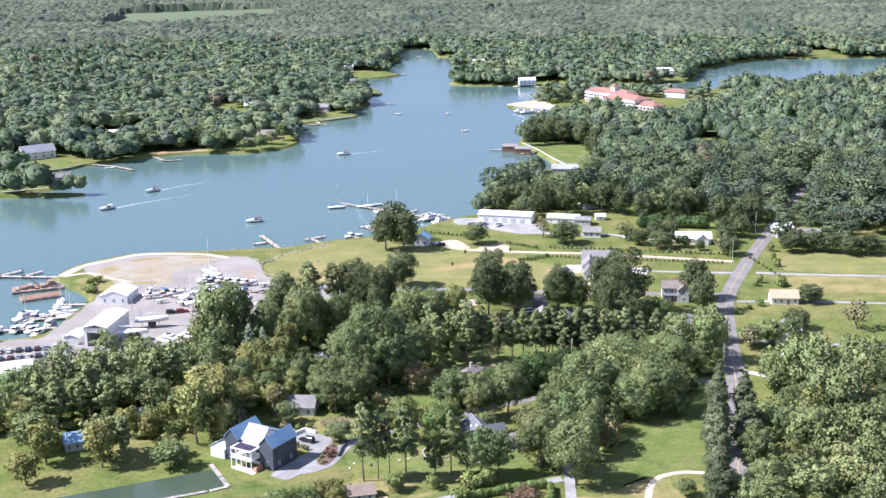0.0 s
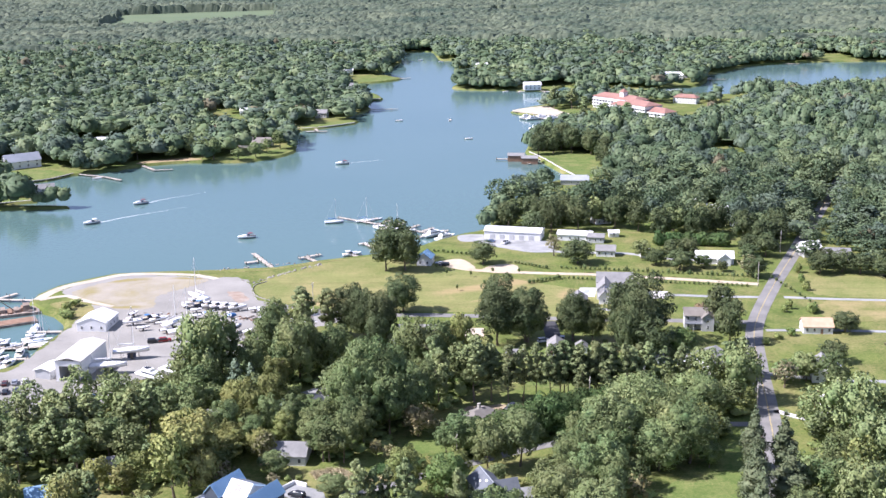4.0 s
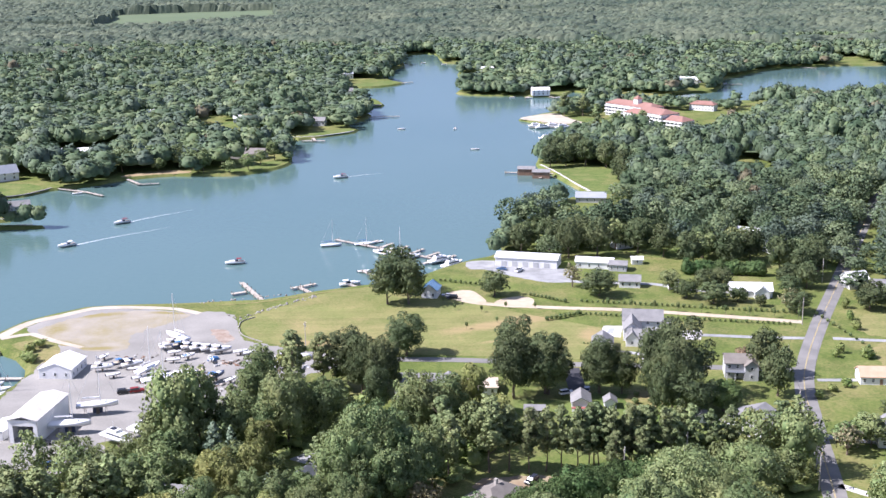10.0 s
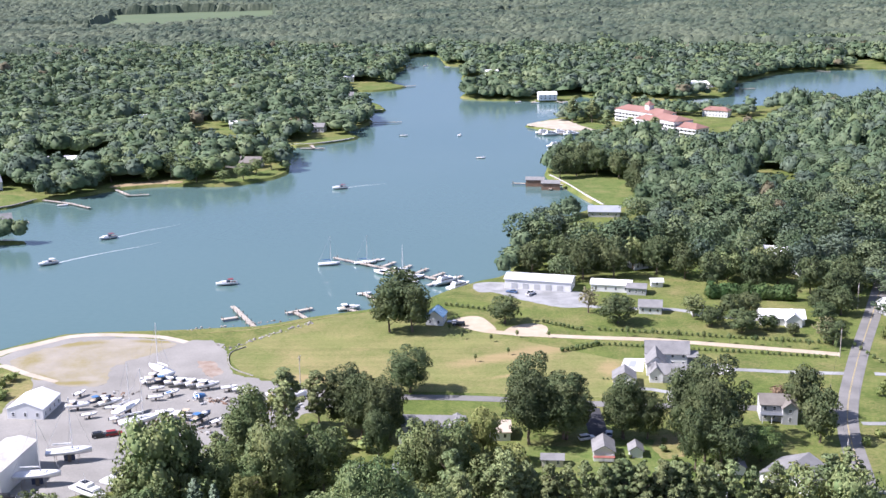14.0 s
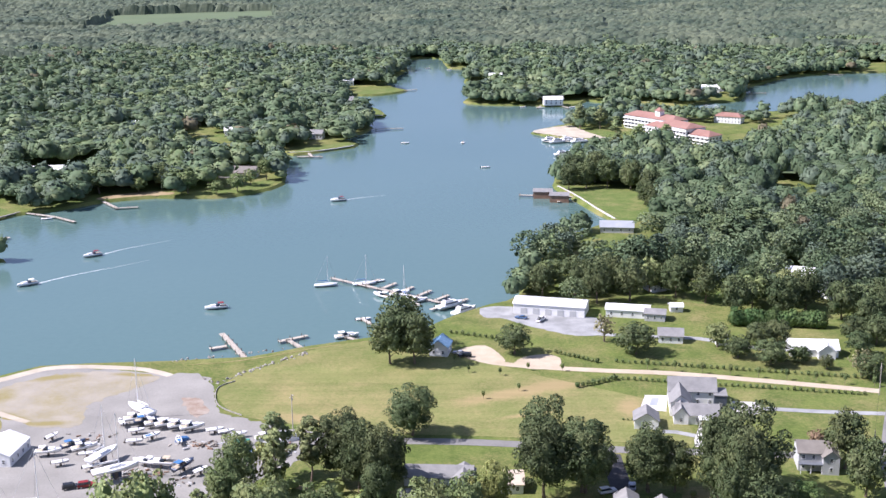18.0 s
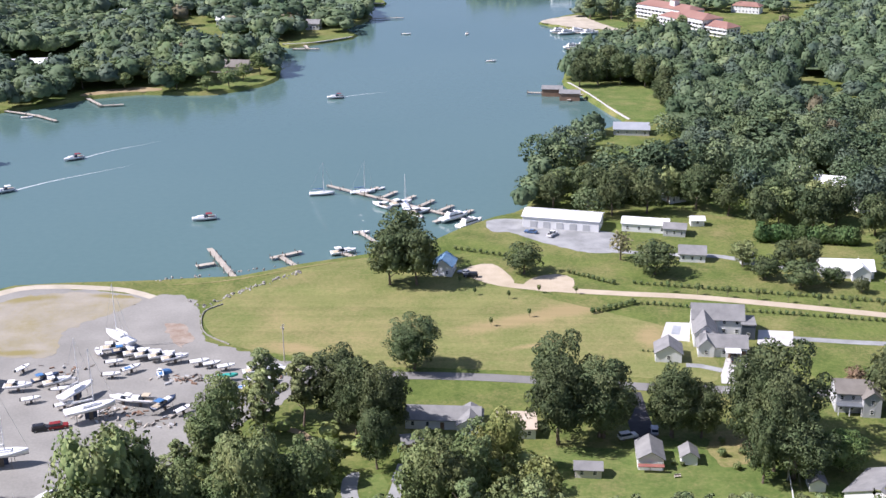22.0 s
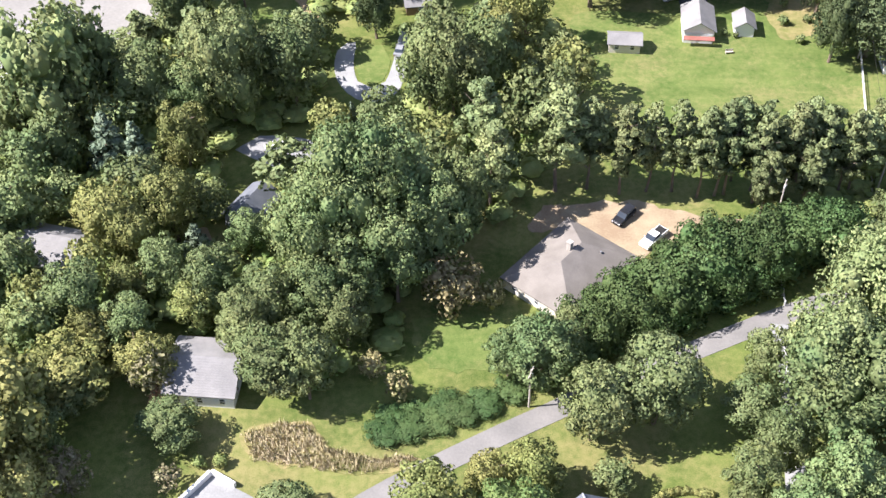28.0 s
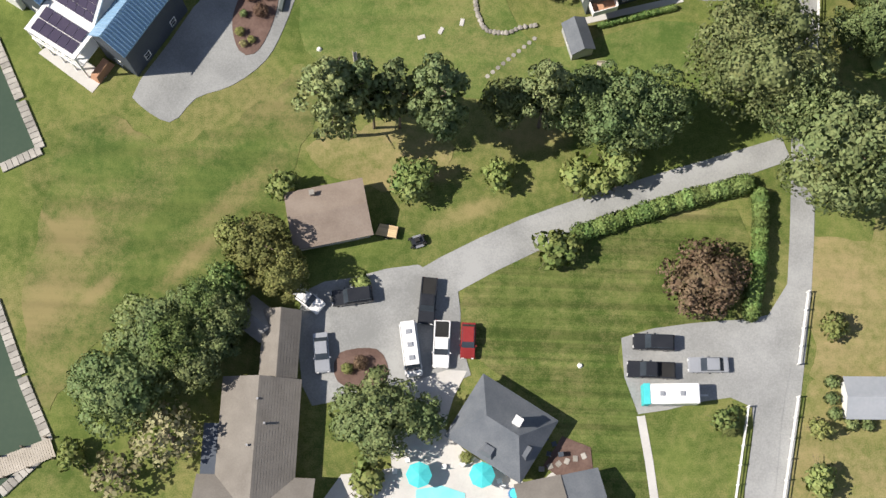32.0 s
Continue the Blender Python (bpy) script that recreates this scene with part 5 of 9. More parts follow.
HOUSE_GAPS += [[(70.7, 641.8), (70.7, 677.8), (84.7, 677.8), (83.3, 641.8)], [(133.9, 656.1), (133.9, 688.1), (149.9, 688.1), (148.3, 656.1)]]
HOUSE_GAPS += [[(60, 712), (60, 745), (92, 745), (92, 716)], [(30, 690), (36, 712), (48, 712), (44, 684)]]
ROAD_GAP = [(128, 520), (160, 590), (183, 648), (206, 715), (240, 800), (252, 800), (218, 715), (195, 645), (172, 588), (146, 520)]
woods("dense mixed green woods on the right bank", [(14, 664), (22, 712), (36, 744), (46, 773), (76, 788), (74, 806), (66, 836), (48, 900), (54, 950), (60, 1010), (50, 1066), (90, 1060), (120, 1065), (190, 1060), (235, 1110), (236, 1178), (300, 1196), (460, 1216), (440, 1150), (360, 900), (285, 700), (240, 585), (215, 640), (150, 622), (112, 640), (90, 650), (60, 640)], 9.6, (13, 20), MID_TREE, 3, HOUSE_GAPS + [ROAD_GAP], 1.06, "woods", [([(10, 640), (20, 740), (60, 800), (105, 800), (120, 640)], 0.6), ([(120, 640), (105, 800), (200, 800), (190, 640)], 0.8)], near_poly, edge=[p for p in near_land if 655 < p.y < 1060 and p.x < 120], flip=EDGE_SIDE[0])
woods("trees round the hotel on its point", [(72, 1132), (84, 1165), (128, 1212), (186, 1176), (240, 1174), (236, 1138), (205, 1150), (165, 1142), (128, 1156), (104, 1128), (92, 1112), (80, 1118)], 9.5, (9, 16), FAR_TREE, 9, (), 1.0, "woods", (), near_poly)
woods("trees and thickets east of the road", [(163, 600), (168, 575), (200, 566), (330, 560), (330, 700), (292, 700), (248, 588), (222, 640), (196, 660)], 9.6, (8, 15), MID_TREE, 8, [[(205, 638), (205, 660), (220, 660), (222, 630)], [(168, 575), (170, 605), (184, 600), (186, 575)]], 1.0, "woods", [([(150, 560), (150, 650), (240, 650), (240, 560)], 0.7)])
FAR_GAPS = [[(-176, 874), (-150, 874), (-128, 896), (-120, 917), (-128, 926), (-132, 952), (-172, 952), (-168, 926), (-154, 905), (-176, 895)], [(-132, 1018), (-113, 1030), (-86, 1052), (-87, 1066), (-106, 1074), (-126, 1096), (-134, 1092), (-124, 1052)], [(-100, 1204), (-76, 1204), (-78, 1232), (-94, 1262), (-106, 1282), (-124, 1284), (-114, 1228)], [(-126, 1352), (-109, 1348), (-89, 1354), (-64, 1388), (-80, 1408), (-124, 1432), (-150, 1442), (-148, 1420), (-126, 1380)], [(-232, 1046), (-205, 1024), (-176, 1006), (-148, 996), (-134, 1030), (-160, 1042), (-182, 1052), (-186, 1104), (-202, 1116), (-220, 1102)], [(-306, 940), (-250, 938), (-252, 968), (-306, 968)], [(-322, 812), (-289, 800), (-268, 812), (-258, 836), (-284, 868), (-322, 880)], [(-330, 722), (-284, 734), (-252, 747), (-272, 762), (-310, 780)], [(-390, 1176), (-338, 1186), (-338, 1220), (-380, 1220)], [(-226, 864), (-202, 873), (-182, 876), (-182, 888), (-200, 892), (-226, 880)]]
FAR_GAPS += [[(-290, 918), (-290, 946), (-252, 948), (-252, 912)], [(-268, 968), (-268, 996), (-246, 996), (-246, 964)], [(-232, 1100), (-228, 1150), (-214, 1150), (-212, 1105)], [(-283, 1100), (-284, 1136), (-266, 1136), (-262, 1096)], [(-278, 970), (-272, 1005), (-256, 1005), (-258, 970)], [(60, 1250), (60, 1290), (84, 1290), (84, 1255)], [(84, 1255), (84, 1282), (104, 1304), (112, 1285), (95, 1262)], [(205, 1300), (212, 1345), (240, 1345), (236, 1270)], [(255, 1340), (262, 1362), (284, 1362), (280, 1335)], [(8, 1415), (10, 1446), (34, 1446), (34, 1412)], [(-10, 1425), (-8, 1445), (8, 1445), (12, 1425)], [(60, 1700), (90, 1690), (140, 1750), (120, 1760)], [(430, 1510), (440, 1605), (475, 1605), (470, 1510)], [(-30, 1585), (-28, 1610), (-8, 1612), (-5, 1588)]]
woods("dense mixed green woods across the river", [(p.x, p.y) for p in far_land], 11.0, (13, 18), FAR_TREE, 4, FAR_GAPS, 1.2, "woods", (), edge=far_land, flip=EDGE_SIDE[1])

def understorey(label, x0, x1, y0, y1, land, gaps, step=6.5):
    """An added leafy sheet below the crowns, which lightens the dark gaps between them."""
    nx, ny = int((x1 - x0) / step), int((y1 - y0) / step)
    keep, verts, faces = {}, [], []
    for j in range(ny + 1):
        for i in range(nx + 1):
            x, y = x0 + i * step + (j % 2) * step * 0.5, y0 + j * step
            if abs(x) < 0.5 * y + 30 and inside(x, y, land) and all(inside(x + a, y + b, land) for a, b in ((9, 0), (-9, 0), (0, 9), (0, -9))) and not any(inside(x, y, g) for g in gaps):
                p = Vector((x, y, 0))
                keep[i, j] = len(verts)
                verts.append((x + 2 * noise.noise(p), y + 2 * noise.noise(p * 1.3), 8.2 + 3.4 * noise.noise(p * 0.21) + 1.8 * noise.noise(p * 0.05)))
    for (i, j), k in keep.items():
        ring = [keep.get(q) for q in ((i + 1, j), (i + 1, j + 1), (i, j + 1))]
        if None not in ring:
            faces.append((k, *ring))
    me = bpy.data.meshes.new("understorey")
    me.from_pydata(verts, [], faces)
    me.polygons.foreach_set("use_smooth", [True] * len(faces))
    tagged(link("understorey", me, LEAF["woods"]), label, "woods", "", "stuff")


# unseen sheets added under the crowns so the gaps look less deep
understorey("added leafy sheet that lightens the gaps in the far woods", -500, 560, 720, 1800, [(p.x, p.y) for p in far_land], FAR_GAPS)
understorey("added leafy sheet that lightens the gaps in the bank woods", 26, 420, 670, 1160, near_poly, HOUSE_GAPS + [ROAD_GAP])

# ---- fuller woods near the houses ----
NEAR_GAPS = [[(-58, 456), (-60, 476), (-42, 478), (-38, 462), (-44, 452)], [(-55, 360), (-37, 360), (-37, 379), (-55, 379)], [(-37, 430), (-18, 430), (-18, 466), (-37, 466)], [(-51, 414), (-33, 414), (-33, 430), (-51, 430)], [(-50, 399), (-38, 399), (-38, 414), (-50, 414)], [(-83, 388), (-69, 388), (-69, 403), (-83, 403)], [(-22, 464), (14, 464), (14, 492), (-22, 492)], [(-72, 360), (-56, 358), (-58, 370), (-70, 372)], [(80, 440), (98, 440), (98, 460), (80, 460)], [(96, 396), (110, 392), (116, 440), (104, 442)]]
NEAR_GAPS += [[(-116, 328), (-104, 328), (-105, 348), (-117, 348)], [(-105, 345), (-93, 345), (-93, 366), (-106, 366)], [(-91, 358), (-79, 358), (-79, 380), (-92, 380)], [(-14, 374), (0, 374), (2, 386), (-14, 386)], [(0, 380), (24, 380), (24, 412), (0, 412)], [(-112, 380), (-102, 382), (-102, 390), (-112, 388)]]
NEAR_WOODS = [[(-98, 362), (-60, 372), (-38, 366), (-16, 378), (-16, 390), (-4, 402), (4, 412), (10, 428), (14, 446), (10, 464), (-22, 466), (-34, 476), (-58, 480), (-66, 472), (-72, 452), (-90, 440), (-98, 420)], [(50, 404), (60, 402), (96, 400), (104, 430), (102, 440), (84, 432), (62, 420), (50, 412)], [(64, 366), (70, 370), (88, 386), (66, 390), (60, 378)], [(47, 326), (56, 342), (52, 352), (46, 345)], [(-150, 350), (-118, 354), (-100, 374), (-84, 388), (-86, 404), (-110, 420), (-140, 396)]]
NEAR_WOODS += [[(-100, 346), (-72, 352), (-62, 358), (-64, 366), (-100, 366)], [(96, 300), (104, 345), (114, 396), (150, 392), (172, 400), (150, 300), (120, 285)], [(84, 262), (92, 300), (110, 290), (112, 258)]]
rng_fill = random.Random(11)
FILL = {}
for poly in NEAR_WOODS:
    xs, ys = [p[0] for p in poly], [p[1] for p in poly]
    for _ in range(900):
        x, y = rng_fill.uniform(min(xs), max(xs)), rng_fill.uniform(min(ys), max(ys))
        r = rng_fill.uniform(2.8, 5.6)
        if not inside(x, y, poly) or any(inside(x, y, g) for g in NEAR_GAPS) or any((x - a) ** 2 + (y - b) ** 2 < (0.72 * (r + c)) ** 2 for a, b, c in STOOD):
            continue
        kind = rng_fill.choices(("broad", "olive", "light", "pine", "brown", "blue"), (10, 4, 4, 3, 0.5, 0.6))[0]
        h0, R0, T = rng_fill.choice(CARDS[kind])
        T = T.reshape(-1, 4, 6)[::4]
        C = T.mean(1, keepdims=True)
        T = (C + (T - C) * (1.7, 1.7, 1.7, 1, 1, 1)).reshape(-1, 6)
        hh, a = r * rng_fill.uniform(2.3, 3.5), rng_fill.uniform(0, 6.28)
        k, cc, ss = r / R0 * 1.08, math.cos(a), math.sin(a)
        FILL.setdefault(kind, []).append(np.stack([(T[:, 0] * cc - T[:, 1] * ss) * k + x, (T[:, 0] * ss + T[:, 1] * cc) * k + y, T[:, 2] / h0 * hh + 2.0, T[:, 3] * cc - T[:, 4] * ss, T[:, 3] * ss + T[:, 4] * cc, T[:, 5]], 1))
        STOOD.append((x, y, r))
for kind, pieces in FILL.items():
    tagged(link("woods", quads("woods", np.concatenate(pieces), LEAF[kind])), "close woodland of " + {"broad": "dark green oaks", "olive": "yellow-green trees", "light": "light green trees", "pine": "loblolly pines", "brown": "browning trees", "blue": "bluish conifers"}[kind] + " near the houses", "woods", "", "stuff")
for k, poly in enumerate(NEAR_WOODS):
    stood, STOOD = STOOD, []
    woods("leafy undergrowth beneath the trees", poly, 4.6, (1.8, 5.0), LOW_TREE, 30 + k, NEAR_GAPS, 1.1, "shrub").name = "undergrowth"
    STOOD = stood


stood, STOOD = STOOD, []
rng_reed = np.random.default_rng(3)
REED = []
for _ in range(5):
    n_ = 16
    foot = np.concatenate([rng_reed.normal(0, 0.45, (n_, 2)), np.zeros((n_, 1))], 1)
    tip = foot + np.concatenate([rng_reed.normal(0, 0.5, (n_, 2)), rng_reed.uniform(1.4, 2.4, (n_, 1))], 1)
    side = np.concatenate([rng_reed.normal(0, 1, (n_, 2)), np.zeros((n_, 1))], 1)
    side *= 0.1 / np.linalg.norm(side, axis=1)[:, None]
    V_ = np.stack([foot - side, foot + side, tip + side * 0.4, tip - side * 0.4], 1).reshape(-1, 3)
    REED.append(np.hstack([V_, np.tile((0.2, -0.2, 1.0), (len(V_), 1))]))
woods("tall tan dry grass and brush by the lane", BRUSH, 0.55, (0.8, 1.6), REED, 77, (), 1.25, "reed").name = "brush"
STOOD = stood

# ---- distant wooded country up to the skyline ----
def far_height(x, y):
    d = math.hypot(x, y - 200)
    rise = 90 * max(0.0, (d - 2700) / 2150) ** 1.35
    return rise


MEADOWS = [MEADOW_EDGE, [(-1240, 3300), (-1120, 3280), (-1080, 3360), (-1220, 3420)], [(40, 2500), (150, 2480), (160, 2530), (60, 2560)], [(620, 2150), (720, 2120), (740, 2165), (640, 2200)], [(900, 2900), (1060, 2880), (1060, 2960), (910, 2980)]]
cols, rows = 440, 270
verts, faces = [], []
for j in range(rows + 1):
    u = j / rows
    d = 1540 * (4930 / 1540) ** u
    for i in range(cols + 1):
        a = radians(-27 + 54 * i / cols) + 0.5 * radians(54 / cols) * (j % 2)
        x, y = math.sin(a) * d - 20, 200 + math.cos(a) * d
        p = Vector((x, y, 0))
        dist, feature = noise.voronoi(p / 13.0)
        h = 11 + 5 * (1 - 1.6 * dist[0] ** 2) + 4 * noise.noise(feature[0] * 3.7) + noise.noise(p / 70) * 5 + noise.noise(p / 240) * 9 + noise.noise(p / 4.0) * 1.2
        if any(inside(x, y, m) for m in MEADOWS):
            h = -3
        if j < 4:
            h -= 4 * (4 - j)
        verts.append((x, y, 2 + max(h, -3) + far_height(x, y)))
for j in range(rows):
    for i in range(cols):
        k = j * (cols + 1) + i
        faces.append((k, k + 1, k + cols + 2, k + cols + 1))
me = bpy.data.meshes.new("distant_woods")
me.from_pydata(verts, [], faces)
tagged(link("distant_woods", me, LEAF["canopy"]), "wooded country reaching to the skyline", "woods", "", "stuff")


# ---- buildings ----
def moved(bm, m):
    bmesh.ops.transform(bm, matrix=m, verts=bm.verts[:])
    return bm


def prism(bm, poly, y0, y1):
    """A solid from an outline in x and z, drawn out along y."""
    a = [bm.verts.new((x, y0, z)) for x, z in poly]
    b = [bm.verts.new((x, y1, z)) for x, z in poly]
    bm.faces.new(a)
    bm.faces.new(b[::-1])
    for i in range(len(poly)):
        j = (i + 1) % len(poly)
        bm.faces.new((a[j], a[i], b[i], b[j]))
    bmesh.ops.recalc_face_normals(bm, faces=bm.faces[:])


WINDOW = {}


def window_meshes(w, h):
    key = (round(w, 1), round(h, 1))
    if key not in WINDOW:
        bm = bmesh.new()
        t = 0.1
        for x0, x1, z0, z1 in ((-w / 2, w / 2, 0, t), (-w / 2, w / 2, h - t, h), (-w / 2, -w / 2 + t, t, h - t), (w / 2 - t, w / 2, t, h - t), (-w / 2 + t, w / 2 - t, h / 2 - 0.03, h / 2 + 0.03)):
            box(bm, x0, x1, -0.07, 0.03, z0, z1)
        fr = bpy.data.meshes.new("window")
        bm.to_mesh(fr)
        bm.free()
        fr.materials.append(TRIM)
        bm = boxed(-w / 2 + t, w / 2 - t, -0.025, 0.02, t, h - t)
        pn = bpy.data.meshes.new("pane")
        bm.to_mesh(pn)
        bm.free()
        pn.materials.append(GLASS)
        WINDOW[key] = (fr, pn)
    return WINDOW[key]


def add_window(root, m, w=1.1, h=1.4):
    fr, pn = window_meshes(w, h)
    f = link("window", fr, None, root)
    f.matrix_basis = m
    link("pane", pn, None, f)
    return f


def block(root, x, y, turn, L, W, wall_h, roof_h, wall, roof, hip=0.0, wins=(3, 1), storeys=1, over=0.45, z=0.0, seam=0.0, door=False, win=(1.0, 1.35), courses=0.0):
    """One gabled or hipped body of a building: walls, roof, windows, door. Its ridge runs along its length L."""
    m = pose(x, y, z, 0, 0, turn)
    bm = bmesh.new()
    if hip or roof_h == 0:
        box(bm, -L / 2, L / 2, -W / 2, W / 2, -0.3, wall_h)
    else:
        prism(bm, [(-W / 2, -0.3), (W / 2, -0.3), (W / 2, wall_h), (0, wall_h + roof_h), (-W / 2, wall_h)], -L / 2, L / 2)
        moved(bm, pose(0, 0, 0, 0, 0, 90))
    part("wall", moved(bm, m), wall, root)
    bm, extra = bmesh.new(), None
    k = roof_h / (W / 2) if W else 0
    zl, t = wall_h - over * k + 0.02, 0.18
    if roof_h == 0:
        box(bm, -L / 2 - over, L / 2 + over, -W / 2 - over, W / 2 + over, wall_h + 0.01, wall_h + 0.3)
    elif hip:
        X, Y, R = L / 2 + over, W / 2 + over, max(0.05, L / 2 - hip)
        zt = wall_h + roof_h
        lo = [bm.verts.new(p) for p in ((-X, -Y, zl), (X, -Y, zl), (X, Y, zl), (-X, Y, zl))]
        mid = [bm.verts.new((v.co.x, v.co.y, zl + t)) for v in lo]
        r0, r1 = bm.verts.new((-R, 0, zt + t)), bm.verts.new((R, 0, zt + t))
        bm.faces.new(lo[::-1])
        for i in range(4):
            bm.faces.new((lo[i], lo[(i + 1) % 4], mid[(i + 1) % 4], mid[i]))
        bm.faces.new((mid[0], mid[1], r1, r0))
        bm.faces.new((mid[2], mid[3], r0, r1))
        bm.faces.new((mid[1], mid[2], r1))
        bm.faces.new((mid[3], mid[0], r0))
    else:
        Y, zt = W / 2 + over, wall_h + roof_h + 0.02
        prism(bm, [(-Y, zl), (0, zt), (Y, zl), (Y, zl + t), (0, zt + t), (-Y, zl + t)], -L / 2 - over, L / 2 + over)
        if seam:
            ribs = bmesh.new()
            q = -L / 2 - over
            while q < L / 2 + over:
                for s in (-1, 1):
                    prism(ribs, [(0, zt + t), (0, zt + t + 0.09), (s * Y, zl + t + 0.09), (s * Y, zl + t)], q, q + 0.07)
                q += seam
            extra = ("seam", ribs)
        if courses:
            rows_ = bmesh.new()
            extra = ("course", rows_)
            n = int(math.hypot(Y, zt - zl) / courses)
            for s in (-1, 1):
                for i in range(n):
                    u0, u1 = i / n, (i + 0.8) / n
                    prism(rows_, [(s * Y * (1 - u0), zl + (zt - zl) * u0 + t), (s * Y * (1 - u0), zl + (zt - zl) * u0 + t + 0.018), (s * Y * (1 - u1), zl + (zt - zl) * u1 + t + 0.005), (s * Y * (1 - u1), zl + (zt - zl) * u1 + t)], -L / 2 - over, L / 2 + over)
        moved(bm, pose(0, 0, 0, 0, 0, 90))
    top = part("roof", moved(bm, m), roof, root)
    if extra:
        tagged(part(extra[0], moved(moved(extra[1], pose(0, 0, 0, 0, 0, 90)), m), roof, top), "", "", "", "stuff")
    w, h = win
    for st in range(storeys):
        zz = 0.9 + st * 2.8
        for side in (-1, 1):
            for i in range(wins[0]):
                u = (i + 0.5) / wins[0] * L - L / 2
                if door and side < 0 and st == 0 and i == wins[0] // 2:
                    d = part("door", boxed(-0.5, 0.5, -0.06, 0.03, 0, 2.05), door, root)
                    d.matrix_basis = m @ pose(u, side * W / 2, 0, 0, 0, 0)
                    continue
                add_window(root, m @ pose(u, side * (W / 2 + 0.005), zz, 0, 0, 0 if side < 0 else 180), w, h)
            for i in range(wins[1]):
                u = (i + 0.5) / wins[1] * W - W / 2
                add_window(root, m @ pose(side * (L / 2 + 0.005), u, zz, 0, 0, 90 if side > 0 else -90), w, h)
    return m


def chimney(root, x, y, z0, z1, s=0.7, mat=None):
    bm = bmesh.new()
    box(bm, x - s / 2, x + s / 2, y - s / 2, y + s / 2, z0, z1)
    box(bm, x - s / 2 - 0.08, x + s / 2 + 0.08, y - s / 2 - 0.08, y + s / 2 + 0.08, z1, z1 + 0.15)
    part("chimney", bm, mat or STONE, root)


def simple_house(label, x, y, turn, L, W, wall_h, roof_h, wall, roof, wings=(), name="house", category="house", **more):
    root = thing(name, x, y, 2.0, turn, label, category)
    block(root, 0, 0, 0, L, W, wall_h, roof_h, wall, roof, **more)
    for a in wings:
        block(root, *a[:9], **(a[9] if len(a) > 9 else {}))
    return root


# the modern house with blue metal roofs
modern = thing("house", -52.4, 332.8, 2.0, -30.4, "modern dark house with blue metal roofs and solar panels", "house")
for sx, wl in ((6.6, NAVYWALL), (-6.6, NAVYWALL)):
    block(modern, sx, 0, 90, 11.0, 5.0, 7.3, 2.7, wl, BLUEMETAL, wins=(2, 1), storeys=1, over=0.3, seam=0.5, win=(1.0, 1.5))
block(modern, 0, 0.8, 90, 9.6, 8.2, 6.6, 0, TRIM, TRIM, wins=(0, 2), storeys=2, over=0.05, win=(1.8, 2.0))
bm = bmesh.new()
prism(bm, [(-4.4, 6.75), (-4.4, 7.05), (-0.4, 10.7), (4.8, 8.1), (4.8, 7.8), (-0.4, 10.3)], -3.7, 3.7)
part("roof", moved(bm, pose(0, 0, 0, 0, 0, 90) @ Matrix.Scale(1, 4)), TRIM, modern, "white pitched roof frame")
bm = bmesh.new()
prism(bm, [(-0.2, 10.6), (-0.2, 10.68), (4.95, 8.12), (4.95, 8.04)], -3.5, 3.5)
ribbed = part("roof", moved(bm, pose(0, 0, 0, 0, 0, 90)), GREYMETAL, modern, "grey ribbed metal roof")
bm, q = bmesh.new(), -3.5
while q < 3.5:
    prism(bm, [(-0.2, 10.68), (-0.2, 10.78), (4.95, 8.22), (4.95, 8.12)], q, q + 0.14)
    q += 0.47
tagged(part("seam", moved(bm, pose(0, 0, 0, 0, 0, 90)), GREYMETAL, ribbed), "", "", "", "stuff")
rs = math.degrees(math.atan2(3.65, 4.0))
for i in range(5):
    for j in range(4):
        p = part("solar_panel", boxed(-0.625, 0.625, -0.595, 0.595, 0.03, 0.09), SOLAR, modern)
        p.matrix_basis = pose(-2.62 + i * 1.31, -3.78 + j * 0.93, 7.66 + j * 0.85, rs, 0, 0)
bm = bmesh.new()
for zf in (3.0, 5.9):
    box(bm, -4.0, 3.8, -9.2, -4.05, zf, zf + 0.28)
part("porch", bm, TRIM, modern, "white two-level porch")
for i in range(5):
    part("post", boxed(-3.95 + i * 1.9, -3.75 + i * 1.9, -9.1, -8.9, -0.3, 6.0), TRIM, modern)
bm = bmesh.new()
for i in range(26):
    box(bm, -3.9 + i * 0.3, -3.86 + i * 0.3, -9.1, -9.06, 3.28, 4.2)
box(bm, -3.95, 3.75, -9.13, -9.03, 4.2, 4.3)
part("railing", bm, TRIM, modern)
for i in range(5):
    for j in range(2):
        p = part("solar_panel", boxed(-0.62, 0.62, -0.81, 0.81, 0.03, 0.09), SOLAR, modern)
        p.matrix_basis = pose(-2.7 + i * 1.31, -7.9 + j * 1.76, 6.2 + j * 0.1, 3, 0, 0)
part("stairs", boxed(4.1, 5.6, -9.0, -5.8, 0, 1.4, taper=0.3), DECKWOOD, modern, "outside wooden stairs")
part("terrace", boxed(-14.5, -9.1, -6.2, 3.2, -0.2, 2.9), TRIM, modern, "white raised terrace")
for dims in ((-14.7, -14.45, -6.3, 3.3, 2.6, 3.5), (-14.45, -9.1, 3.1, 3.3, 2.6, 3.5)):
    part("parapet", boxed(*dims, bevel=0.03), GREYWALL, modern, "grey-blue terrace parapet")
part("bridge", boxed(-0.7, 1.7, 5.6, 11.6, 0.2, 1.7), TRIM, modern, "white raised walkway")
part("parapet", boxed(-0.85, -0.7, 5.6, 11.6, 0.1, 2.7), NAVYWALL, modern, "dark walkway parapet")
part("parapet", boxed(1.7, 1.95, 7.4, 11.6, 0.1, 2.4), TRIM, modern, "white walkway parapet")
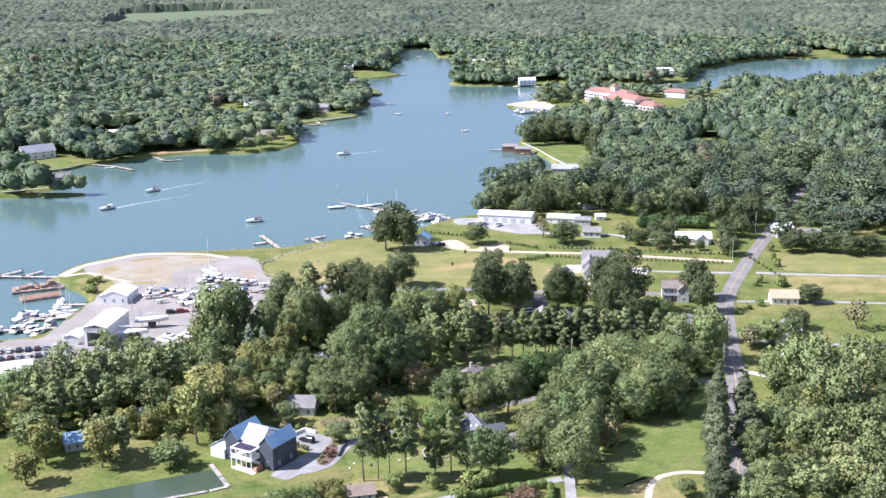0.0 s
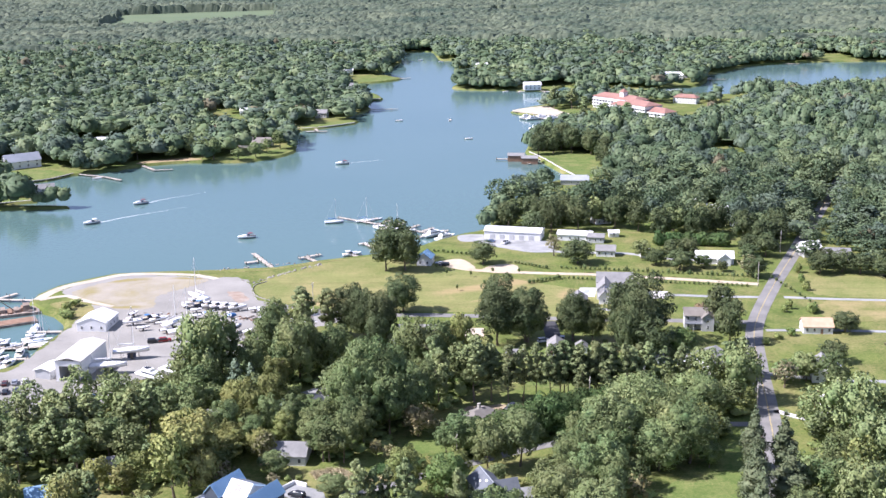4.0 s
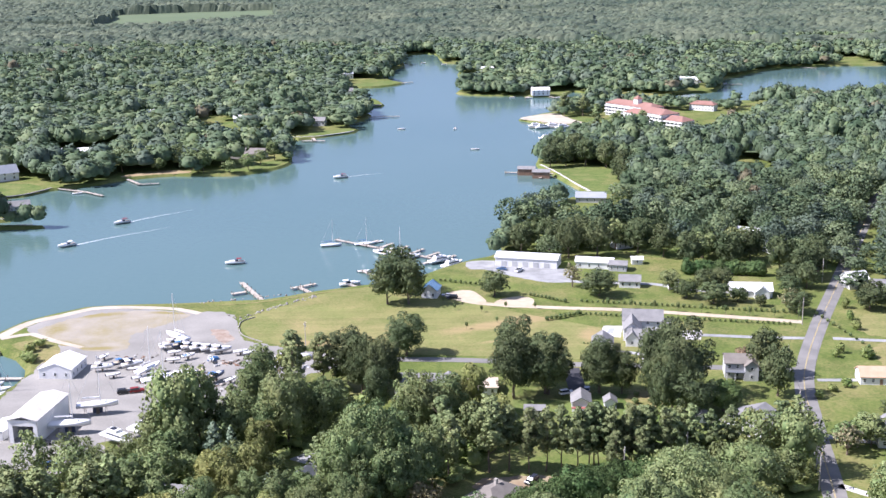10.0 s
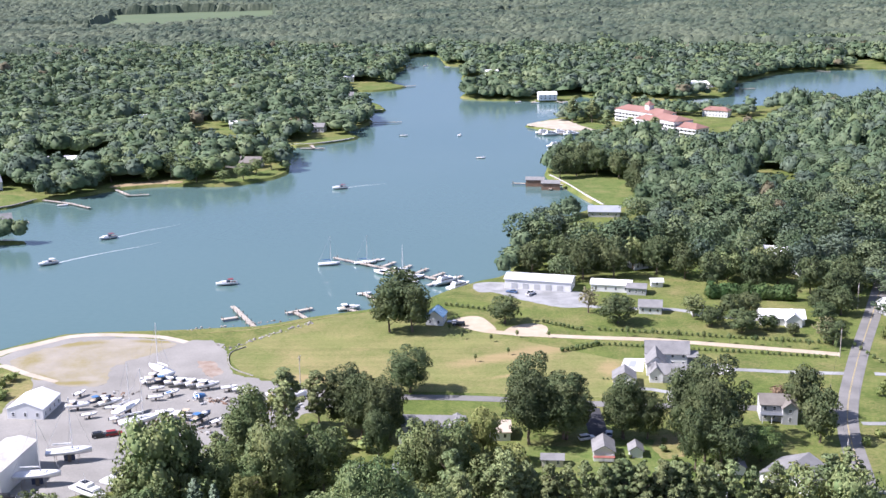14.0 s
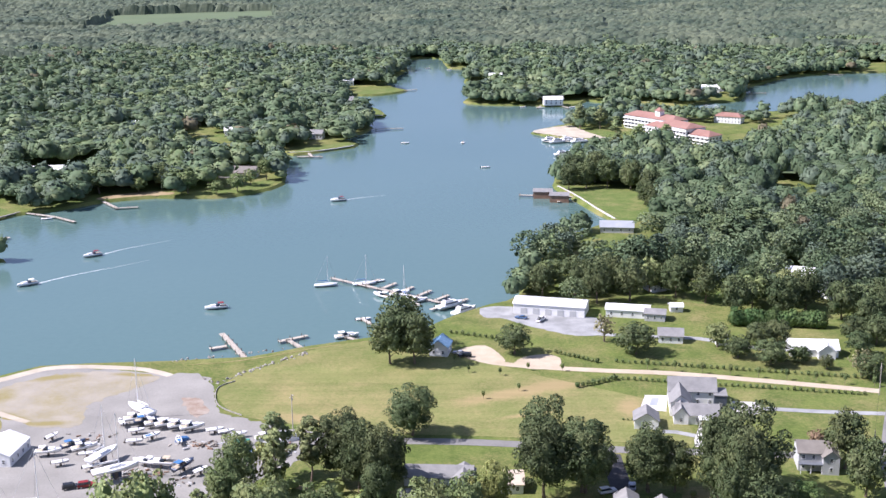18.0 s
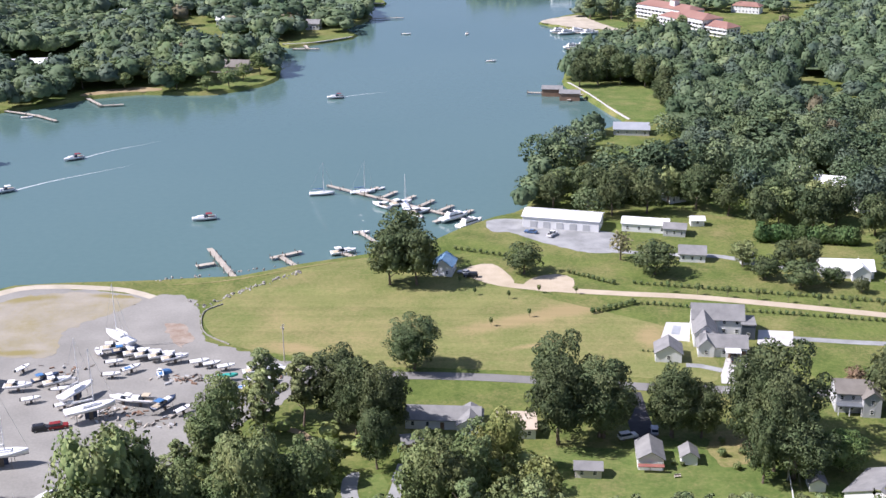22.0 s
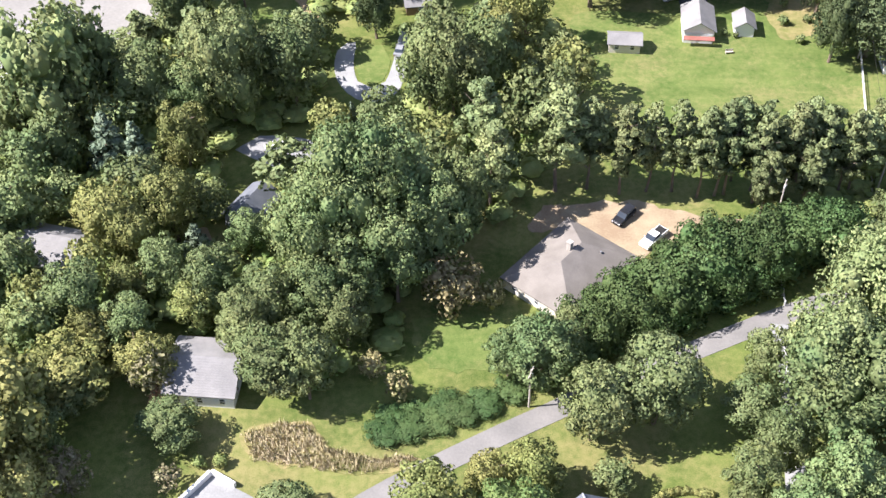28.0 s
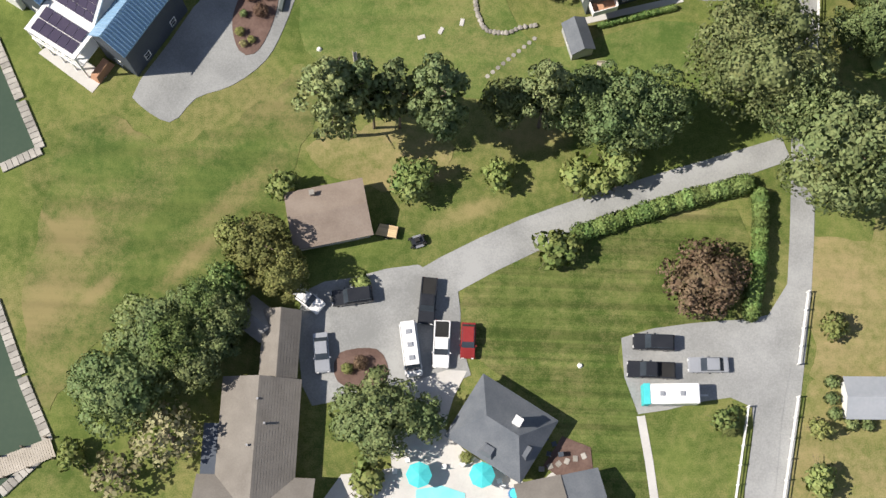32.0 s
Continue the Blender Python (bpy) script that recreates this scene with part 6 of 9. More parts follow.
for k in range(5):
    part("step", boxed(-0.5, 1.5, 11.6 + k * 0.34, 11.94 + k * 0.34, 0.1, 1.5 - k * 0.3), GREYWALL, modern)
patch("terrace_paving", [(-60.6, 326.2), (-53, 321), (-51.4, 323.4), (-58.6, 328.4)], CONCRETE, "grey paving in front of the porch", 0.08, curve=False, category="paving")

# the grey-green house with a slate roof
grey = thing("house", 12.0, 340.6, 2.0, -71, "dark green-grey house with slate shingle roof and balcony", "house")
block(grey, 0, 0, 0, 10.5, 7.2, 5.6, 2.7, DARKWALL, DARKSHINGLE, wins=(3, 2), storeys=2, courses=0.4)
block(grey, 2.8, 4.2, 90, 6.4, 4.8, 5.2, 2.3, DARKWALL, DARKSHINGLE, wins=(2, 2), storeys=2, courses=0.4)
part("balcony", boxed(4.6, 6.8, -3.4, -0.2, 2.5, 2.8), DECKWOOD, grey, "reddish wooden balcony floor")
bm = bmesh.new()
for a, b, c, d in ((4.6, 6.8, -3.5, -3.4), (6.8, 6.9, -3.5, -0.2), (4.6, 6.8, -0.2, -0.1)):
    box(bm, a, b, c, d, 2.6, 3.8)
part("railing", bm, TRIM, grey)
slope = math.degrees(math.atan2(2.7, 3.6))
for sx, sy in ((0.4, -2.0), (2.6, -0.9), (-2.4, -2.6)):
    light_ = part("skylight", boxed(-0.45, 0.45, -0.3, 0.3, 0.02, 0.12, bevel=0.02), TRIM, grey, "pale roof light")
    light_.matrix_basis = pose(sx, sy, 8.5 + sy * 0.75, slope, 0, 0)
part("lean_to", boxed(-4.4, -0.4, 3.6, 5.5, -0.3, 3.6), DARKWALL, grey, "low dark side wing")
lean_roof = part("roof", boxed(-4.7, -0.1, -1.1, 1.2, 0, 0.16), DARKSHINGLE, grey)
lean_roof.matrix_basis = pose(0, 4.7, 3.85, -18, 0, 0)
for wx in (-3.6, -1.2):
    add_window(grey, pose(wx, 5.51, 1.2, 0, 0, 180), 0.8, 1.2)
part("ridge", boxed(-5.7, 5.7, -0.12, 0.12, 8.48, 8.56), GREYMETAL, grey, "pale ridge strip")
simple_house("small grey garden shed with slate roof", 9.2, 330.4, -72, 4.2, 2.8, 2.2, 1.0, GREYWALL, DARKSHINGLE, name="shed", category="shed", wins=(1, 0), over=0.2)
for k in range(10):
    step_ = part("stepping_stone", tubes(((0, 0, -0.05), (0, 0, 0.07), 0.3), sides=7), STONE)
    step_.matrix_basis = pose(3.7 - k * 0.66, 330.8 - k * 0.61, 2.03, 0, 0, k * 53)
    tagged(step_, "small pale stepping stone in the lawn", "stepping stone", "stepping stones")
for cx_, cy_, ca, cl in ((-17.65, 340.85, 110, 2.0), (-16.95, 342.35, 28, 2.3)):
    wall_ = part("garden_wall", boxed(-cl / 2, cl / 2, -0.2, 0.2, -0.1, 0.55, bevel=0.05), STONE)
    wall_.matrix_basis = pose(cx_, cy_, 2.0, 0, 0, ca)
    tagged(wall_, "low pale stone wall at the lawn's corner", "wall", "low stone walls")
ribbon("garden_path", [(10.4, 333.6), (16, 335.2), (23, 337.2)], 0.9, CONCRETE, "pale stone path along the house", 0.08, "path")

# hip-roofed bungalow and the houses in the woods
hip = simple_house("tan hip-roofed bungalow among trees", 10.6, 393.3, 51, 17.6, 13.8, 2.6, 3.4, TANWALL, TANSHINGLE, hip=6.0, wins=(5, 3), door=BROWNWOOD)
chimney(hip, 0.6, 0.8, 4.6, 7.4, 0.8)
for vx, vy in ((4.2, -3.0), (-3.5, -1.8)):
    part("vent", boxed(vx - 0.15, vx + 0.15, vy - 0.15, vy + 0.15, 3.6, 5.0), CHROME, hip)
simple_house("white building with a grey shingle roof", -45.6, 370.4, -3, 10.4, 10.6, 3.0, 2.2, WHITE, SHINGLE, wins=(3, 2), courses=0.4)
part("deck", boxed(-10, -6, -5, 0, 0.2, 0.4), DECKWOOD, thing("deck", -44.0, 370.0, 2.0, 0, "small wooden deck beside the white building", "deck"))
simple_house("dark-roofed house hidden among trees", -76.0, 395.4, -12, 10, 8.5, 3, 2.6, GREYWALL, SHINGLE, wins=(3, 2), courses=0.4)
simple_house("small dark-roofed house among trees", -44.0, 406.6, 62, 8.4, 5.6, 2.8, 1.9, GREYWALL, DARKSHINGLE, wins=(2, 1))
simple_house("long white house with a grey shingle roof", -11, 483, -3, 19, 7.6, 2.8, 2.0, WHITE, SHINGLE, wings=[(7, -2, 90, 9, 6, 2.8, 1.8, WHITE, SHINGLE)], wins=(5, 2), door=BROWNWOOD)
simple_house("low building with a pale tan roof", 7.6, 479, 0, 9.6, 9, 2.8, 0.9, WHITE, material("pale tan roofing", (0.5, 0.42, 0.33), (0.6, 0.52, 0.42), rough=0.9, scale=0.3, fine=4), wins=(3, 2))
simple_house("small dark hut in the trees", -18, 470, 10, 6, 4, 2.4, 1.4, BROWNWOOD, SHINGLE, wins=(1, 1))
simple_house("low white garden shed", 24, 457.4, -3, 6.2, 3.8, 2.4, 1.0, TANWALL, SHINGLE, name="shed", category="shed", wins=(2, 0))
garage = simple_house("white garage with a red porch roof", 39.3, 463.5, 87, 8.4, 6.0, 3.2, 1.8, WHITE, SHINGLE, name="garage", category="garage", wins=(2, 0))
part("porch_roof", moved(boxed(-5.3, -4.2, -3.1, 3.1, 2.5, 2.7), pose(0, 0, 0.3, 0, -12, 0)), REDTIN, garage, "rusty red porch roof")
for gy in (-1.5, 1.5):
    part("garage_door", boxed(-4.28, -4.2, gy - 1.2, gy + 1.2, 0, 2.2), TRIM, garage)
simple_house("small white shed with grey roof", 48.8, 464, 87, 4.6, 3.8, 2.4, 1.3, WHITE, SHINGLE, name="shed", category="shed", wins=(1, 0))
simple_house("small white shed on the lawn", 76.2, 452, 87, 4.4, 3.6, 2.4, 1.0, WHITE, SHINGLE, name="shed", category="shed", wins=(1, 0))
simple_house("white wide-gabled house with a pale grey roof", 91, 445, 50, 13, 16, 3.0, 3.6, WHITE, SHINGLE, wins=(3, 4), courses=0.4)
two = simple_house("grey two-storey house with porch", 97, 493, -6, 11, 8.5, 5.6, 2.0, GREYWALL, TANSHINGLE, wings=[(3.2, -3.5, 90, 6, 4.5, 5.4, 1.8, GREYWALL, TANSHINGLE, dict(wins=(1, 1), storeys=2))], wins=(4, 2), storeys=2)
part("porch_roof", boxed(-5.5, 1.0, -6.4, -4.3, 2.7, 2.95), DARKSHINGLE, two)
for px in (-5.2, -2.4, 0.6):
    part("post", boxed(px, px + 0.18, -6.3, -6.12, -0.3, 2.7), TRIM, two)
simple_house("white bungalow with a faded terracotta roof", 141, 486, -4, 11, 8, 2.9, 2.3, WHITE, ORANGESHINGLE, wins=(4, 2), door=BROWNWOOD)

simple_house("white cottage beside the road", 122.4, 397.6, 12, 9, 6.5, 2.8, 2.0, WHITE, METALWHITE, wins=(3, 1), name="cottage", category="cottage")
simple_house("tall white house behind garden trees", 128.5, 434, 80, 9, 7, 5.2, 2.6, WHITE, SHINGLE, wins=(3, 2), storeys=2)
ribbon("cottage_drive", [(105.5, 405), (111, 400), (117.4, 395.4)], 2.8, CONCRETE, "pale concrete drive to the cottage", 0.06, "drive")

# the new white farmhouse
farm = thing("house", 65.5, 534, 2.0, -6, "new white farmhouse with grey shingle roofs", "house")
block(farm, 3.6, 9, 0, 15, 8.4, 5.2, 3.2, WHITE, SHINGLE, wins=(4, 2), storeys=2, courses=0.45)
block(farm, -0.6, 1.0, 90, 11, 6.5, 4.4, 2.8, WHITE, SHINGLE, wins=(2, 2), storeys=1, courses=0.45)
block(farm, 4.2, -7.2, 0, 13, 7, 3.2, 2.4, WHITE, SHINGLE, wins=(3, 1), courses=0.45)
block(farm, -0.8, -8.2, 90, 6, 4.5, 3.2, 2.4, WHITE, SHINGLE, wins=(1, 1), courses=0.45)
block(farm, 12.4, 6.0, 90, 7, 4, 4.6, 0, NAVYWALL, SHINGLE, wins=(1, 1), over=0.2)
part("canopy", boxed(4.4, 8.8, -14.2, -10.8, 2.9, 3.15), TRIM, farm)
for px, py in ((4.6, -14.0), (8.4, -14.0)):
    part("post", boxed(px, px + 0.22, py, py + 0.22, -0.3, 2.9), TRIM, farm)
for gx in (6.6, 9.4):
    part("garage_door", boxed(gx - 1.1, gx + 1.1, -10.8, -10.7, 0, 2.2), BROWNWOOD, farm)
simple_house("white detached garage with grey roof", 52.6, 522.8, 84, 7.2, 7.4, 2.9, 2.4, WHITE, SHINGLE, name="garage", category="garage", wins=(2, 1), courses=0.45)
patch("pool_deck", [(52.4, 535.7), (60.6, 533.6), (63.0, 547.5), (55.8, 548)], CONCRETE, "white pool terrace of the farmhouse", 0.1, curve=False, category="paving")
patch("pool", [(56, 539), (58.4, 538.6), (60, 545), (57.6, 545.4)], GREYMETAL, "covered rectangular pool", 0.16, curve=False, category="pool")
patch("drive_farm", [(64.8, 506), (71.4, 505.2), (72.1, 510.2), (75.5, 522.2), (69.1, 522.1), (65.6, 511.1)], CONCRETE, "white concrete drive of the farmhouse", 0.09, curve=False, category="drive")
patch("terrace_farm", [(80, 531.4), (90.4, 530.4), (92.9, 541.2), (82.8, 542.3)], CONCRETE, "white concrete terrace", 0.09, curve=False, category="paving")
ribbon("drive_curve", [(57, 517.5), (61, 517), (66.5, 514)], 2.6, GRAVEL, "grey curved drive to the garage", 0.08, "drive")
patch("asphalt_drive", [(36, 501), (42, 500.5), (43, 468), (37, 468)], material("dark asphalt", (0.045, 0.045, 0.05), (0.07, 0.07, 0.075), rough=0.9), "dark asphalt drive beside the trees", 0.06, curve=False, category="drive")

# buildings by the water
shed = simple_house("long white metal boat shed", 30.4, 641, -14, 29, 11, 4.2, 1.3, WHITE, METALWHITE, name="boat_shed", category="shed", wins=(0, 0), seam=1.2)
for i in range(5):
    part("shed_door", boxed(-11.5 + i * 5, -9.0 + i * 5, -5.62, -5.5, 0, 2.6), GREYWALL, shed)
simple_house("low building with white and dark roof", 61, 636, -12, 17, 8, 3.2, 1.3, WHITE, METALWHITE, wings=[(11, -3, 0, 8, 7, 3, 1.2, GREYWALL, SHINGLE)], wins=(4, 1), name="workshop", category="workshop")
simple_house("white house with a grey roof by the trees", 73, 604, -8, 9, 7, 3, 2, WHITE, SHINGLE, wins=(3, 1))
simple_house("white cottage with a blue-grey roof", -13.4, 591, 80, 8, 6.8, 3.6, 2.4, WHITE, BLUEMETAL, wins=(2, 2), name="cottage", category="cottage", seam=0.6)
simple_house("wide white house with a pale metal roof", 122, 589, -5, 17, 8, 3, 2.4, WHITE, METALWHITE, wings=[(4, -3, 90, 7, 6, 3, 2.4, WHITE, METALWHITE)], wins=(4, 1))
simple_house("small white shed by the trees", 91, 600, 0, 4, 4, 2.6, 1.4, WHITE, METALWHITE, name="shed", category="shed", wins=(1, 0))
simple_house("small pale shed on the grass", 81, 641, 0, 5, 4, 2.4, 1.0, WHITE, METALWHITE, name="shed", category="shed", wins=(1, 0))
simple_house("white house among the trees", 79, 676, 30, 7, 6, 4.5, 2.2, WHITE, SHINGLE, wins=(2, 1), storeys=1)
for hx, hy, ht, hl, rf in ((150, 660, 20, 10, SHINGLE), (176, 700, -30, 11, BROWNSHINGLE), (130, 700, 10, 9, METALWHITE), (123, 402, -6, 8, METALWHITE), (131, 434, 80, 9, METALWHITE), (178, 587, -10, 12, SHINGLE), (169, 600, 15, 9, METALWHITE), (211, 648, 15, 11, METALWHITE), (205, 760, -25, 11, BROWNSHINGLE)):
    simple_house("white house half hidden by trees", hx, hy, ht, hl, 7.5, 4.2, 2.6, WHITE, rf, wins=(3, 2))
simple_house("house with a pale grey roof on the shore", 73, 780, -6, 17, 11, 3, 2.2, GREYWALL, GREYMETAL, wins=(4, 2))
for bx, by in ((40, 872), (49, 861)):
    b = thing("boathouse", bx, by, 0.0, -6, "dark boathouse on piles in the river", "boathouse")
    block(b, 0, 0, 0, 11, 7, 4.2, 1.3, BROWNWOOD, SHINGLE, wins=(0, 0))
    for px in (-4.8, 0, 4.8):
        for py in (-3, 3):
            part("dock_post", tubes(((px, py, -1.2), (px, py, 0.5), 0.2)), PILE, b)

simple_house("small white house on a lawn among the trees", 77.7, 671.8, 25, 9, 7, 3.6, 2.4, WHITE, SHINGLE, wins=(3, 2))
simple_house("white house with a pale roof among the trees", 141.9, 682.1, -20, 12, 8, 4.2, 2.8, WHITE, METALWHITE, wins=(3, 2))
# the resort: white galleries under red roofs
resort = thing("hotel", 147, 1090, 2.0, -60, "white waterfront hotel with red roofs and galleries", "hotel")
for bx, by, bt, bl, bw, bh in ((-26, 8, 8, 56, 18, 11), (22, -4, 0, 36, 20, 11), (10, -16, 0, 22, 12, 10), (46, -2, 10, 26, 16, 7)):
    block(resort, bx, by, bt, bl, bw, bh, 3.2, WHITE, REDROOF, hip=6, wins=(int(bl / 4), 4), storeys=3 if bh > 8 else 2, win=(2.2, 1.9), over=0.6)
    for f in range(3 if bh > 8 else 2):
        bm = bmesh.new()
        box(bm, -bl / 2, bl / 2, -bw / 2 - 1.6, -bw / 2, 2.6 + f * 2.9, 2.85 + f * 2.9)
        gal = part("gallery", moved(bm, pose(bx, by, 0, 0, 0, bt)), TRIM, resort)
        bm = bmesh.new()
        box(bm, -bl / 2, bl / 2, -bw / 2 - 1.6, -bw / 2 - 1.5, 2.85 + f * 2.9, 3.6 + f * 2.9)
        part("railing", moved(bm, pose(bx, by, 0, 0, 0, bt)), TRIM, gal)
part("tower", boxed(-22, -16, 4, 9, 10, 17), WHITE, resort)
part("tower_roof", boxed(-22.6, -15.4, 3.4, 9.6, 17, 20, taper=3.0), REDROOF, resort)
resort.matrix_basis = pose(147, 1088, 2.0, 0, 0, -60) @ Matrix.Diagonal((0.92, 0.92, 0.94, 1))
patch("hotel_beach", [(46, 1112), (62, 1130), (78, 1138), (84, 1116), (95, 1086), (112, 1056), (126, 1040), (116, 1032), (106, 1042), (93, 1070), (70, 1084), (55, 1098)], SAND, "white sand beach at the hotel", 0.1, step=1.5, rough_edge=1.5)
simple_house("low white hotel wing with a red roof", 206, 1148, -30, 22, 10, 5.4, 2.6, WHITE, REDROOF, hip=4, wins=(8, 2), storeys=2, name="hotel_wing", category="hotel")

# houses on the far shores
FAR_HOUSES = [
    ("wide tan-roofed house on the point", -153, 936, -8, 24, 12, 3.4, 3.2, TANWALL, TANSHINGLE),
    ("small tan-roofed garage by the point", -170, 944, -8, 9, 8, 3, 2.4, TANWALL, TANSHINGLE),
    ("white church-like house with a long roof", -303, 859, 38, 24, 10, 5, 4.5, WHITE, GREYMETAL),
    ("long low white house behind the shore trees", -272, 936, 10, 30, 8, 5.5, 2.6, WHITE, METALWHITE),
    ("white house on the far shore", 22, 1440, 10, 13, 10, 7, 3, WHITE, METALWHITE),
    ("white two-storey house on the cape", 71, 1266, 5, 17, 10, 5.0, 2.4, WHITE, METALWHITE),
    ("white house by the bay", 225, 1336, -10, 20, 10, 5, 3, WHITE, METALWHITE),
    ("white house on the far bank", -134, 1432, 5, 16, 9, 5, 3, WHITE, METALWHITE),
    ("white house behind the lawn", -117, 1276, 5, 12, 8, 4.5, 3, WHITE, SHINGLE),
]
FAR_HOUSES += [
    ("white house in the woods", -275, 1134, 20, 16, 10, 5, 3, WHITE, METALWHITE),
    ("small white house by the cove", -192, 1106, 0, 8, 6, 4, 2.4, WHITE, METALWHITE),
    ("house with a pale roof by the cove", -121, 1086, -10, 10, 8, 4, 2.6, GREYWALL, SHINGLE),
    ("brown-roofed house in the trees", -232, 946, 30, 14, 9, 4, 3, GREYWALL, BROWNSHINGLE),
    ("house with a pale roof in the trees", -330, 1010, 10, 12, 8, 4, 2.6, WHITE, SHINGLE),
    ("white house at the head of the creek", 96, 1760, 0, 24, 10, 5, 3, WHITE, METALWHITE),
    ("white house along the bay", 300, 1510, 20, 16, 9, 5, 3, WHITE, SHINGLE),
    ("white house along the bay", 390, 1536, 8, 18, 9, 5, 3, WHITE, METALWHITE),
]
for label, hx, hy, ht, hl, hw, wh, rh, wl, rf in FAR_HOUSES:
    simple_house(label, hx, hy, ht, hl, hw, wh, rh, wl, rf, wins=(4, 2), storeys=2 if wh > 4.8 else 1, win=(1.4, 1.6))

# the boatyard buildings
hangar = thing("hangar", -134.5, 452, 2.0, 76, "white steel boat hangar with an open front", "hangar")
bm = bmesh.new()
for y0, y1 in ((-7.2, -6.9), (6.9, 7.2)):
    box(bm, -11.5, 11.5, y0, y1, -0.3, 7.2)
box(bm, 11.2, 11.5, -7.2, 7.2, -0.3, 7.2)
box(bm, -11.5, -11.2, -7.2, -5.0, -0.3, 7.2)
box(bm, -11.5, -11.2, 5.0, 7.2, -0.3, 7.2)
box(bm, -11.5, -11.2, -5.0, 5.0, 5.4, 7.2)
part("wall", bm, WHITE, hangar)
bm = bmesh.new()
prism(bm, [(-7.6, 7.1), (0, 8.2), (7.6, 7.1), (7.6, 7.3), (0, 8.4), (-7.6, 7.3)], -11.9, 11.9)
part("roof", moved(bm, pose(0, 0, 0, 0, 0, 90)), PALEROOF, hangar, "weathered pale grey roof")
part("floor", boxed(-11.4, 11.2, -6.9, 6.9, 0.02, 0.1), CONCRETE, hangar)
hangar.matrix_basis = pose(-132.1, 447.4, 2.0, 0, 0, 84) @ Matrix.Diagonal((0.98, 0.66, 1.06, 1))
tent = simple_house("white fabric-roofed yard building", -142, 499.5, 86, 14, 12, 3.4, 2.2, WHITE, METALWHITE, name="yard_building", category="building", wins=(4, 3), over=0.2)
simple_house("blue-white lean-to shed by the hangar", -142.5, 443.5, 75, 9, 6, 3.2, 0.8, GREYWALL, METALWHITE, name="lean_to", category="shed", wins=(0, 0))
simple_house("low building with a white roof", -157, 404, 20, 20, 12, 3.5, 1.2, WHITE, METALWHITE, name="building", category="building", wins=(4, 0))
for hx, hy, rf, hl in ((-111, 342, BLUEMETAL, 7), (-99.5, 360, SHINGLE, 8), (-85.5, 373, TANSHINGLE, 8), (-128, 372, SHINGLE, 9)):
    simple_house("small house by the inlet with a porch", hx, hy, 22, hl, 6.5, 3.0, 2.0, GREYWALL, rf, wins=(3, 1))
patch("swimming_pool", [(-112, 381), (-104, 384), (-103, 387), (-111, 385)], POOLBLUE, "turquoise swimming pool", 0.1, category="pool")

# ---- the house at the end of the drive, its pool house and terrace ----
hut = simple_house("brown-roofed garage hut beside the drive", -21.3, 305.4, 14, 9.0, 6.6, 2.5, 1.3, TANWALL, BROWNSHINGLE, name="garage", category="garage", wins=(3, 1), courses=0.35)
chimney(hut, -1.5, 2.8, 2.4, 3.6, 0.5)
main = thing("house", -27.4, 277.0, 2.0, 90, "long house with weathered brown shingle roof", "house")
block(main, -6.0, 0.4, 0, 26.6, 8.5, 3.0, 2.2, TANWALL, TANSHINGLE, wins=(6, 2), courses=0.35, door=BROWNWOOD)
block(main, 11.0, -1.4, 0, 9.4, 3.7, 2.9, 1.2, TANWALL, TANSHINGLE, wins=(2, 1), courses=0.35)
block(main, -8.6, 0.3, 90, 13.0, 8.8, 3.0, 2.25, TANWALL, TANSHINGLE, wins=(2, 1), courses=0.35)
for cx_, cy_ in ((5.0, 0.4), (2.2, -0.6), (-0.4, 1.2)):
    part("vent", boxed(cx_ - 0.12, cx_ + 0.12, cy_ - 0.12, cy_ + 0.12, 4.0, 5.6), CHROME, main)
part("porch", boxed(-8, 2, 4.4, 6.6, 0.1, 2.6), TRIM, main, "white side porch")
part("porch_roof", boxed(-8.2, 2.2, 4.3, 6.9, 2.6, 2.8), NAVYWALL, main)
simple_house("small shed with a mossy grey roof", -29.2, 292.0, -35, 3.6, 3.2, 2.3, 1.0, BROWNWOOD, SHINGLE, name="shed", category="shed", wins=(1, 0))
poolhouse = thing("pool_house", 0.8, 280.0, 2.0, -30, "pool house with a slate hip roof and white chimney", "pool house")
block(poolhouse, 0, 0, 0, 9.6, 7.8, 2.8, 2.6, TANWALL, DARKSHINGLE, hip=2.6, wins=(3, 2))
chimney(poolhouse, 1.2, 1.3, 3.4, 6.4, 0.9, TRIM)
part("dormer", moved(boxed(-1.0, 1.0, -3.9, -2.2, 2.9, 4.2, taper=0.4), pose(0, 0, 0)), DARKSHINGLE, poolhouse)
part("dormer", boxed(3.2, 4.6, -2.0, 0.2, 2.9, 4.2, taper=0.4), DARKSHINGLE, poolhouse)
outbuilding = thing("outbuilding", 8.4, 271.4, 2.0, 14, "outbuilding with a tan and dark two-toned roof", "outbuilding")
block(outbuilding, -2.5, 0, 0, 5.0, 6.5, 2.6, 1.6, TANWALL, TANSHINGLE, wins=(1, 1), over=0.3)
block(outbuilding, 2.4, 0, 0, 4.2, 6.3, 2.5, 1.5, TANWALL, DARKSHINGLE, wins=(1, 0), over=0.3)
simple_house("low white barn with a pale grey roof by the fence", 45.6, 285.4, 2, 7.6, 4.2, 2.6, 1.0, WHITE, GREYMETAL, name="barn", category="barn", wins=(2, 0))
patch("terrace", [(-13, 283), (-6, 287), (-3.5, 287), (-6, 280), (0, 275.5), (5, 273.5), (9, 277), (8, 268), (-18, 268), (-18, 274), (-12, 275)], CONCRETE, "pale stone terrace by the pool", 0.12, category="terrace")
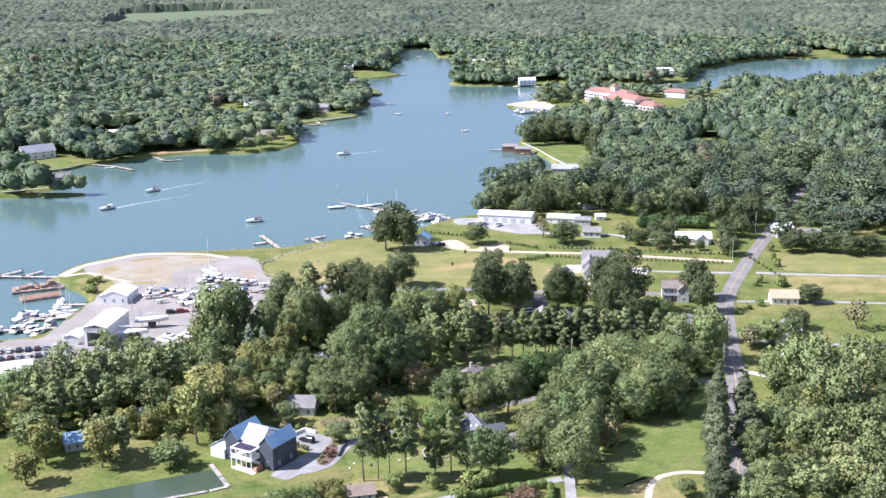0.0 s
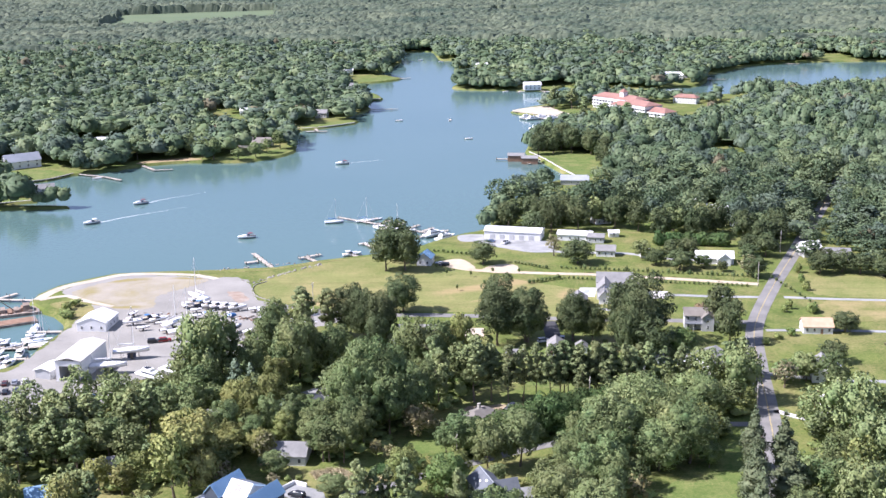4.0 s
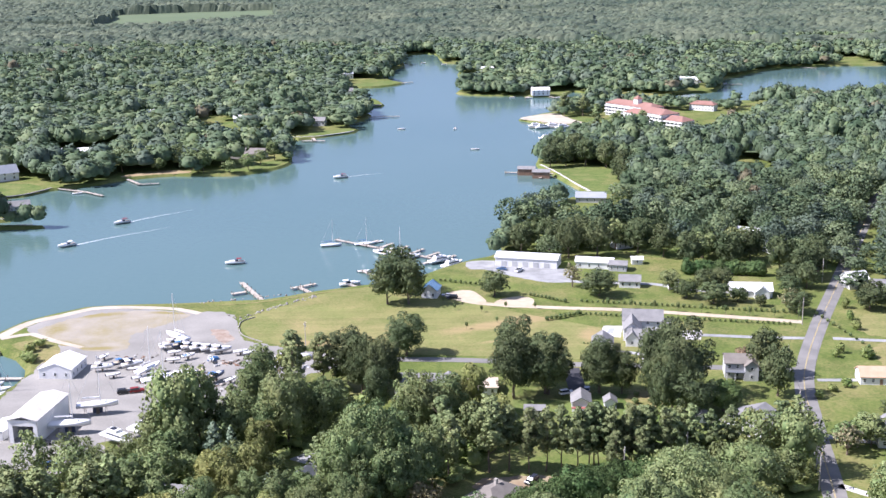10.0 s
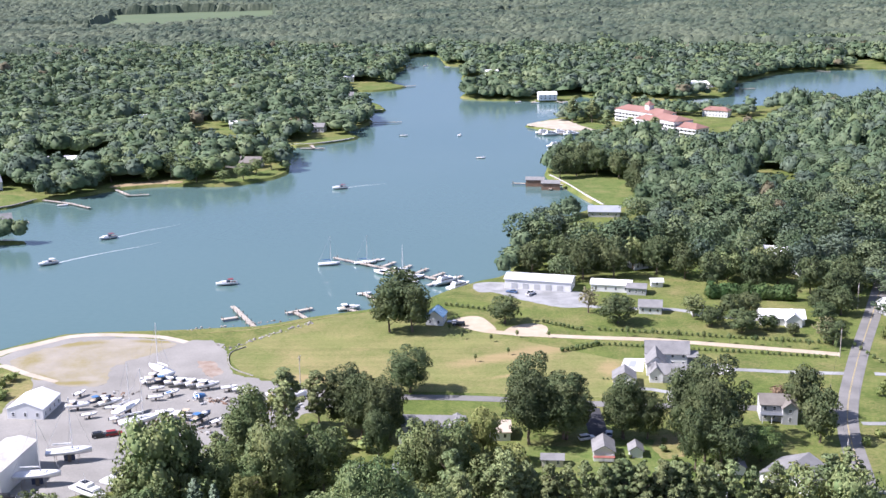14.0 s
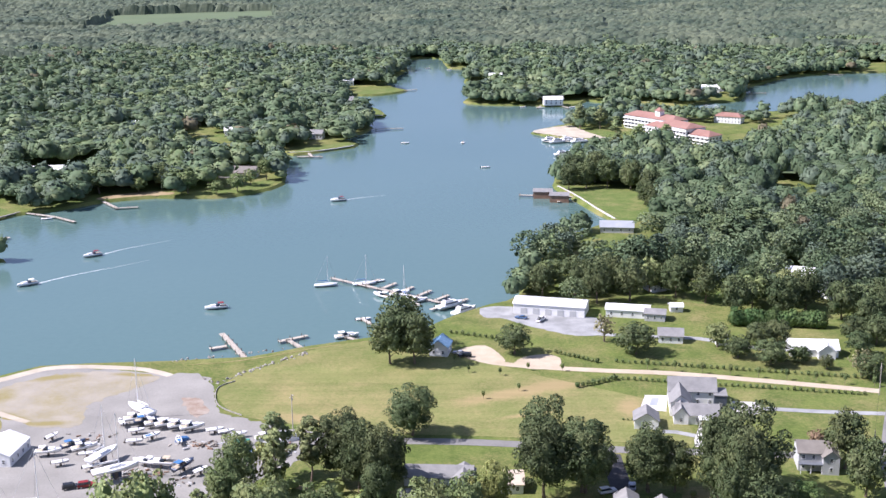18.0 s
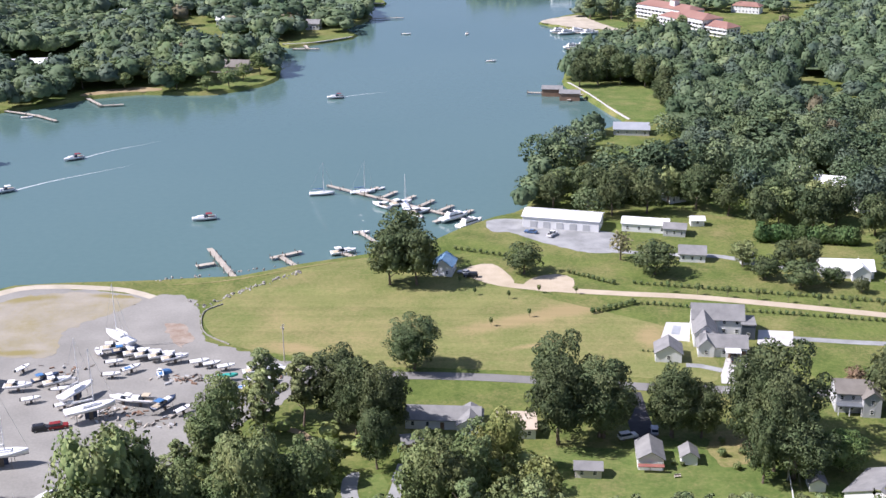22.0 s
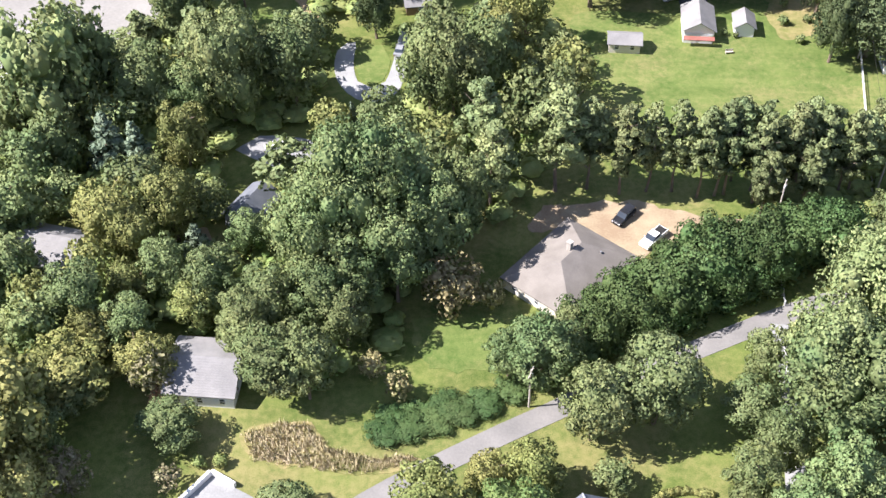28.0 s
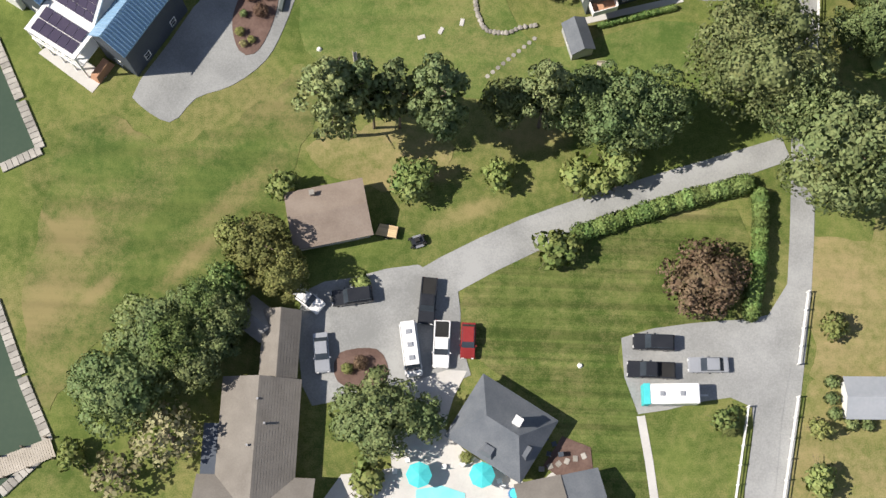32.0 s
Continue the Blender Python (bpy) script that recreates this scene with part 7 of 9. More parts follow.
patch("swimming_pool", [(-9, 272.6), (-6, 273.2), (-3.2, 272.4), (-3, 270), (-9, 270)], POOLBLUE, "turquoise swimming pool", 0.18, category="pool")
patch("planting_bed", [(8.2, 279.6), (11.6, 278.4), (12, 275), (9, 274), (6, 276)], MULCH, "mulched planting bed with stepping stones", 0.14, category="bed")
for i in range(6):
    s = part("stepping_stone", boxed(-0.35, 0.35, -0.3, 0.3, 0, 0.08, bevel=0.03), STONE)
    s.matrix_basis = pose(5.8 + i * 1.0, 275.6 + 0.35 * i, 2.14, 0, 0, i * 23)
    tagged(s, "pale flat stepping stone", "stone", "stepping stones")


# ---- vehicles ----
def wheel_at(root, x, y, r=0.35):
    w = part("wheel", tubes(((x, y - 0.12, r), (x, y + 0.12, r), r), sides=14), RUBBER, root)
    part("rim", tubes(((x, y - 0.13, r), (x, y + 0.13, r), r * 0.6), sides=10), CHROME, w)


def car(shape, paint, label):
    """A car along its local x, front at +x."""
    root = thing("car" if shape in ("sedan", "suv") else {"pickup": "pickup_truck", "van": "camper_van", "hatch": "car"}[shape], 0, 0, 0, 0, label, "car" if shape in ("sedan", "suv", "hatch") else shape)
    L, W, belt, top = {"sedan": (4.9, 1.85, 0.95, 1.45), "suv": (5.0, 1.95, 1.1, 1.8), "pickup": (5.8, 2.0, 1.15, 1.9), "van": (6.6, 2.1, 1.3, 2.7), "hatch": (4.4, 1.8, 0.95, 1.5)}[shape]
    bm = bmesh.new()
    prism(bm, [(-L / 2, 0.35), (L / 2, 0.32), (L / 2, belt - 0.25), (L / 2 - 0.15, belt - 0.1), (L * 0.2, belt), (-L / 2 + 0.05, belt), (-L / 2, belt - 0.1)], -W / 2, W / 2)
    bmesh.ops.bevel(bm, geom=bm.edges[:], offset=0.07, segments=2, affect="EDGES")
    part("body", bm, paint, root)
    x0, x1, f, b = {"sedan": (-L * 0.38, L * 0.2, 0.75, 0.6), "suv": (-L * 0.48, L * 0.22, 0.65, 0.2), "pickup": (-L * 0.12, L * 0.24, 0.65, 0.15), "van": (-L * 0.49, L * 0.4, 0.5, 0.05), "hatch": (-L * 0.45, L * 0.22, 0.7, 0.4)}[shape]
    bm = bmesh.new()
    prism(bm, [(x0, belt - 0.03), (x1, belt - 0.03), (x1 - f, top - 0.06), (x0 + b, top - 0.06)], -W / 2 + 0.14, W / 2 - 0.14)
    part("glazing", bm, GLASS, root, "dark tinted car glass")
    bm = bmesh.new()
    box(bm, x0 + b - 0.02, x1 - f + 0.02, -W / 2 + 0.2, W / 2 - 0.2, top - 0.08, top)
    bmesh.ops.bevel(bm, geom=bm.edges[:], offset=0.03, segments=1, affect="EDGES")
    part("roof", bm, paint, root)
    if shape == "pickup":
        part("cargo_bed", boxed(-L / 2 + 0.15, -L * 0.14, -W / 2 + 0.18, W / 2 - 0.18, belt - 0.02, belt + 0.015), RUBBER, root)
        for s in (-1, 1):
            part("bed_rail", boxed(-L / 2 + 0.1, -L * 0.14, s * (W / 2 - 0.1) - 0.06, s * (W / 2 - 0.1) + 0.06, belt, belt + 0.1), paint, root)
    if shape == "van":
        for i in range(3):
            part("roof_vent", boxed(-2.2 + i * 1.6, -1.6 + i * 1.6, -0.35, 0.35, top, top + 0.16, taper=0.05), SILVERPAINT, root)
    for x in (-L * 0.31, L * 0.31):
        for s in (-1, 1):
            wheel_at(root, x, s * (W / 2 - 0.12))
    for s in (-1, 1):
        part("headlight", boxed(L / 2 - 0.06, L / 2 + 0.03, s * (W / 2 - 0.3) - 0.15, s * (W / 2 - 0.3) + 0.15, belt - 0.35, belt - 0.2), TRIM, root)
        part("tail_light", boxed(-L / 2 - 0.03, -L / 2 + 0.05, s * (W / 2 - 0.2) - 0.1, s * (W / 2 - 0.2) + 0.1, belt - 0.3, belt - 0.15), REDPAINT, root)
        part("mirror", boxed(x1 - 0.35, x1 - 0.2, s * (W / 2 + 0.08) - 0.08, s * (W / 2 + 0.08) + 0.08, belt, belt + 0.14), paint, root)
    return root


def park(ob, x, y, turn, z=2.1):
    ob.matrix_basis = pose(x, y, z, 0, 0, turn)
    return ob


park(car("suv", BLACKPAINT, "black estate car parked on the gravel"), -17.9, 295.5, 190, 2.12)
black_truck = park(car("pickup", BLACKPAINT, "black pickup truck parked on the gravel"), -8.6, 295.3, -93, 2.12)
park(car("van", WHITEPAINT, "long white camper van on the forecourt"), -10.4, 289.2, -80, 2.12)
park(car("pickup", WHITEPAINT, "white pickup truck with equipment in its bed"), -6.7, 290.0, -90, 2.12)
park(car("hatch", REDPAINT, "red open-topped car beside the lawn"), -3.5, 290.6, -90, 2.1)
park(car("sedan", SILVERPAINT, "silver-blue saloon car near the house"), -21.2, 288.4, -82, 2.12)
park(car("hatch", WHITEPAINT, "white car half under a tree"), -23.4, 295.0, -35, 2.12)
park(car("suv", BLACKPAINT, "black large car on the parking court"), 19.0, 291.3, 180, 2.12)
park(car("pickup", BLACKPAINT, "dark pickup truck on the parking court"), 18.7, 287.9, 180, 2.12)
park(car("sedan", SILVERPAINT, "silver saloon car on the parking court"), 25.6, 288.8, 183, 2.12)
trailer = thing("travel_trailer", 21.0, 284.9, 2.12, 3, "white travel trailer with a teal cover at one end", "trailer")
part("body", boxed(-3.4, 3.2, -1.2, 1.2, 0.5, 2.8, bevel=0.12), WHITEPAINT, trailer)
part("cover", boxed(-3.5, -2.7, -1.25, 1.25, 0.6, 2.86, bevel=0.05), TEAL, trailer)
part("hitch", boxed(3.2, 4.6, -0.1, 0.1, 0.45, 0.6), CHROME, trailer)
for i in range(2):
    part("roof_vent", boxed(-1.6 + i * 2.4, -1.0 + i * 2.4, -0.3, 0.3, 2.8, 2.95, taper=0.05), SILVERPAINT, trailer)
for s in (-1, 1):
    wheel_at(trailer, -0.4, s * 1.1)
    wheel_at(trailer, 0.5, s * 1.1)
park(car("suv", BLACKPAINT, "black car on the pine straw by the bungalow"), 20.6, 407.6, 232, 2.06)
park(car("pickup", WHITEPAINT, "white pickup parked beside the hedge"), 25.3, 402.4, 228, 2.06)
park(car("suv", BLACKPAINT, "black car on the modern house's drive"), -40.3, 344.6, 152, 2.1)
park(car("suv", BLACKPAINT, "black car by the cottage"), -4.4, 586.4, 175, 2.06)
park(car("sedan", SILVERPAINT, "silver car by the cottage"), -6.6, 589.4, 160, 2.06)
park(car("pickup", WHITEPAINT, "white pickup by the boat shed"), 25.6, 628.6, 60, 2.06)
park(car("sedan", BLUEPAINT, "blue car by the boat shed"), 17.8, 631.6, 160, 2.06)
park(car("sedan", SILVERPAINT, "silver car on the loop drive"), -21.2, 455, 80, 2.07)
park(car("sedan", SILVERPAINT, "silver car on the dark drive"), 42.6, 478, 84, 2.07)
park(car("suv", WHITEPAINT, "white car under the trees"), 35.5, 475, 20, 2.07)
park(car("sedan", BLUEPAINT, "dark blue car before the hangar"), -127.2, 405.2, 12, 2.1)
park(car("suv", BLUEPAINT, "dark blue estate car before the hangar"), -119.2, 419, 8, 2.07)
park(car("sedan", WHITEPAINT, "white car in the wooded yard"), -42.0, 424.4, 20, 2.07)
park(car("sedan", BLACKPAINT, "black car in the wooded yard"), -38.5, 424.6, 10, 2.07)
park(car("suv", BLACKPAINT, "black car in the boatyard"), -114.0, 478, 20, 2.05)
park(car("suv", REDPAINT, "dark red car in the boatyard"), -110.0, 479.2, 20, 2.05)
park(car("suv", BLACKPAINT, "black car before the hangar"), -127.0, 435.0, 10, 2.05)
lot_colours = (SILVERPAINT, WHITEPAINT, BLACKPAINT, NAVYHULL, WINEPAINT)
lot_cars = [car("sedan", c, w + " car in the boatyard car park") for c, w in zip(lot_colours, ("silver", "white", "black", "navy", "dark wine"))]
for i in range(14):
    src = lot_cars[i % 5]
    m = pose(-168 + (i % 7) * 3.2, 430 - (i // 7) * 9 + (i % 7) * 0.9, 2.04, 0, 0, 100 + (i * 37) % 9)
    if i < 5:
        src.matrix_basis = m
    else:
        copy_thing(src, m)
mower = thing("ride_on_mower", -10.2, 302.9, 2.05, 20, "black ride-on mower on the grass", "mower")
part("body", boxed(-0.9, 0.9, -0.5, 0.5, 0.3, 0.9, taper=0.12), BLACKPAINT, mower)
part("seat", boxed(-0.3, 0.3, -0.3, 0.3, 0.9, 1.3, taper=0.06), RUBBER, mower)
part("mower_deck", boxed(-0.5, 0.6, -0.8, 0.8, 0.12, 0.3), CHROME, mower)
for x, y in ((-0.8, -0.55), (-0.8, 0.55), (0.8, -0.5), (0.8, 0.5)):
    wheel_at(mower, x, y, 0.3)
cart = thing("lumber_cart", -14.0, 304.0, 2.05, -8, "trailer loaded with sawn yellow timber", "trailer")
part("bed", boxed(-1.3, 1.3, -0.8, 0.8, 0.5, 0.65), RUBBER, cart)
for i in range(6):
    part("plank", boxed(-1.4 + 0.05 * i, 1.2, -0.75 + 0.25 * i, -0.53 + 0.25 * i, 0.66, 0.86), material("sawn timber", (0.55, 0.4, 0.22), (0.68, 0.52, 0.32), each=0.15), cart)
for s in (-1, 1):
    wheel_at(cart, 0, s * 0.85, 0.3)


# ---- boats ----
def hull_mesh(L, B, D, flare=0.75, keel=0.15):
    bm, rings = bmesh.new(), []
    for i in range(11):
        u = i / 10
        b = B / 2 * (0.88 + 0.12 * math.sin(u * 3.1)) if u < 0.5 else B / 2 * max(0.02, 1 - ((u - 0.5) / 0.5) ** 2.2)
        sheer, bot = D * (1 + 0.28 * u * u), keel * D + D * 0.5 * max(0, u - 0.75) ** 1.5 * 4
        x = -L / 2 + L * u
        rings.append([bm.verts.new(p) for p in ((x, -b, sheer), (x, -b * flare, (sheer + bot) / 2), (x, 0, bot), (x, b * flare, (sheer + bot) / 2), (x, b, sheer), (x, b * 0.86, sheer - 0.02), (x, 0, sheer + 0.04), (x, -b * 0.86, sheer - 0.02))])
    for a, c in zip(rings, rings[1:]):
        for k in range(8):
            bm.faces.new((a[k], a[(k + 1) % 8], c[(k + 1) % 8], c[k]))
    bm.faces.new(rings[0])
    bm.faces.new(rings[-1][::-1])
    bmesh.ops.recalc_face_normals(bm, faces=bm.faces[:])
    return bm


def boat(shape, label, hull=GELCOAT, top=None, stands=True):
    root = thing("sailboat" if shape == "sail" else "motorboat", 0, 0, 0, 0, label, "sailboat" if shape == "sail" else "boat", "boats on stands" if stands else "boats afloat")
    L, B, D = {"small": (6.2, 2.3, 1.1), "cruiser": (9.5, 3.2, 1.7), "yacht": (13, 4.0, 2.2), "sail": (10.5, 3.2, 1.5)}[shape]
    lift = (0.9 if shape != "sail" else 1.5) if stands else -0.35
    up = Matrix.Translation((0, 0, lift))
    part("hull", moved(hull_mesh(L, B, D), up), hull, root, "", True)
    z = lift + D
    if shape == "small":
        part("cockpit", boxed(-L * 0.38, L * 0.08, -B * 0.3, B * 0.3, z - 0.02, z + 0.1, taper=0.05), top or TANCANVAS, root)
        part("windscreen", moved(boxed(-0.06, 0.06, -B * 0.36, B * 0.36, 0, 0.5), pose(L * 0.1, 0, z, 0, 25, 0)), GLASS, root)
        part("outboard_motor", boxed(-L / 2 - 0.5, -L / 2, -0.25, 0.25, z - 0.6, z + 0.35, taper=0.06), BLACKPAINT, root)
    elif shape == "cruiser":
        part("cabin", boxed(-L * 0.1, L * 0.28, -B * 0.34, B * 0.34, z - 0.02, z + 0.7, taper=0.22), GELCOAT, root)
        part("windscreen", boxed(-L * 0.16, L * 0.02, -B * 0.38, B * 0.38, z + 0.1, z + 0.9, taper=0.18), GLASS, root)
        part("canopy", boxed(-L * 0.34, -L * 0.08, -B * 0.36, B * 0.36, z + 1.3, z + 1.45, taper=0.06), top or TRIM, root)
        part("canopy_frame", tubes(((-L * 0.3, -B * 0.33, z), (-L * 0.3, -B * 0.33, z + 1.35), 0.04), ((-L * 0.3, B * 0.33, z), (-L * 0.3, B * 0.33, z + 1.35), 0.04), sides=5), CHROME, root)
        part("cockpit", boxed(-L * 0.45, -L * 0.14, -B * 0.36, B * 0.36, z - 0.02, z + 0.08), TANCANVAS, root)
    elif shape == "yacht":
        part("cabin", boxed(-L * 0.3, L * 0.25, -B * 0.38, B * 0.38, z - 0.02, z + 1.3, taper=0.25), GELCOAT, root)
        part("window_band", boxed(-L * 0.26, L * 0.235, -B * 0.385, B * 0.385, z + 0.55, z + 0.95, taper=0.05), GLASS, root)
        part("flybridge", boxed(-L * 0.25, L * 0.06, -B * 0.3, B * 0.3, z + 1.3, z + 2.0, taper=0.12), GELCOAT, root)
        part("flybridge_seat", boxed(-L * 0.2, -L * 0.05, -B * 0.2, B * 0.2, z + 2.0, z + 2.15), BLACKPAINT, root)
        part("antenna", tubes(((-L * 0.1, 0, z + 2), (-L * 0.14, 0, z + 4.2), 0.03), sides=5), TRIM, root)
    else:
        part("cabin", boxed(-L * 0.15, L * 0.22, -B * 0.26, B * 0.26, z - 0.02, z + 0.5, taper=0.14), GELCOAT, root)
        part("mast", tubes(((L * 0.08, 0, z), (L * 0.08, 0, z + 13), 0.11, 0.07), sides=7), TRIM, root)
        part("boom", tubes(((L * 0.08, 0, z + 1.4), (-L * 0.36, 0, z + 1.5), 0.09), sides=6), TRIM, root)
        part("furled_sail", tubes(((L * 0.06, 0, z + 1.6), (-L * 0.34, 0, z + 1.68), 0.2, 0.13), sides=7), top or TARPBLUE, root)
        part("stay", tubes(((L * 0.08, 0, z + 12.9), (L * 0.5, 0, z + 0.3), 0.03), ((L * 0.08, 0, z + 12.9), (-L * 0.5, 0, z + 0.1), 0.03), ((L * 0.08, 0, z + 9), (0, B * 0.45, z), 0.025), ((L * 0.08, 0, z + 9), (0, -B * 0.45, z), 0.025), sides=4), CHROME, root)
        part("keel", boxed(-L * 0.12, L * 0.12, -0.12, 0.12, lift - 1.2, lift + 0.5, taper=0.02), NAVYHULL, root)
    if stands:
        for x in (-L * 0.3, L * 0.2):
            for s in (-1, 1):
                part("stand", tubes(((x, s * B * 0.5, 0), (x, s * B * 0.34, lift + D * 0.55), 0.06), sides=5), RUST, root)
        part("keel_block", boxed(-0.4, 0.4, -0.3, 0.3, 0, lift + 0.25), PILE, root)
    return root


def fleet(src, spots, z, grow=0.9):
    for i, (x, y, a) in enumerate(spots):
        m = pose(x, y, z, 0, 0, a) @ Matrix.Scale(grow if z == YARD else 1.0, 4)
        if i == 0:
            src.matrix_basis = m
        else:
            copy_thing(src, m)


YARD = 2.04
fleet(boat("cruiser", "white motor cruiser on yard stands", top=TRIM), [(-108, 525, 20), (-101, 522, 24), (-97.4, 521, 26), (-93.2, 520, 24), (-89, 518.4, 22), (-118, 503, 30), (-128, 500, 10), (-64, 510, 20), (-97, 492.5, 165)], YARD)
fleet(boat("cruiser", "white cruiser with a navy hull on stands", hull=NAVYHULL, top=TARPBLUE), [(-85, 489.6, 60), (-104.8, 523.6, 24), (-122, 505, 40)], YARD)
fleet(boat("small", "small white motorboat on yard stands", top=TRIM), [(-81.5, 516.4, 18), (-77.8, 515.4, 20), (-73.4, 513.6, 20), (-112.6, 523, 120), (-106, 516.4, 15), (-79.6, 487.4, 50), (-104.4, 508.2, 5), (-116, 499, 200), (-122, 493, 20), (-58, 500, 75), (-60, 506, 30), (-131, 512, 60), (-112, 490, 30)], YARD)
fleet(boat("small", "small boat under a blue cover", top=TARPBLUE), [(-100, 512, 40), (-91, 509, 110), (-66, 500, 10)], YARD)
fleet(boat("small", "small green covered dinghy on the ground", hull=GREENHULL, top=GREENHULL), [(-71.6, 507, 15)], YARD)
fleet(boat("sail", "white sailboat on yard stands", top=TRIM), [(-110, 495, 62), (-117.6, 460, 12), (-121.5, 444, 8), (-103, 484, 30), (-108, 529, 140)], YARD, 1.12)
fleet(boat("yacht", "large white motor yacht on yard stands"), [(-103.5, 434, -35), (-95.5, 438, -30)], YARD, 1.05)
fleet(boat("cruiser", "tan motor coach boat on stands", top=TANCANVAS), [(-92, 491.4, 175)], YARD)

SEA = 0.0
fleet(boat("sail", "white sailboat moored at the dock", stands=False, top=TARPBLUE), [(-67, 686, 10), (-50, 688, 12), (-31, 668, 100), (-158.2, 480.5, 15), (-168, 500, 100)], SEA)
fleet(boat("sail", "sailboat moored in the marina basin", stands=False, top=TRIM), [(-161, 485, 20), (-172, 468, 70), (-186, 464, 60)], SEA)
fleet(boat("cruiser", "white motor cruiser at the dock", stands=False, top=TRIM), [(-41, 669, 140), (-33, 672, 30), (-25, 661, 30), (-50.5, 614.5, 20), (-163, 470, 100), (-167, 462, 80), (-174, 462, 95), (-163, 458, 80), (-181, 460, 80), (-188, 455, 85), (-170, 478, 20), (-164, 488, 40), (-196, 452, 90), (80, 1070, 20), (70, 1082, 10), (52, 768, 10)], SEA)
fleet(boat("yacht", "white motor yacht at the dock", stands=False), [(-11, 653, 40), (-5, 645, 45), (57, 1074, 15), (62, 1066, 20), (70, 1072, 10), (78, 1066, 15), (62, 1012, 20), (70, 1016, 25), (78, 1012, 15), (86, 1030, 40), (98, 1042, 60), (-175, 478, 60), (240, 1352, 10)], SEA)
fleet(boat("small", "small white boat on the river", stands=False), [(-46, 637, 10), (-26, 657, 140), (-52.6, 1070, 0), (7, 969, 5), (-9, 1070, 80), (45, 784, 0), (61, 772, 10), (-240, 823, 10), (-44, 693, 20), (-55, 1602, 20), (-29, 1584, 0), (250, 1420, 0), (323, 1490, 10), (343, 1500, 20), (385, 1507, 0), (266, 1352, 30), (88, 1258, 10), (96, 1262, 30), (60, 1256, 0), (44, 1262, 20)], SEA)
fleet(boat("cruiser", "motor cruiser under way on the river", stands=False, top=REDPAINT), [(-109.5, 653, 200), (-189, 741, 222), (-81, 866, 200)], SEA)
fleet(boat("cruiser", "white motor cruiser running on the river", stands=False), [(-203, 690, 222)], SEA)


# wakes: low ridges of white water behind the running boats
FOAM = material("white wake foam", (0.5, 0.56, 0.56), (0.75, 0.78, 0.78), rough=0.6, scale=0.4, fine=2, bump=0.4)


def wake(x0, y0, x1, y1, w0, w1):
    bm = bmesh.new()
    a, b = Vector((x0, y0, 0)), Vector((x1, y1, 0))
    d = (b - a).normalized()
    s = Vector((-d.y, d.x, 0))
    n, prev = 22, None
    for i in range(n + 1):
        u = i / n
        p = a.lerp(b, u) + s * 1.2 * math.sin(u * 5)
        w = (w0 + (w1 - w0) * u) * (0.75 + 0.5 * noise.noise(Vector((i * 0.7, x0, 0))))
        row = [bm.verts.new(q) for q in (p + s * w - Vector((0, 0, 0.1)), p + Vector((0, 0, 0.12 * (1 - u) + 0.02)), p - s * w - Vector((0, 0, 0.1)))]
        if prev:
            for k in range(2):
                bm.faces.new((prev[k], prev[k + 1], row[k + 1], row[k]))
        prev = row
    tagged(part("wake", bm, FOAM), "thin white wake behind a running boat", "wake", "", "stuff")


wake(-186, 744, -158, 776, 1.0, 0.2)
wake(-200, 693, -160, 734, 1.3, 0.25)
wake(-78, 868, -54, 884, 0.6, 0.15)


# ---- piers and docks ----
PLANK = bpy.data.meshes.new("plank")
bm = boxed(-0.14, 0.14, -1.0, 1.0, -0.05, 0.0)
bm.to_mesh(PLANK)
bm.free()
PLANK.materials.append(DOCKWOOD)


def pier(label, runs, width, step, planks=False, z=1.0):
    root = thing("pier", runs[0][0], runs[0][1], 0, 0, label, "pier")
    ox, oy = runs[0][:2]
    for x0, y0, x1, y1 in runs:
        a, b = Vector((x0 - ox, y0 - oy, 0)), Vector((x1 - ox, y1 - oy, 0))
        d = b - a
        n = d.normalized()
        turn = math.degrees(math.atan2(n.y, n.x))
        bm = bmesh.new()
        k, length = 0.0, d.length
        while k < length:
            box(bm, k, k + 0.27, -width / 2, width / 2, z - 0.08, z)
            k += 0.3
        box(bm, 0, length, -width / 2 + 0.1, -width / 2 + 0.3, z - 0.35, z - 0.08)
        box(bm, 0, length, width / 2 - 0.3, width / 2 - 0.1, z - 0.35, z - 0.08)
        part("deck", moved(bm, pose(a.x, a.y, 0, 0, 0, turn)), DOCKWOOD, root)
        k = 0.3
        while k < length:
            for s in (-1, 1):
                q = a + n * k + Vector((-n.y, n.x, 0)) * s * (width / 2 + 0.12)
                part("dock_post", tubes(((q.x, q.y, -1.2), (q.x, q.y, z + 0.9), 0.14), sides=6), PILE, root)
            k += step
    return root


pier("straight weathered timber pier with a side float", [(-84, 586, -100, 618), (-95, 603, -101, 600)], 2.2, 6)
pier("short timber pier with a cross head", [(-63, 596, -73, 610), (-76, 608, -66, 615)], 2.0, 5)
pier("short timber pier beside the lawn", [(-42, 606, -53, 615)], 1.8, 5)
pier("small pier with a lift for a boat", [(-38, 622, -47, 637)], 1.6, 5)
pier("long marina dock with finger piers", [(2, 645, -66, 697), (-10, 655, -4, 663), (-18, 661, -12, 669), (-26, 667, -20, 676), (-34, 673, -28, 682), (-42, 679, -36, 688), (-50, 685, -44, 694), (-12, 656, -19, 648)], 1.8, 7)
pier("dock on the far shore", [(-256, 836, -235, 825), (-235, 825, -221, 813)], 2.0, 8)
pier("white dock on the far shore", [(-221, 866, -207, 847), (-209, 847, -196, 850)], 2.0, 8)
pier("dock by the point", [(-88, 1136, -58, 1140)], 1.8, 8)
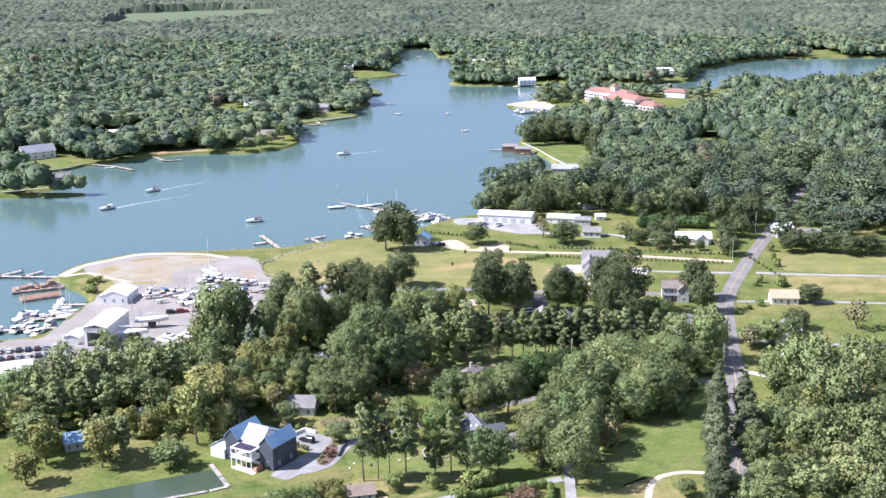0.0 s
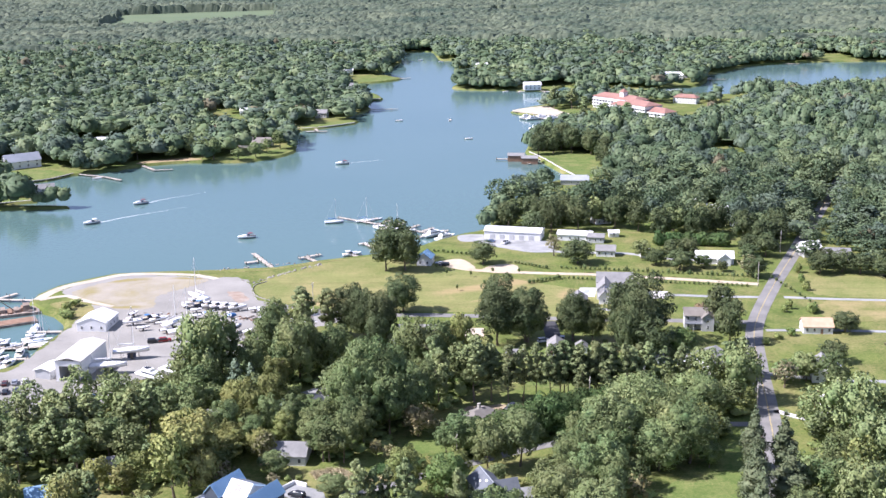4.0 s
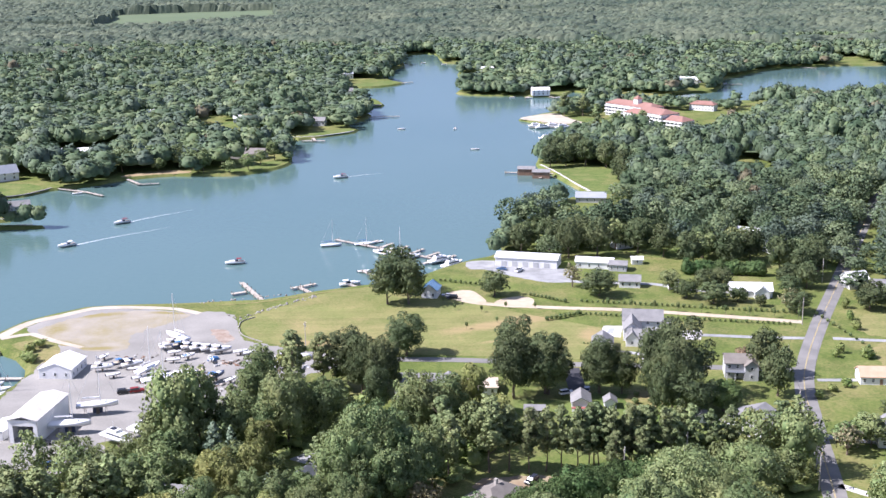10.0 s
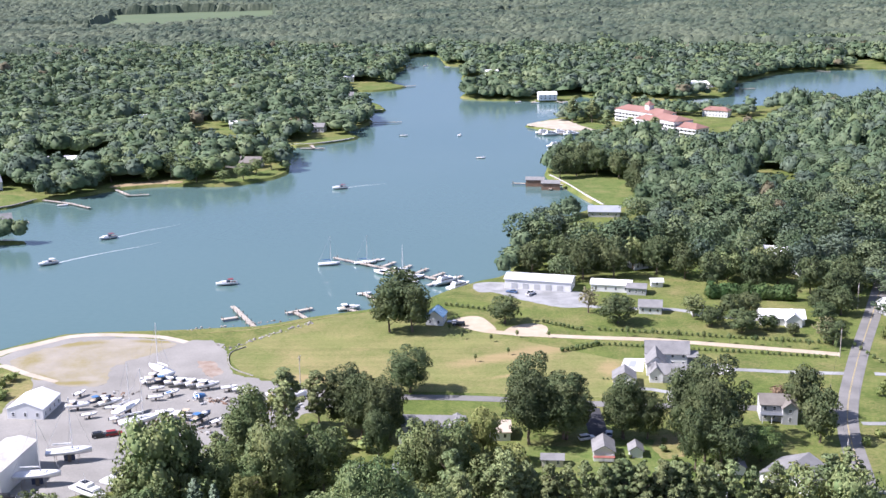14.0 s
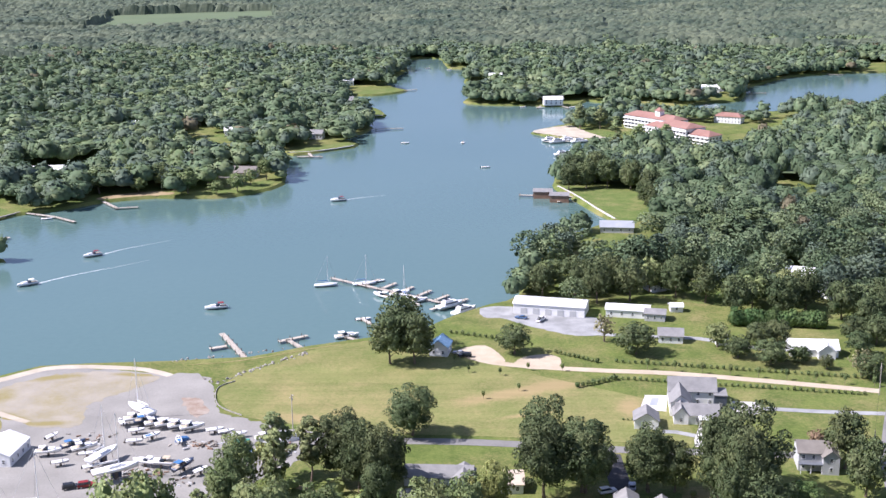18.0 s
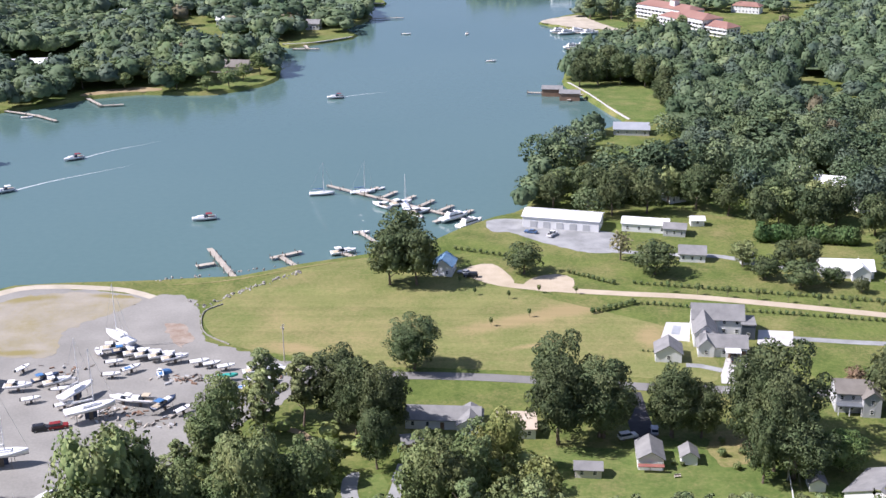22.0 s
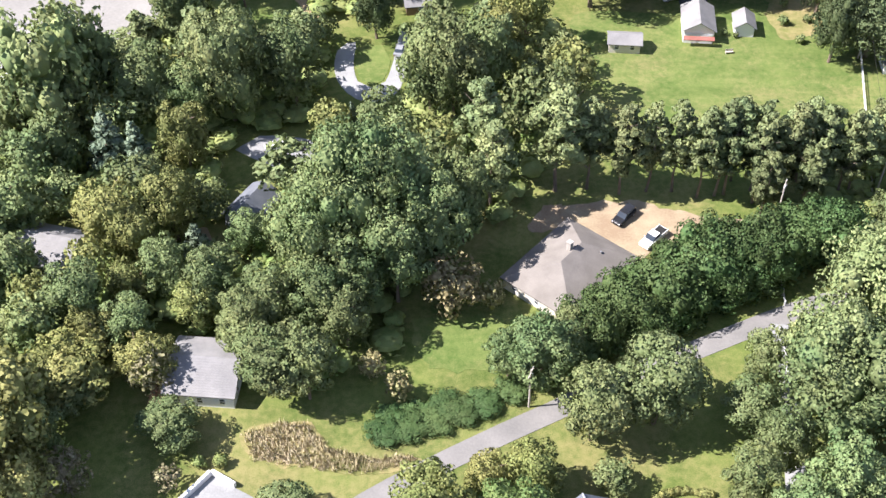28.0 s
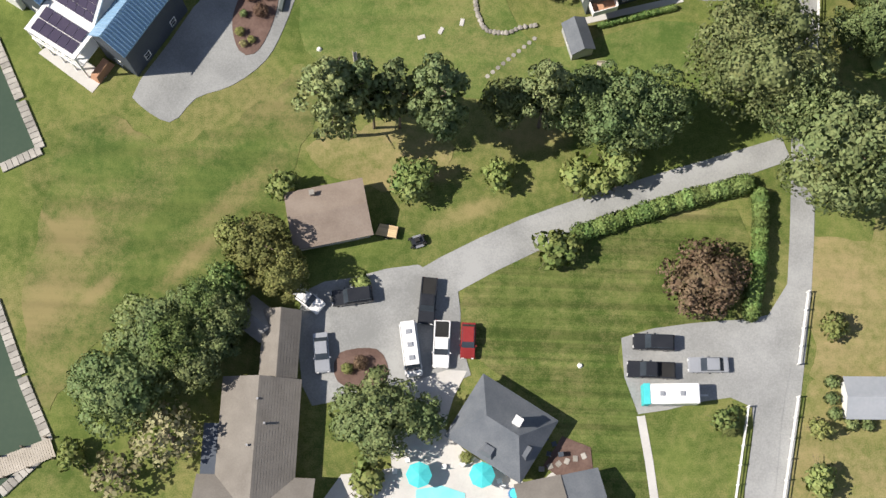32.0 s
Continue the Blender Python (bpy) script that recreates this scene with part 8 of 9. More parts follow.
pier("dock below the lawn", [(-120, 1028, -116, 1012), (-126, 1012, -108, 1012)], 2.4, 8)
pier("dock on the north shore", [(264, 1340, 282, 1342)], 1.8, 8)
pier("dock on the north shore", [(380, 1498, 398, 1488)], 1.8, 8)
pier("dock below the cape house", [(80, 1262, 84, 1250), (60, 1264, 56, 1252)], 2.0, 8)
pier("dock of the boathouses", [(66, 868, 26, 876), (52, 866, 48, 856)], 2.0, 8)
pier("dock by the shore house", [(66, 776, 46, 782)], 1.8, 8)
pier("hotel dock with slips", [(92, 1068, 52, 1068), (64, 1068, 64, 1076), (76, 1068, 76, 1078), (106, 1034, 58, 1006), (66, 1011, 60, 1020), (78, 1018, 74, 1026)], 2.2, 9)
pier("timber dock in the marina basin", [(-155, 496, -170, 496), (-156, 478, -180, 474), (-158, 464, -200, 458), (-166, 476, -166, 484), (-176, 474, -176, 482)], 2.0, 6)
pier("timber dock at the barge berth", [(-181, 540, -212, 543), (-212, 543, -204, 553), (-200, 542, -194, 551)], 2.0, 6)
barge = thing("work_barge", -186, 523, 0, 22, "rusty orange work barge with stacked timber", "barge")
part("barge_hull", boxed(-15, 15, -6, 6, -0.5, 1.3, taper=0.2), RUST, barge)
for i in range(7):
    part("timber_stack", boxed(-13 + i * 3.6, -10.4 + i * 3.6, -4.5 + (i % 3), 3.5, 1.3, 2.0 + 0.5 * (i % 3), taper=0.1), BROWNWOOD if i % 2 else RUST, barge)
part("deckhouse", boxed(6, 10, -3, 3, 1.3, 4.2, taper=0.2), RUST, barge)
part("crane_arm", tubes(((2, 0, 1.3), (-9, 2, 9), 0.25, 0.15)), RUST, barge)
barge.matrix_basis = pose(-186, 523, 0, 0, 0, 22) @ Matrix.Diagonal((0.76, 0.85, 0.9, 1))
barge2 = thing("work_barge", -180, 509.5, 0, 30, "low flat rusty barge", "barge")
part("barge_hull", boxed(-9, 9, -4, 4, -0.5, 1.0, taper=0.2), RUST, barge2)
part("deck_plates", boxed(-8, 8, -3.2, 3.2, 1.0, 1.12), BROWNWOOD, barge2)
dockhouse = pier("dock with a small house and boats", [(-284, 762, -266, 764), (-266, 764, -244, 778)], 2.2, 8)
simple_house("small grey house on the dock", -256, 768, 25, 12, 7, 3.4, 2.4, GREYWALL, SHINGLE, name="dock_house", category="house", wins=(3, 1))

# timber edging round the inlet, board by board
EDGE = bpy.data.meshes.new("board")
bm = boxed(-0.36, 0.36, -0.62, 0.62, -0.3, 0.0, bevel=0.02)
bm.to_mesh(EDGE)
bm.free()
EDGE.materials.append(material("silvered edging boards", (0.3, 0.285, 0.255), (0.45, 0.43, 0.39), rough=0.9, scale=0.5, fine=5, each=0.2))
for label, line in (("weathered board walk round the inlet", [(-66.6, 328), (-62, 319.4), (-58.6, 313), (-64, 310), (-90, 299)]), ("weathered board walk round the south inlet", [(-62, 293.4), (-57.4, 284), (-52.9, 275.8), (-58.4, 270), (-70, 268)])):
    root = thing("board_walk", 0, 0, 0, 0, label, "board walk")
    for a, b in zip(line, line[1:]):
        d = Vector((b[0] - a[0], b[1] - a[1], 0))
        for i in range(int(d.length / 0.78)):
            p = Vector((*a, 0)) + d.normalized() * (0.39 + 0.78 * i)
            o = link("board", EDGE, None, root)
            o.matrix_basis = pose(p.x, p.y, 2.32 + 0.03 * math.sin(i * 7), 0, 0, math.degrees(math.atan2(d.y, d.x)) + 1.5 * math.sin(i * 3))

# riprap stones along the shore of the field
STONES = []
for k in range(3):
    bm = bmesh.new()
    bmesh.ops.create_icosphere(bm, subdivisions=1, radius=0.7)
    for v in bm.verts:
        v.co *= 1 + 0.35 * noise.noise(v.co * 2 + Vector((k * 5, 0, 0)))
        v.co.z *= 0.6
    s = bpy.data.meshes.new("stone")
    bm.to_mesh(s)
    bm.free()
    s.materials.append(STONE)
    STONES.append(s)
riprap = thing("riprap", 0, 0, 0, 0, "grey rubble stone bank along the field", "stone bank")
rr = random.Random(8)
for a, b, n in (((-96, 566), (-90, 560), 14), ((-90, 560), (-80, 574), 30), ((-80, 574), (-62, 592), 50), ((-112, 583), (-66, 598), 22)):
    for i in range(n):
        u = rr.random()
        o = link("stone", rr.choice(STONES), None, riprap)
        o.matrix_basis = pose(a[0] + (b[0] - a[0]) * u + rr.uniform(-1.2, 1.2), a[1] + (b[1] - a[1]) * u + rr.uniform(-1.2, 1.2), 2.0 + rr.uniform(-0.2, 0.2), rr.uniform(0, 90), 0, rr.uniform(0, 360)) @ Matrix.Scale(rr.uniform(0.45, 1.0), 4)


# ---- poles, fences, hedges ----
def utility_pole(x, y, h, label="grey wooden utility pole with a cross arm", arm=0):
    p = thing("utility_pole", x, y, 2.0, arm, label, "utility pole", "utility poles")
    part("pole", tubes(((0, 0, -0.3), (0, 0, h), 0.17, 0.11)), material("pale weathered pole", (0.42, 0.38, 0.33), (0.55, 0.5, 0.44), rough=0.9), p)
    part("cross_arm", boxed(-1.2, 1.2, -0.07, 0.07, h - 0.8, h - 0.66), DOCKWOOD, p)
    for s in (-1, 0, 1):
        part("insulator", tubes(((s * 1.0, 0, h - 0.66), (s * 1.0, 0, h - 0.45), 0.06), sides=6), TRIM, p)
    part("transformer", tubes(((0.32, 0, h - 2.0), (0.32, 0, h - 1.2), 0.22), sides=10), GREYWALL, p)
    return p


POLES = [(-57.6, 519, 12), (64.5, 412.5, 13), (70.5, 455, 11), (3.6, 366.5, 9), (106, 450, 11), (113, 492, 11), (133, 548, 11), (157, 606, 11), (99, 402, 11), (44, 372, 9), (46, 405, 12)]
for x, y, h in POLES:
    utility_pole(x, y, h, arm=70)


def wire(a, b, sag):
    """A hanging cable as one continuous tube."""
    bm, prev = bmesh.new(), None
    across = Vector((-(b[1] - a[1]), b[0] - a[0], 0)).normalized() * 0.025
    for i in range(13):
        u = i / 12
        p = Vector(a).lerp(Vector(b), u) - Vector((0, 0, sag * 4 * u * (1 - u)))
        ring = [bm.verts.new(q) for q in (p + across, p + Vector((0, 0, 0.04)), p - across)]
        if prev:
            for k in range(3):
                bm.faces.new((prev[k], prev[(k + 1) % 3], ring[(k + 1) % 3], ring[k]))
        prev = ring
    tagged(part("power_line", bm, RUBBER), "thin dark overhead power line", "cable", "power lines")


for a, b in ((4, 5), (5, 6), (6, 7), (4, 8), (1, 10), (1, 2)):
    (x0, y0, h0), (x1, y1, h1) = POLES[a], POLES[b]
    wire((x0, y0, 2 + h0 - 0.5), (x1, y1, 2 + h1 - 0.5), 1.0)


def rail_fence(label, a, b, gap=2.4):
    root = thing("rail_fence", a[0], a[1], 2.0, math.degrees(math.atan2(b[1] - a[1], b[0] - a[0])), label, "fence", "fences")
    length = math.dist(a, b)
    n = max(1, round(length / gap))
    for i in range(n + 1):
        part("post", boxed(i * length / n - 0.08, i * length / n + 0.08, -0.08, 0.08, -0.2, 1.3), TRIM, root)
    for i in range(n):
        for z in (0.35, 0.75, 1.15):
            part("rail", boxed(i * length / n + 0.08, (i + 1) * length / n - 0.08, -0.03, 0.03, z - 0.07, z + 0.07), TRIM, root)


for a, b in (((38.0, 298.4), (36.6, 289.4)), ((36.4, 285.4), (33.4, 268)), ((30.4, 284), (28.2, 270)), ((41, 345), (40, 327)), ((46, 402), (45.2, 388)), ((43.8, 380), (42.4, 362)), ((64, 501), (84, 499)), ((71.3, 457), (64.3, 411.5))):
    rail_fence("white three-rail fence along the lane", a, b)


def hedge(label, line, width, height, leaves=90, mat="hedge", lumpy=0.12, name="hedge", size=0.4):
    pts = smooth_line(line, False, 1.2)
    rng = np.random.default_rng(int(abs(line[0][0] * 7 + line[0][1])))
    root = thing(name, 0, 0, 0, 0, label, "hedge")
    long = sum((b - a).length for a, b in zip(pts, pts[1:]))
    count = max(2, round(long / (width * 0.44)))
    for i in range(count):
        u = (i + 0.5) / count * (len(pts) - 1)
        k = min(int(u), len(pts) - 2)
        p = pts[k].lerp(pts[k + 1], u - k)
        w, h = width * (1 + lumpy * rng.uniform(-1, 1)), height * (1 + lumpy * rng.uniform(-1, 1))
        lobes = [(0, 0, h * 0.5, w * 0.5, w * 0.5, h * 0.5), (0, 0, h * 0.3, w * 0.5, w * 0.5, h * 0.34)]
        me = crown_mesh("clump", lobes, leaves * 3, size, LEAF[mat], 900 + i, 0.3, 0.86)
        link("clump", me, None, root).location = (p.x, p.y, 2.0)


hedge("clipped dark green hedge along the drive", [(9.5, 304.4), (16.6, 307.2), (23.7, 309.7), (30.8, 311.9)], 2.5, 2.4, 260, size=0.26)
hedge("clipped dark green hedge along the lane", [(32.3, 310.8), (32.1, 303.8), (31.3, 298.2), (30.8, 295)], 2.2, 2.4, 260, size=0.26)
hedge("clipped dark screen hedge", [(100, 622), (116, 621), (134, 618)], 5, 7, 130, "vine", 0.15, size=0.7)
hedge("low clipped hedge along the grey house", [(12, 332.8), (18, 334.6), (22, 335.8)], 0.9, 0.9, 60, size=0.2)
hedge("row of yellow-green shrubs round the turning circle", [(21.2, 350.6), (24.5, 352.1), (29.4, 351.7)], 1.3, 1.0, 60, "olive", 0.3, "shrub_border", 0.24)

# planted rows of young shrubs
h0_, R0_, SHRUB_CROWN, SHRUB_STEM, SHRUB_LITE = KINDS["shrub"][0]


def planted_row(a, b, n, size, group, label="young round shrub in a planted row"):
    for i in range(n):
        u = i / (n - 1)
        s = thing("shrub", 0, 0, 0, 0, label, "shrub", group)
        k = size * rng_tree.uniform(0.8, 1.2)
        s.matrix_basis = pose(a[0] + (b[0] - a[0]) * u, a[1] + (b[1] - a[1]) * u, 2.0, 0, 0, i * 67) @ Matrix.Diagonal((k / R0_, k / R0_, k * 1.9 / h0_, 1))
        link("crown", SMALL_SHRUB, None, s)


SMALL_SHRUB = crown_mesh("crown", shrub_lobes(random.Random(3), 2.5, 4), 220, 0.75, LEAF["broad"], 5)
planted_row((50, 580), (134, 562.5), 40, 0.75, "upper planted row")
planted_row((46, 563.4), (128, 547.5), 42, 0.7, "lower planted row")
planted_row((34, 555), (47, 562), 8, 1.1, "short planted row")
planted_row((29, 590), (43, 579.6), 10, 0.9, "planted row by the turning")
planted_row((-10, 613.6), (8, 606), 9, 0.9, "planted row by the cottage")
planted_row((142, 560), (150, 520), 10, 0.8, "row beyond the road")
planted_row((46, 526.5), (56, 525.6), 8, 0.4, "low row by the garage")
for i in range(9):
    root = thing("sapling", 60 + i * 9.2, 572.5 - i * 2.2, 2.0, 0, "thin young tree beside the sand drive", "sapling", "saplings")
    part("trunk", tubes(((0, 0, -0.2), (0, 0, 2.2), 0.06)), BARK, root)
    c = link("crown", SMALL_SHRUB, None, root)
    c.matrix_basis = pose(0, 0, 1.4) @ Matrix.Diagonal((0.36, 0.36, 0.7, 1))
for i, (x, y) in enumerate(((-3, 570), (8, 567), (18, 572), (-8, 580), (2, 545), (14, 552), (-20, 588), (30, 571))):
    root = thing("sapling", x, y, 2.0, 0, "small young tree on the mown field", "sapling", "field saplings")
    part("trunk", tubes(((0, 0, -0.2), (0, 0, 1.6), 0.05)), BARK, root)
    c = link("crown", SMALL_SHRUB, None, root)
    c.matrix_basis = pose(0, 0, 1.0) @ Matrix.Diagonal((0.3, 0.3, 0.5, 1))
# shrubs in the mulch beds
for x, y, r, kd in ((-34.6, 330, 0.7, "olive"), (-34.3, 332.6, 0.7, "shrub"), (-33.6, 335, 0.9, "red"), (-32, 333, 1.1, "red"), (-31.4, 335.4, 0.9, "red"), (-33, 329, 0.6, "olive"), (-34, 328.4, 0.6, "brown"), (-33.4, 338.6, 0.6, "olive"), (-31.8, 340.6, 0.5, "shrub"), (-12, 347, 0.7, "shrub"), (-13.6, 347.8, 0.7, "shrub"), (-10.6, 346.6, 0.6, "shrub"), (-41, 339.4, 1.0, "olive"), (-43, 340.6, 1.2, "shrub"), (-39.6, 338.2, 1.0, "shrub"), (-45, 344, 1.0, "brown"), (-16.4, 287.4, 1.0, "red"), (-18, 286.6, 0.8, "olive"), (-14.6, 286, 0.9, "shrub"), (27.8, 281.6, 1.5, "olive"), (-3.2, 276.6, 0.9, "olive")):
    h0, R0, crown, stem, lite = KINDS[kd][0]
    s = thing("shrub", 0, 0, 0, 0, {"red": "dark purple-red garden shrub in mulch", "olive": "yellow-green garden shrub in mulch", "brown": "brownish ornamental grass tuft"}.get(kd, "small clipped green garden shrub"), "shrub", "garden shrubs")
    s.matrix_basis = pose(x, y, 2.03, 0, 0, x * 50) @ Matrix.Diagonal((r / R0, r / R0, r * 1.6 / h0, 1))
    link("crown", SMALL_SHRUB if kd == "shrub" else crown, None, s)
patch("round_bed", [(-19, 288.6), (-14.6, 289.2), (-13, 286.6), (-14, 284.6), (-18, 284.4), (-19.6, 286)], MULCH, "round mulch bed on the forecourt", 0.16, category="bed", step=1.0)

for x, y, r in ((44.8, 462.2, 0.9), (47.0, 461.4, 0.8), (58.5, 472.7, 1.2), (57.4, 466.1, 1.4), (62.4, 467.3, 1.2), (59.8, 459.9, 1.3)):
    s = thing("shrub", 0, 0, 0, 0, "clipped round green shrub on the back lawn", "shrub", "back lawn shrubs")
    s.matrix_basis = pose(x, y, 2.0, 0, 0, x * 31) @ Matrix.Diagonal((r / R0_, r / R0_, r * 1.5 / h0_, 1))
    link("crown", SMALL_SHRUB, None, s)
patch("dry_yard", [(57, 476), (66, 481), (67, 468), (62, 462), (56, 462), (55, 470)], DRYGRASS, "dry tan-green grass by the sheds", 0.06, step=1.0, rough_edge=1.5)
# garden pieces
for x, y in ((-8.7, 274.2), (-1.3, 274.5)):
    u = thing("parasol", x, y, 2.12, 0, "open turquoise garden parasol", "parasol", "parasols")
    part("pole", tubes(((0, 0, 0), (0, 0, 2.6), 0.04)), CHROME, u)
    part("base", tubes(((0, 0, 0), (0, 0, 0.1), 0.35), sides=14), CONCRETE, u)
    bm = bmesh.new()
    top = bm.verts.new((0, 0, 2.75))
    rim = [bm.verts.new((1.55 * math.cos(k * math.pi / 4), 1.55 * math.sin(k * math.pi / 4), 2.2)) for k in range(8)]
    low = [bm.verts.new((v.co.x * 0.99, v.co.y * 0.99, 2.05)) for v in rim]
    for k in range(8):
        bm.faces.new((rim[k], rim[(k + 1) % 8], top))
        bm.faces.new((low[k], low[(k + 1) % 8], rim[(k + 1) % 8], rim[k]))
    part("canopy", bm, TEAL, u)
    t = thing("patio_table", x + 0.2, y - 0.2, 2.12, 0, "small round patio table under the parasol", "table", "patio tables")
    part("tabletop", tubes(((0, 0, 0.7), (0, 0, 0.74), 0.6), sides=16), TRIM, t)
    part("leg", tubes(((0, 0, 0), (0, 0, 0.7), 0.05)), CHROME, t)


def chair(x, y, turn, mat, label):
    c = thing("patio_chair", x, y, 2.12, turn, label, "chair", "patio chairs")
    part("seat", boxed(-0.28, 0.28, -0.28, 0.28, 0.4, 0.48), mat, c)
    part("backrest", boxed(-0.3, -0.22, -0.28, 0.28, 0.48, 1.0), mat, c)
    for px, py in ((-0.25, -0.25), (-0.25, 0.25), (0.25, -0.25), (0.25, 0.25)):
        part("leg", boxed(px - 0.03, px + 0.03, py - 0.03, py + 0.03, 0, 0.4), mat, c)


for x, y, a in ((7.2, 278.6, 20), (6.6, 277.4, 80), (8.0, 277.4, 190), (6.2, 279.2, 300)):
    chair(x, y, a, NAVYWALL, "dark blue patio chair beside the pool house")
for x, y, a in ((-11.6, 274.6, 0), (-10.2, 276.0, 200), (-5.8, 275.4, 90), (-3.6, 275.8, 130), (0.8, 274.0, 200), (1.2, 273.4, 60)):
    chair(x, y, a, TRIM, "white patio chair on the terrace")
tub = thing("hot_tub", 2.6, 272.6, 2.12, 0, "round blue tub on the terrace", "tub")
part("shell", tubes(((0, 0, 0), (0, 0, 0.7), 0.7), sides=16), TARPBLUE, tub)
part("lid", tubes(((0, 0, 0.7), (0, 0, 0.76), 0.55), sides=16), TEAL, tub)
for x, y in ((-25.2, 325.0), (-24.2, 328.2), (10.2, 288.2)):
    s = part("lawn_globe", tubes(((0, 0, 0), (0, 0, 0.35), 0.35, 0.2), sides=12), TRIM)
    s.matrix_basis = pose(x, y, 2.03)
    tagged(s, "white round cover on the grass", "cover", "white covers")
for i, (x, y, a) in enumerate(((-11, 330.4, 20), (-8.5, 331.4, 65), (-5.8, 332.7, 80))):
    s = part("slab_stone", boxed(-0.5, 0.5, -0.27, 0.27, 0, 0.12, bevel=0.03), CONCRETE)
    s.matrix_basis = pose(x, y, 2.04, 0, 0, a)
    tagged(s, "pale stone slab in the lawn", "stone", "lawn slabs")
low_wall = thing("garden_wall", 0, 0, 0, 0, "low curved dry stone garden wall", "wall")
line = smooth_line([(-3.2, 339.4), (-4.2, 336.6), (-3.7, 333.6), (-2.5, 331.7), (0, 331.4), (1.8, 332.2), (3.7, 332.6)], False, 0.5)
for i, p in enumerate(line):
    o = link("stone", STONES[i % 3], None, low_wall)
    o.matrix_basis = pose(p.x, p.y, 2.2, 0, 0, i * 77) @ Matrix.Scale(0.55, 4)
for k in range(3):
    w = part("retaining_wall", boxed(-0.25, 0.25, -2.4, 2.4, 0, 0.9, bevel=0.04), DARKWALL)
    w.matrix_basis = pose(-29.2 + 0.55 * k, 335.6 + k * 4.2, 2.0, 0, 0, -8 - 6 * k)
    tagged(w, "dark curved retaining wall beside the drive", "wall", "retaining walls")
for (x0, y0), (x1, y1) in (((-46.6, 347.0), (-42.3, 353.0)), ((-42.1, 353.1), (-38.4, 351.0))):
    wall_ = part("retaining_wall", boxed(-math.dist((x0, y0), (x1, y1)) / 2, math.dist((x0, y0), (x1, y1)) / 2, -0.25, 0.25, 0, 1.1, bevel=0.04), TRIM)
    wall_.matrix_basis = pose((x0 + x1) / 2, (y0 + y1) / 2, 2.0, 0, 0, math.degrees(math.atan2(y1 - y0, x1 - x0)))
    tagged(wall_, "white wall round the parking court", "wall", "court walls")
planter = thing("planter", -43.6, 341.0, 2.05, -28, "white planter box with yellow-green plants", "planter")
part("trough", boxed(-1.3, 1.3, -0.7, 0.7, 0, 0.8, bevel=0.04), TRIM, planter)
part("soil", boxed(-1.15, 1.15, -0.55, 0.55, 0.8, 0.86), MULCH, planter)
for i in range(3):
    p_ = link("plant", SMALL_SHRUB, None, planter)
    p_.matrix_basis = pose(-0.75 + i * 0.75, 0, 0.8) @ Matrix.Diagonal((0.18, 0.18, 0.2, 1))
bulkhead = thing("bulkhead", 0, 0, 0, 0, "grey low bulkhead round the end of the field", "wall")
edge_line = smooth_line([(-84, 562), (-88.5, 556), (-87.5, 546), (-84, 538), (-76, 531)], False, 1.5)
for a_, b_ in zip(edge_line, edge_line[1:]):
    d_ = b_ - a_
    w = part("board", boxed(-d_.length / 2, d_.length / 2, -0.1, 0.1, -0.2, 0.45), STONE, bulkhead)
    w.matrix_basis = pose((a_.x + b_.x) / 2, (a_.y + b_.y) / 2, 2.0, 0, 0, math.degrees(math.atan2(d_.y, d_.x)))
for x, y, a in ((-19.4, 327.0, 100), (45, 456, 8), (12.6, 327.4, 0)):
    b = thing("garden_bench", x, y, 2.0, a, "small grey garden bench on the grass", "bench", "benches")
    part("seat", boxed(-0.8, 0.8, -0.25, 0.25, 0.42, 0.5), DOCKWOOD, b)
    part("backrest", boxed(-0.8, 0.8, 0.2, 0.26, 0.5, 0.95), DOCKWOOD, b)
    for px in (-0.7, 0.7):
        part("leg", boxed(px - 0.05, px + 0.05, -0.22, 0.22, 0, 0.42), DOCKWOOD, b)

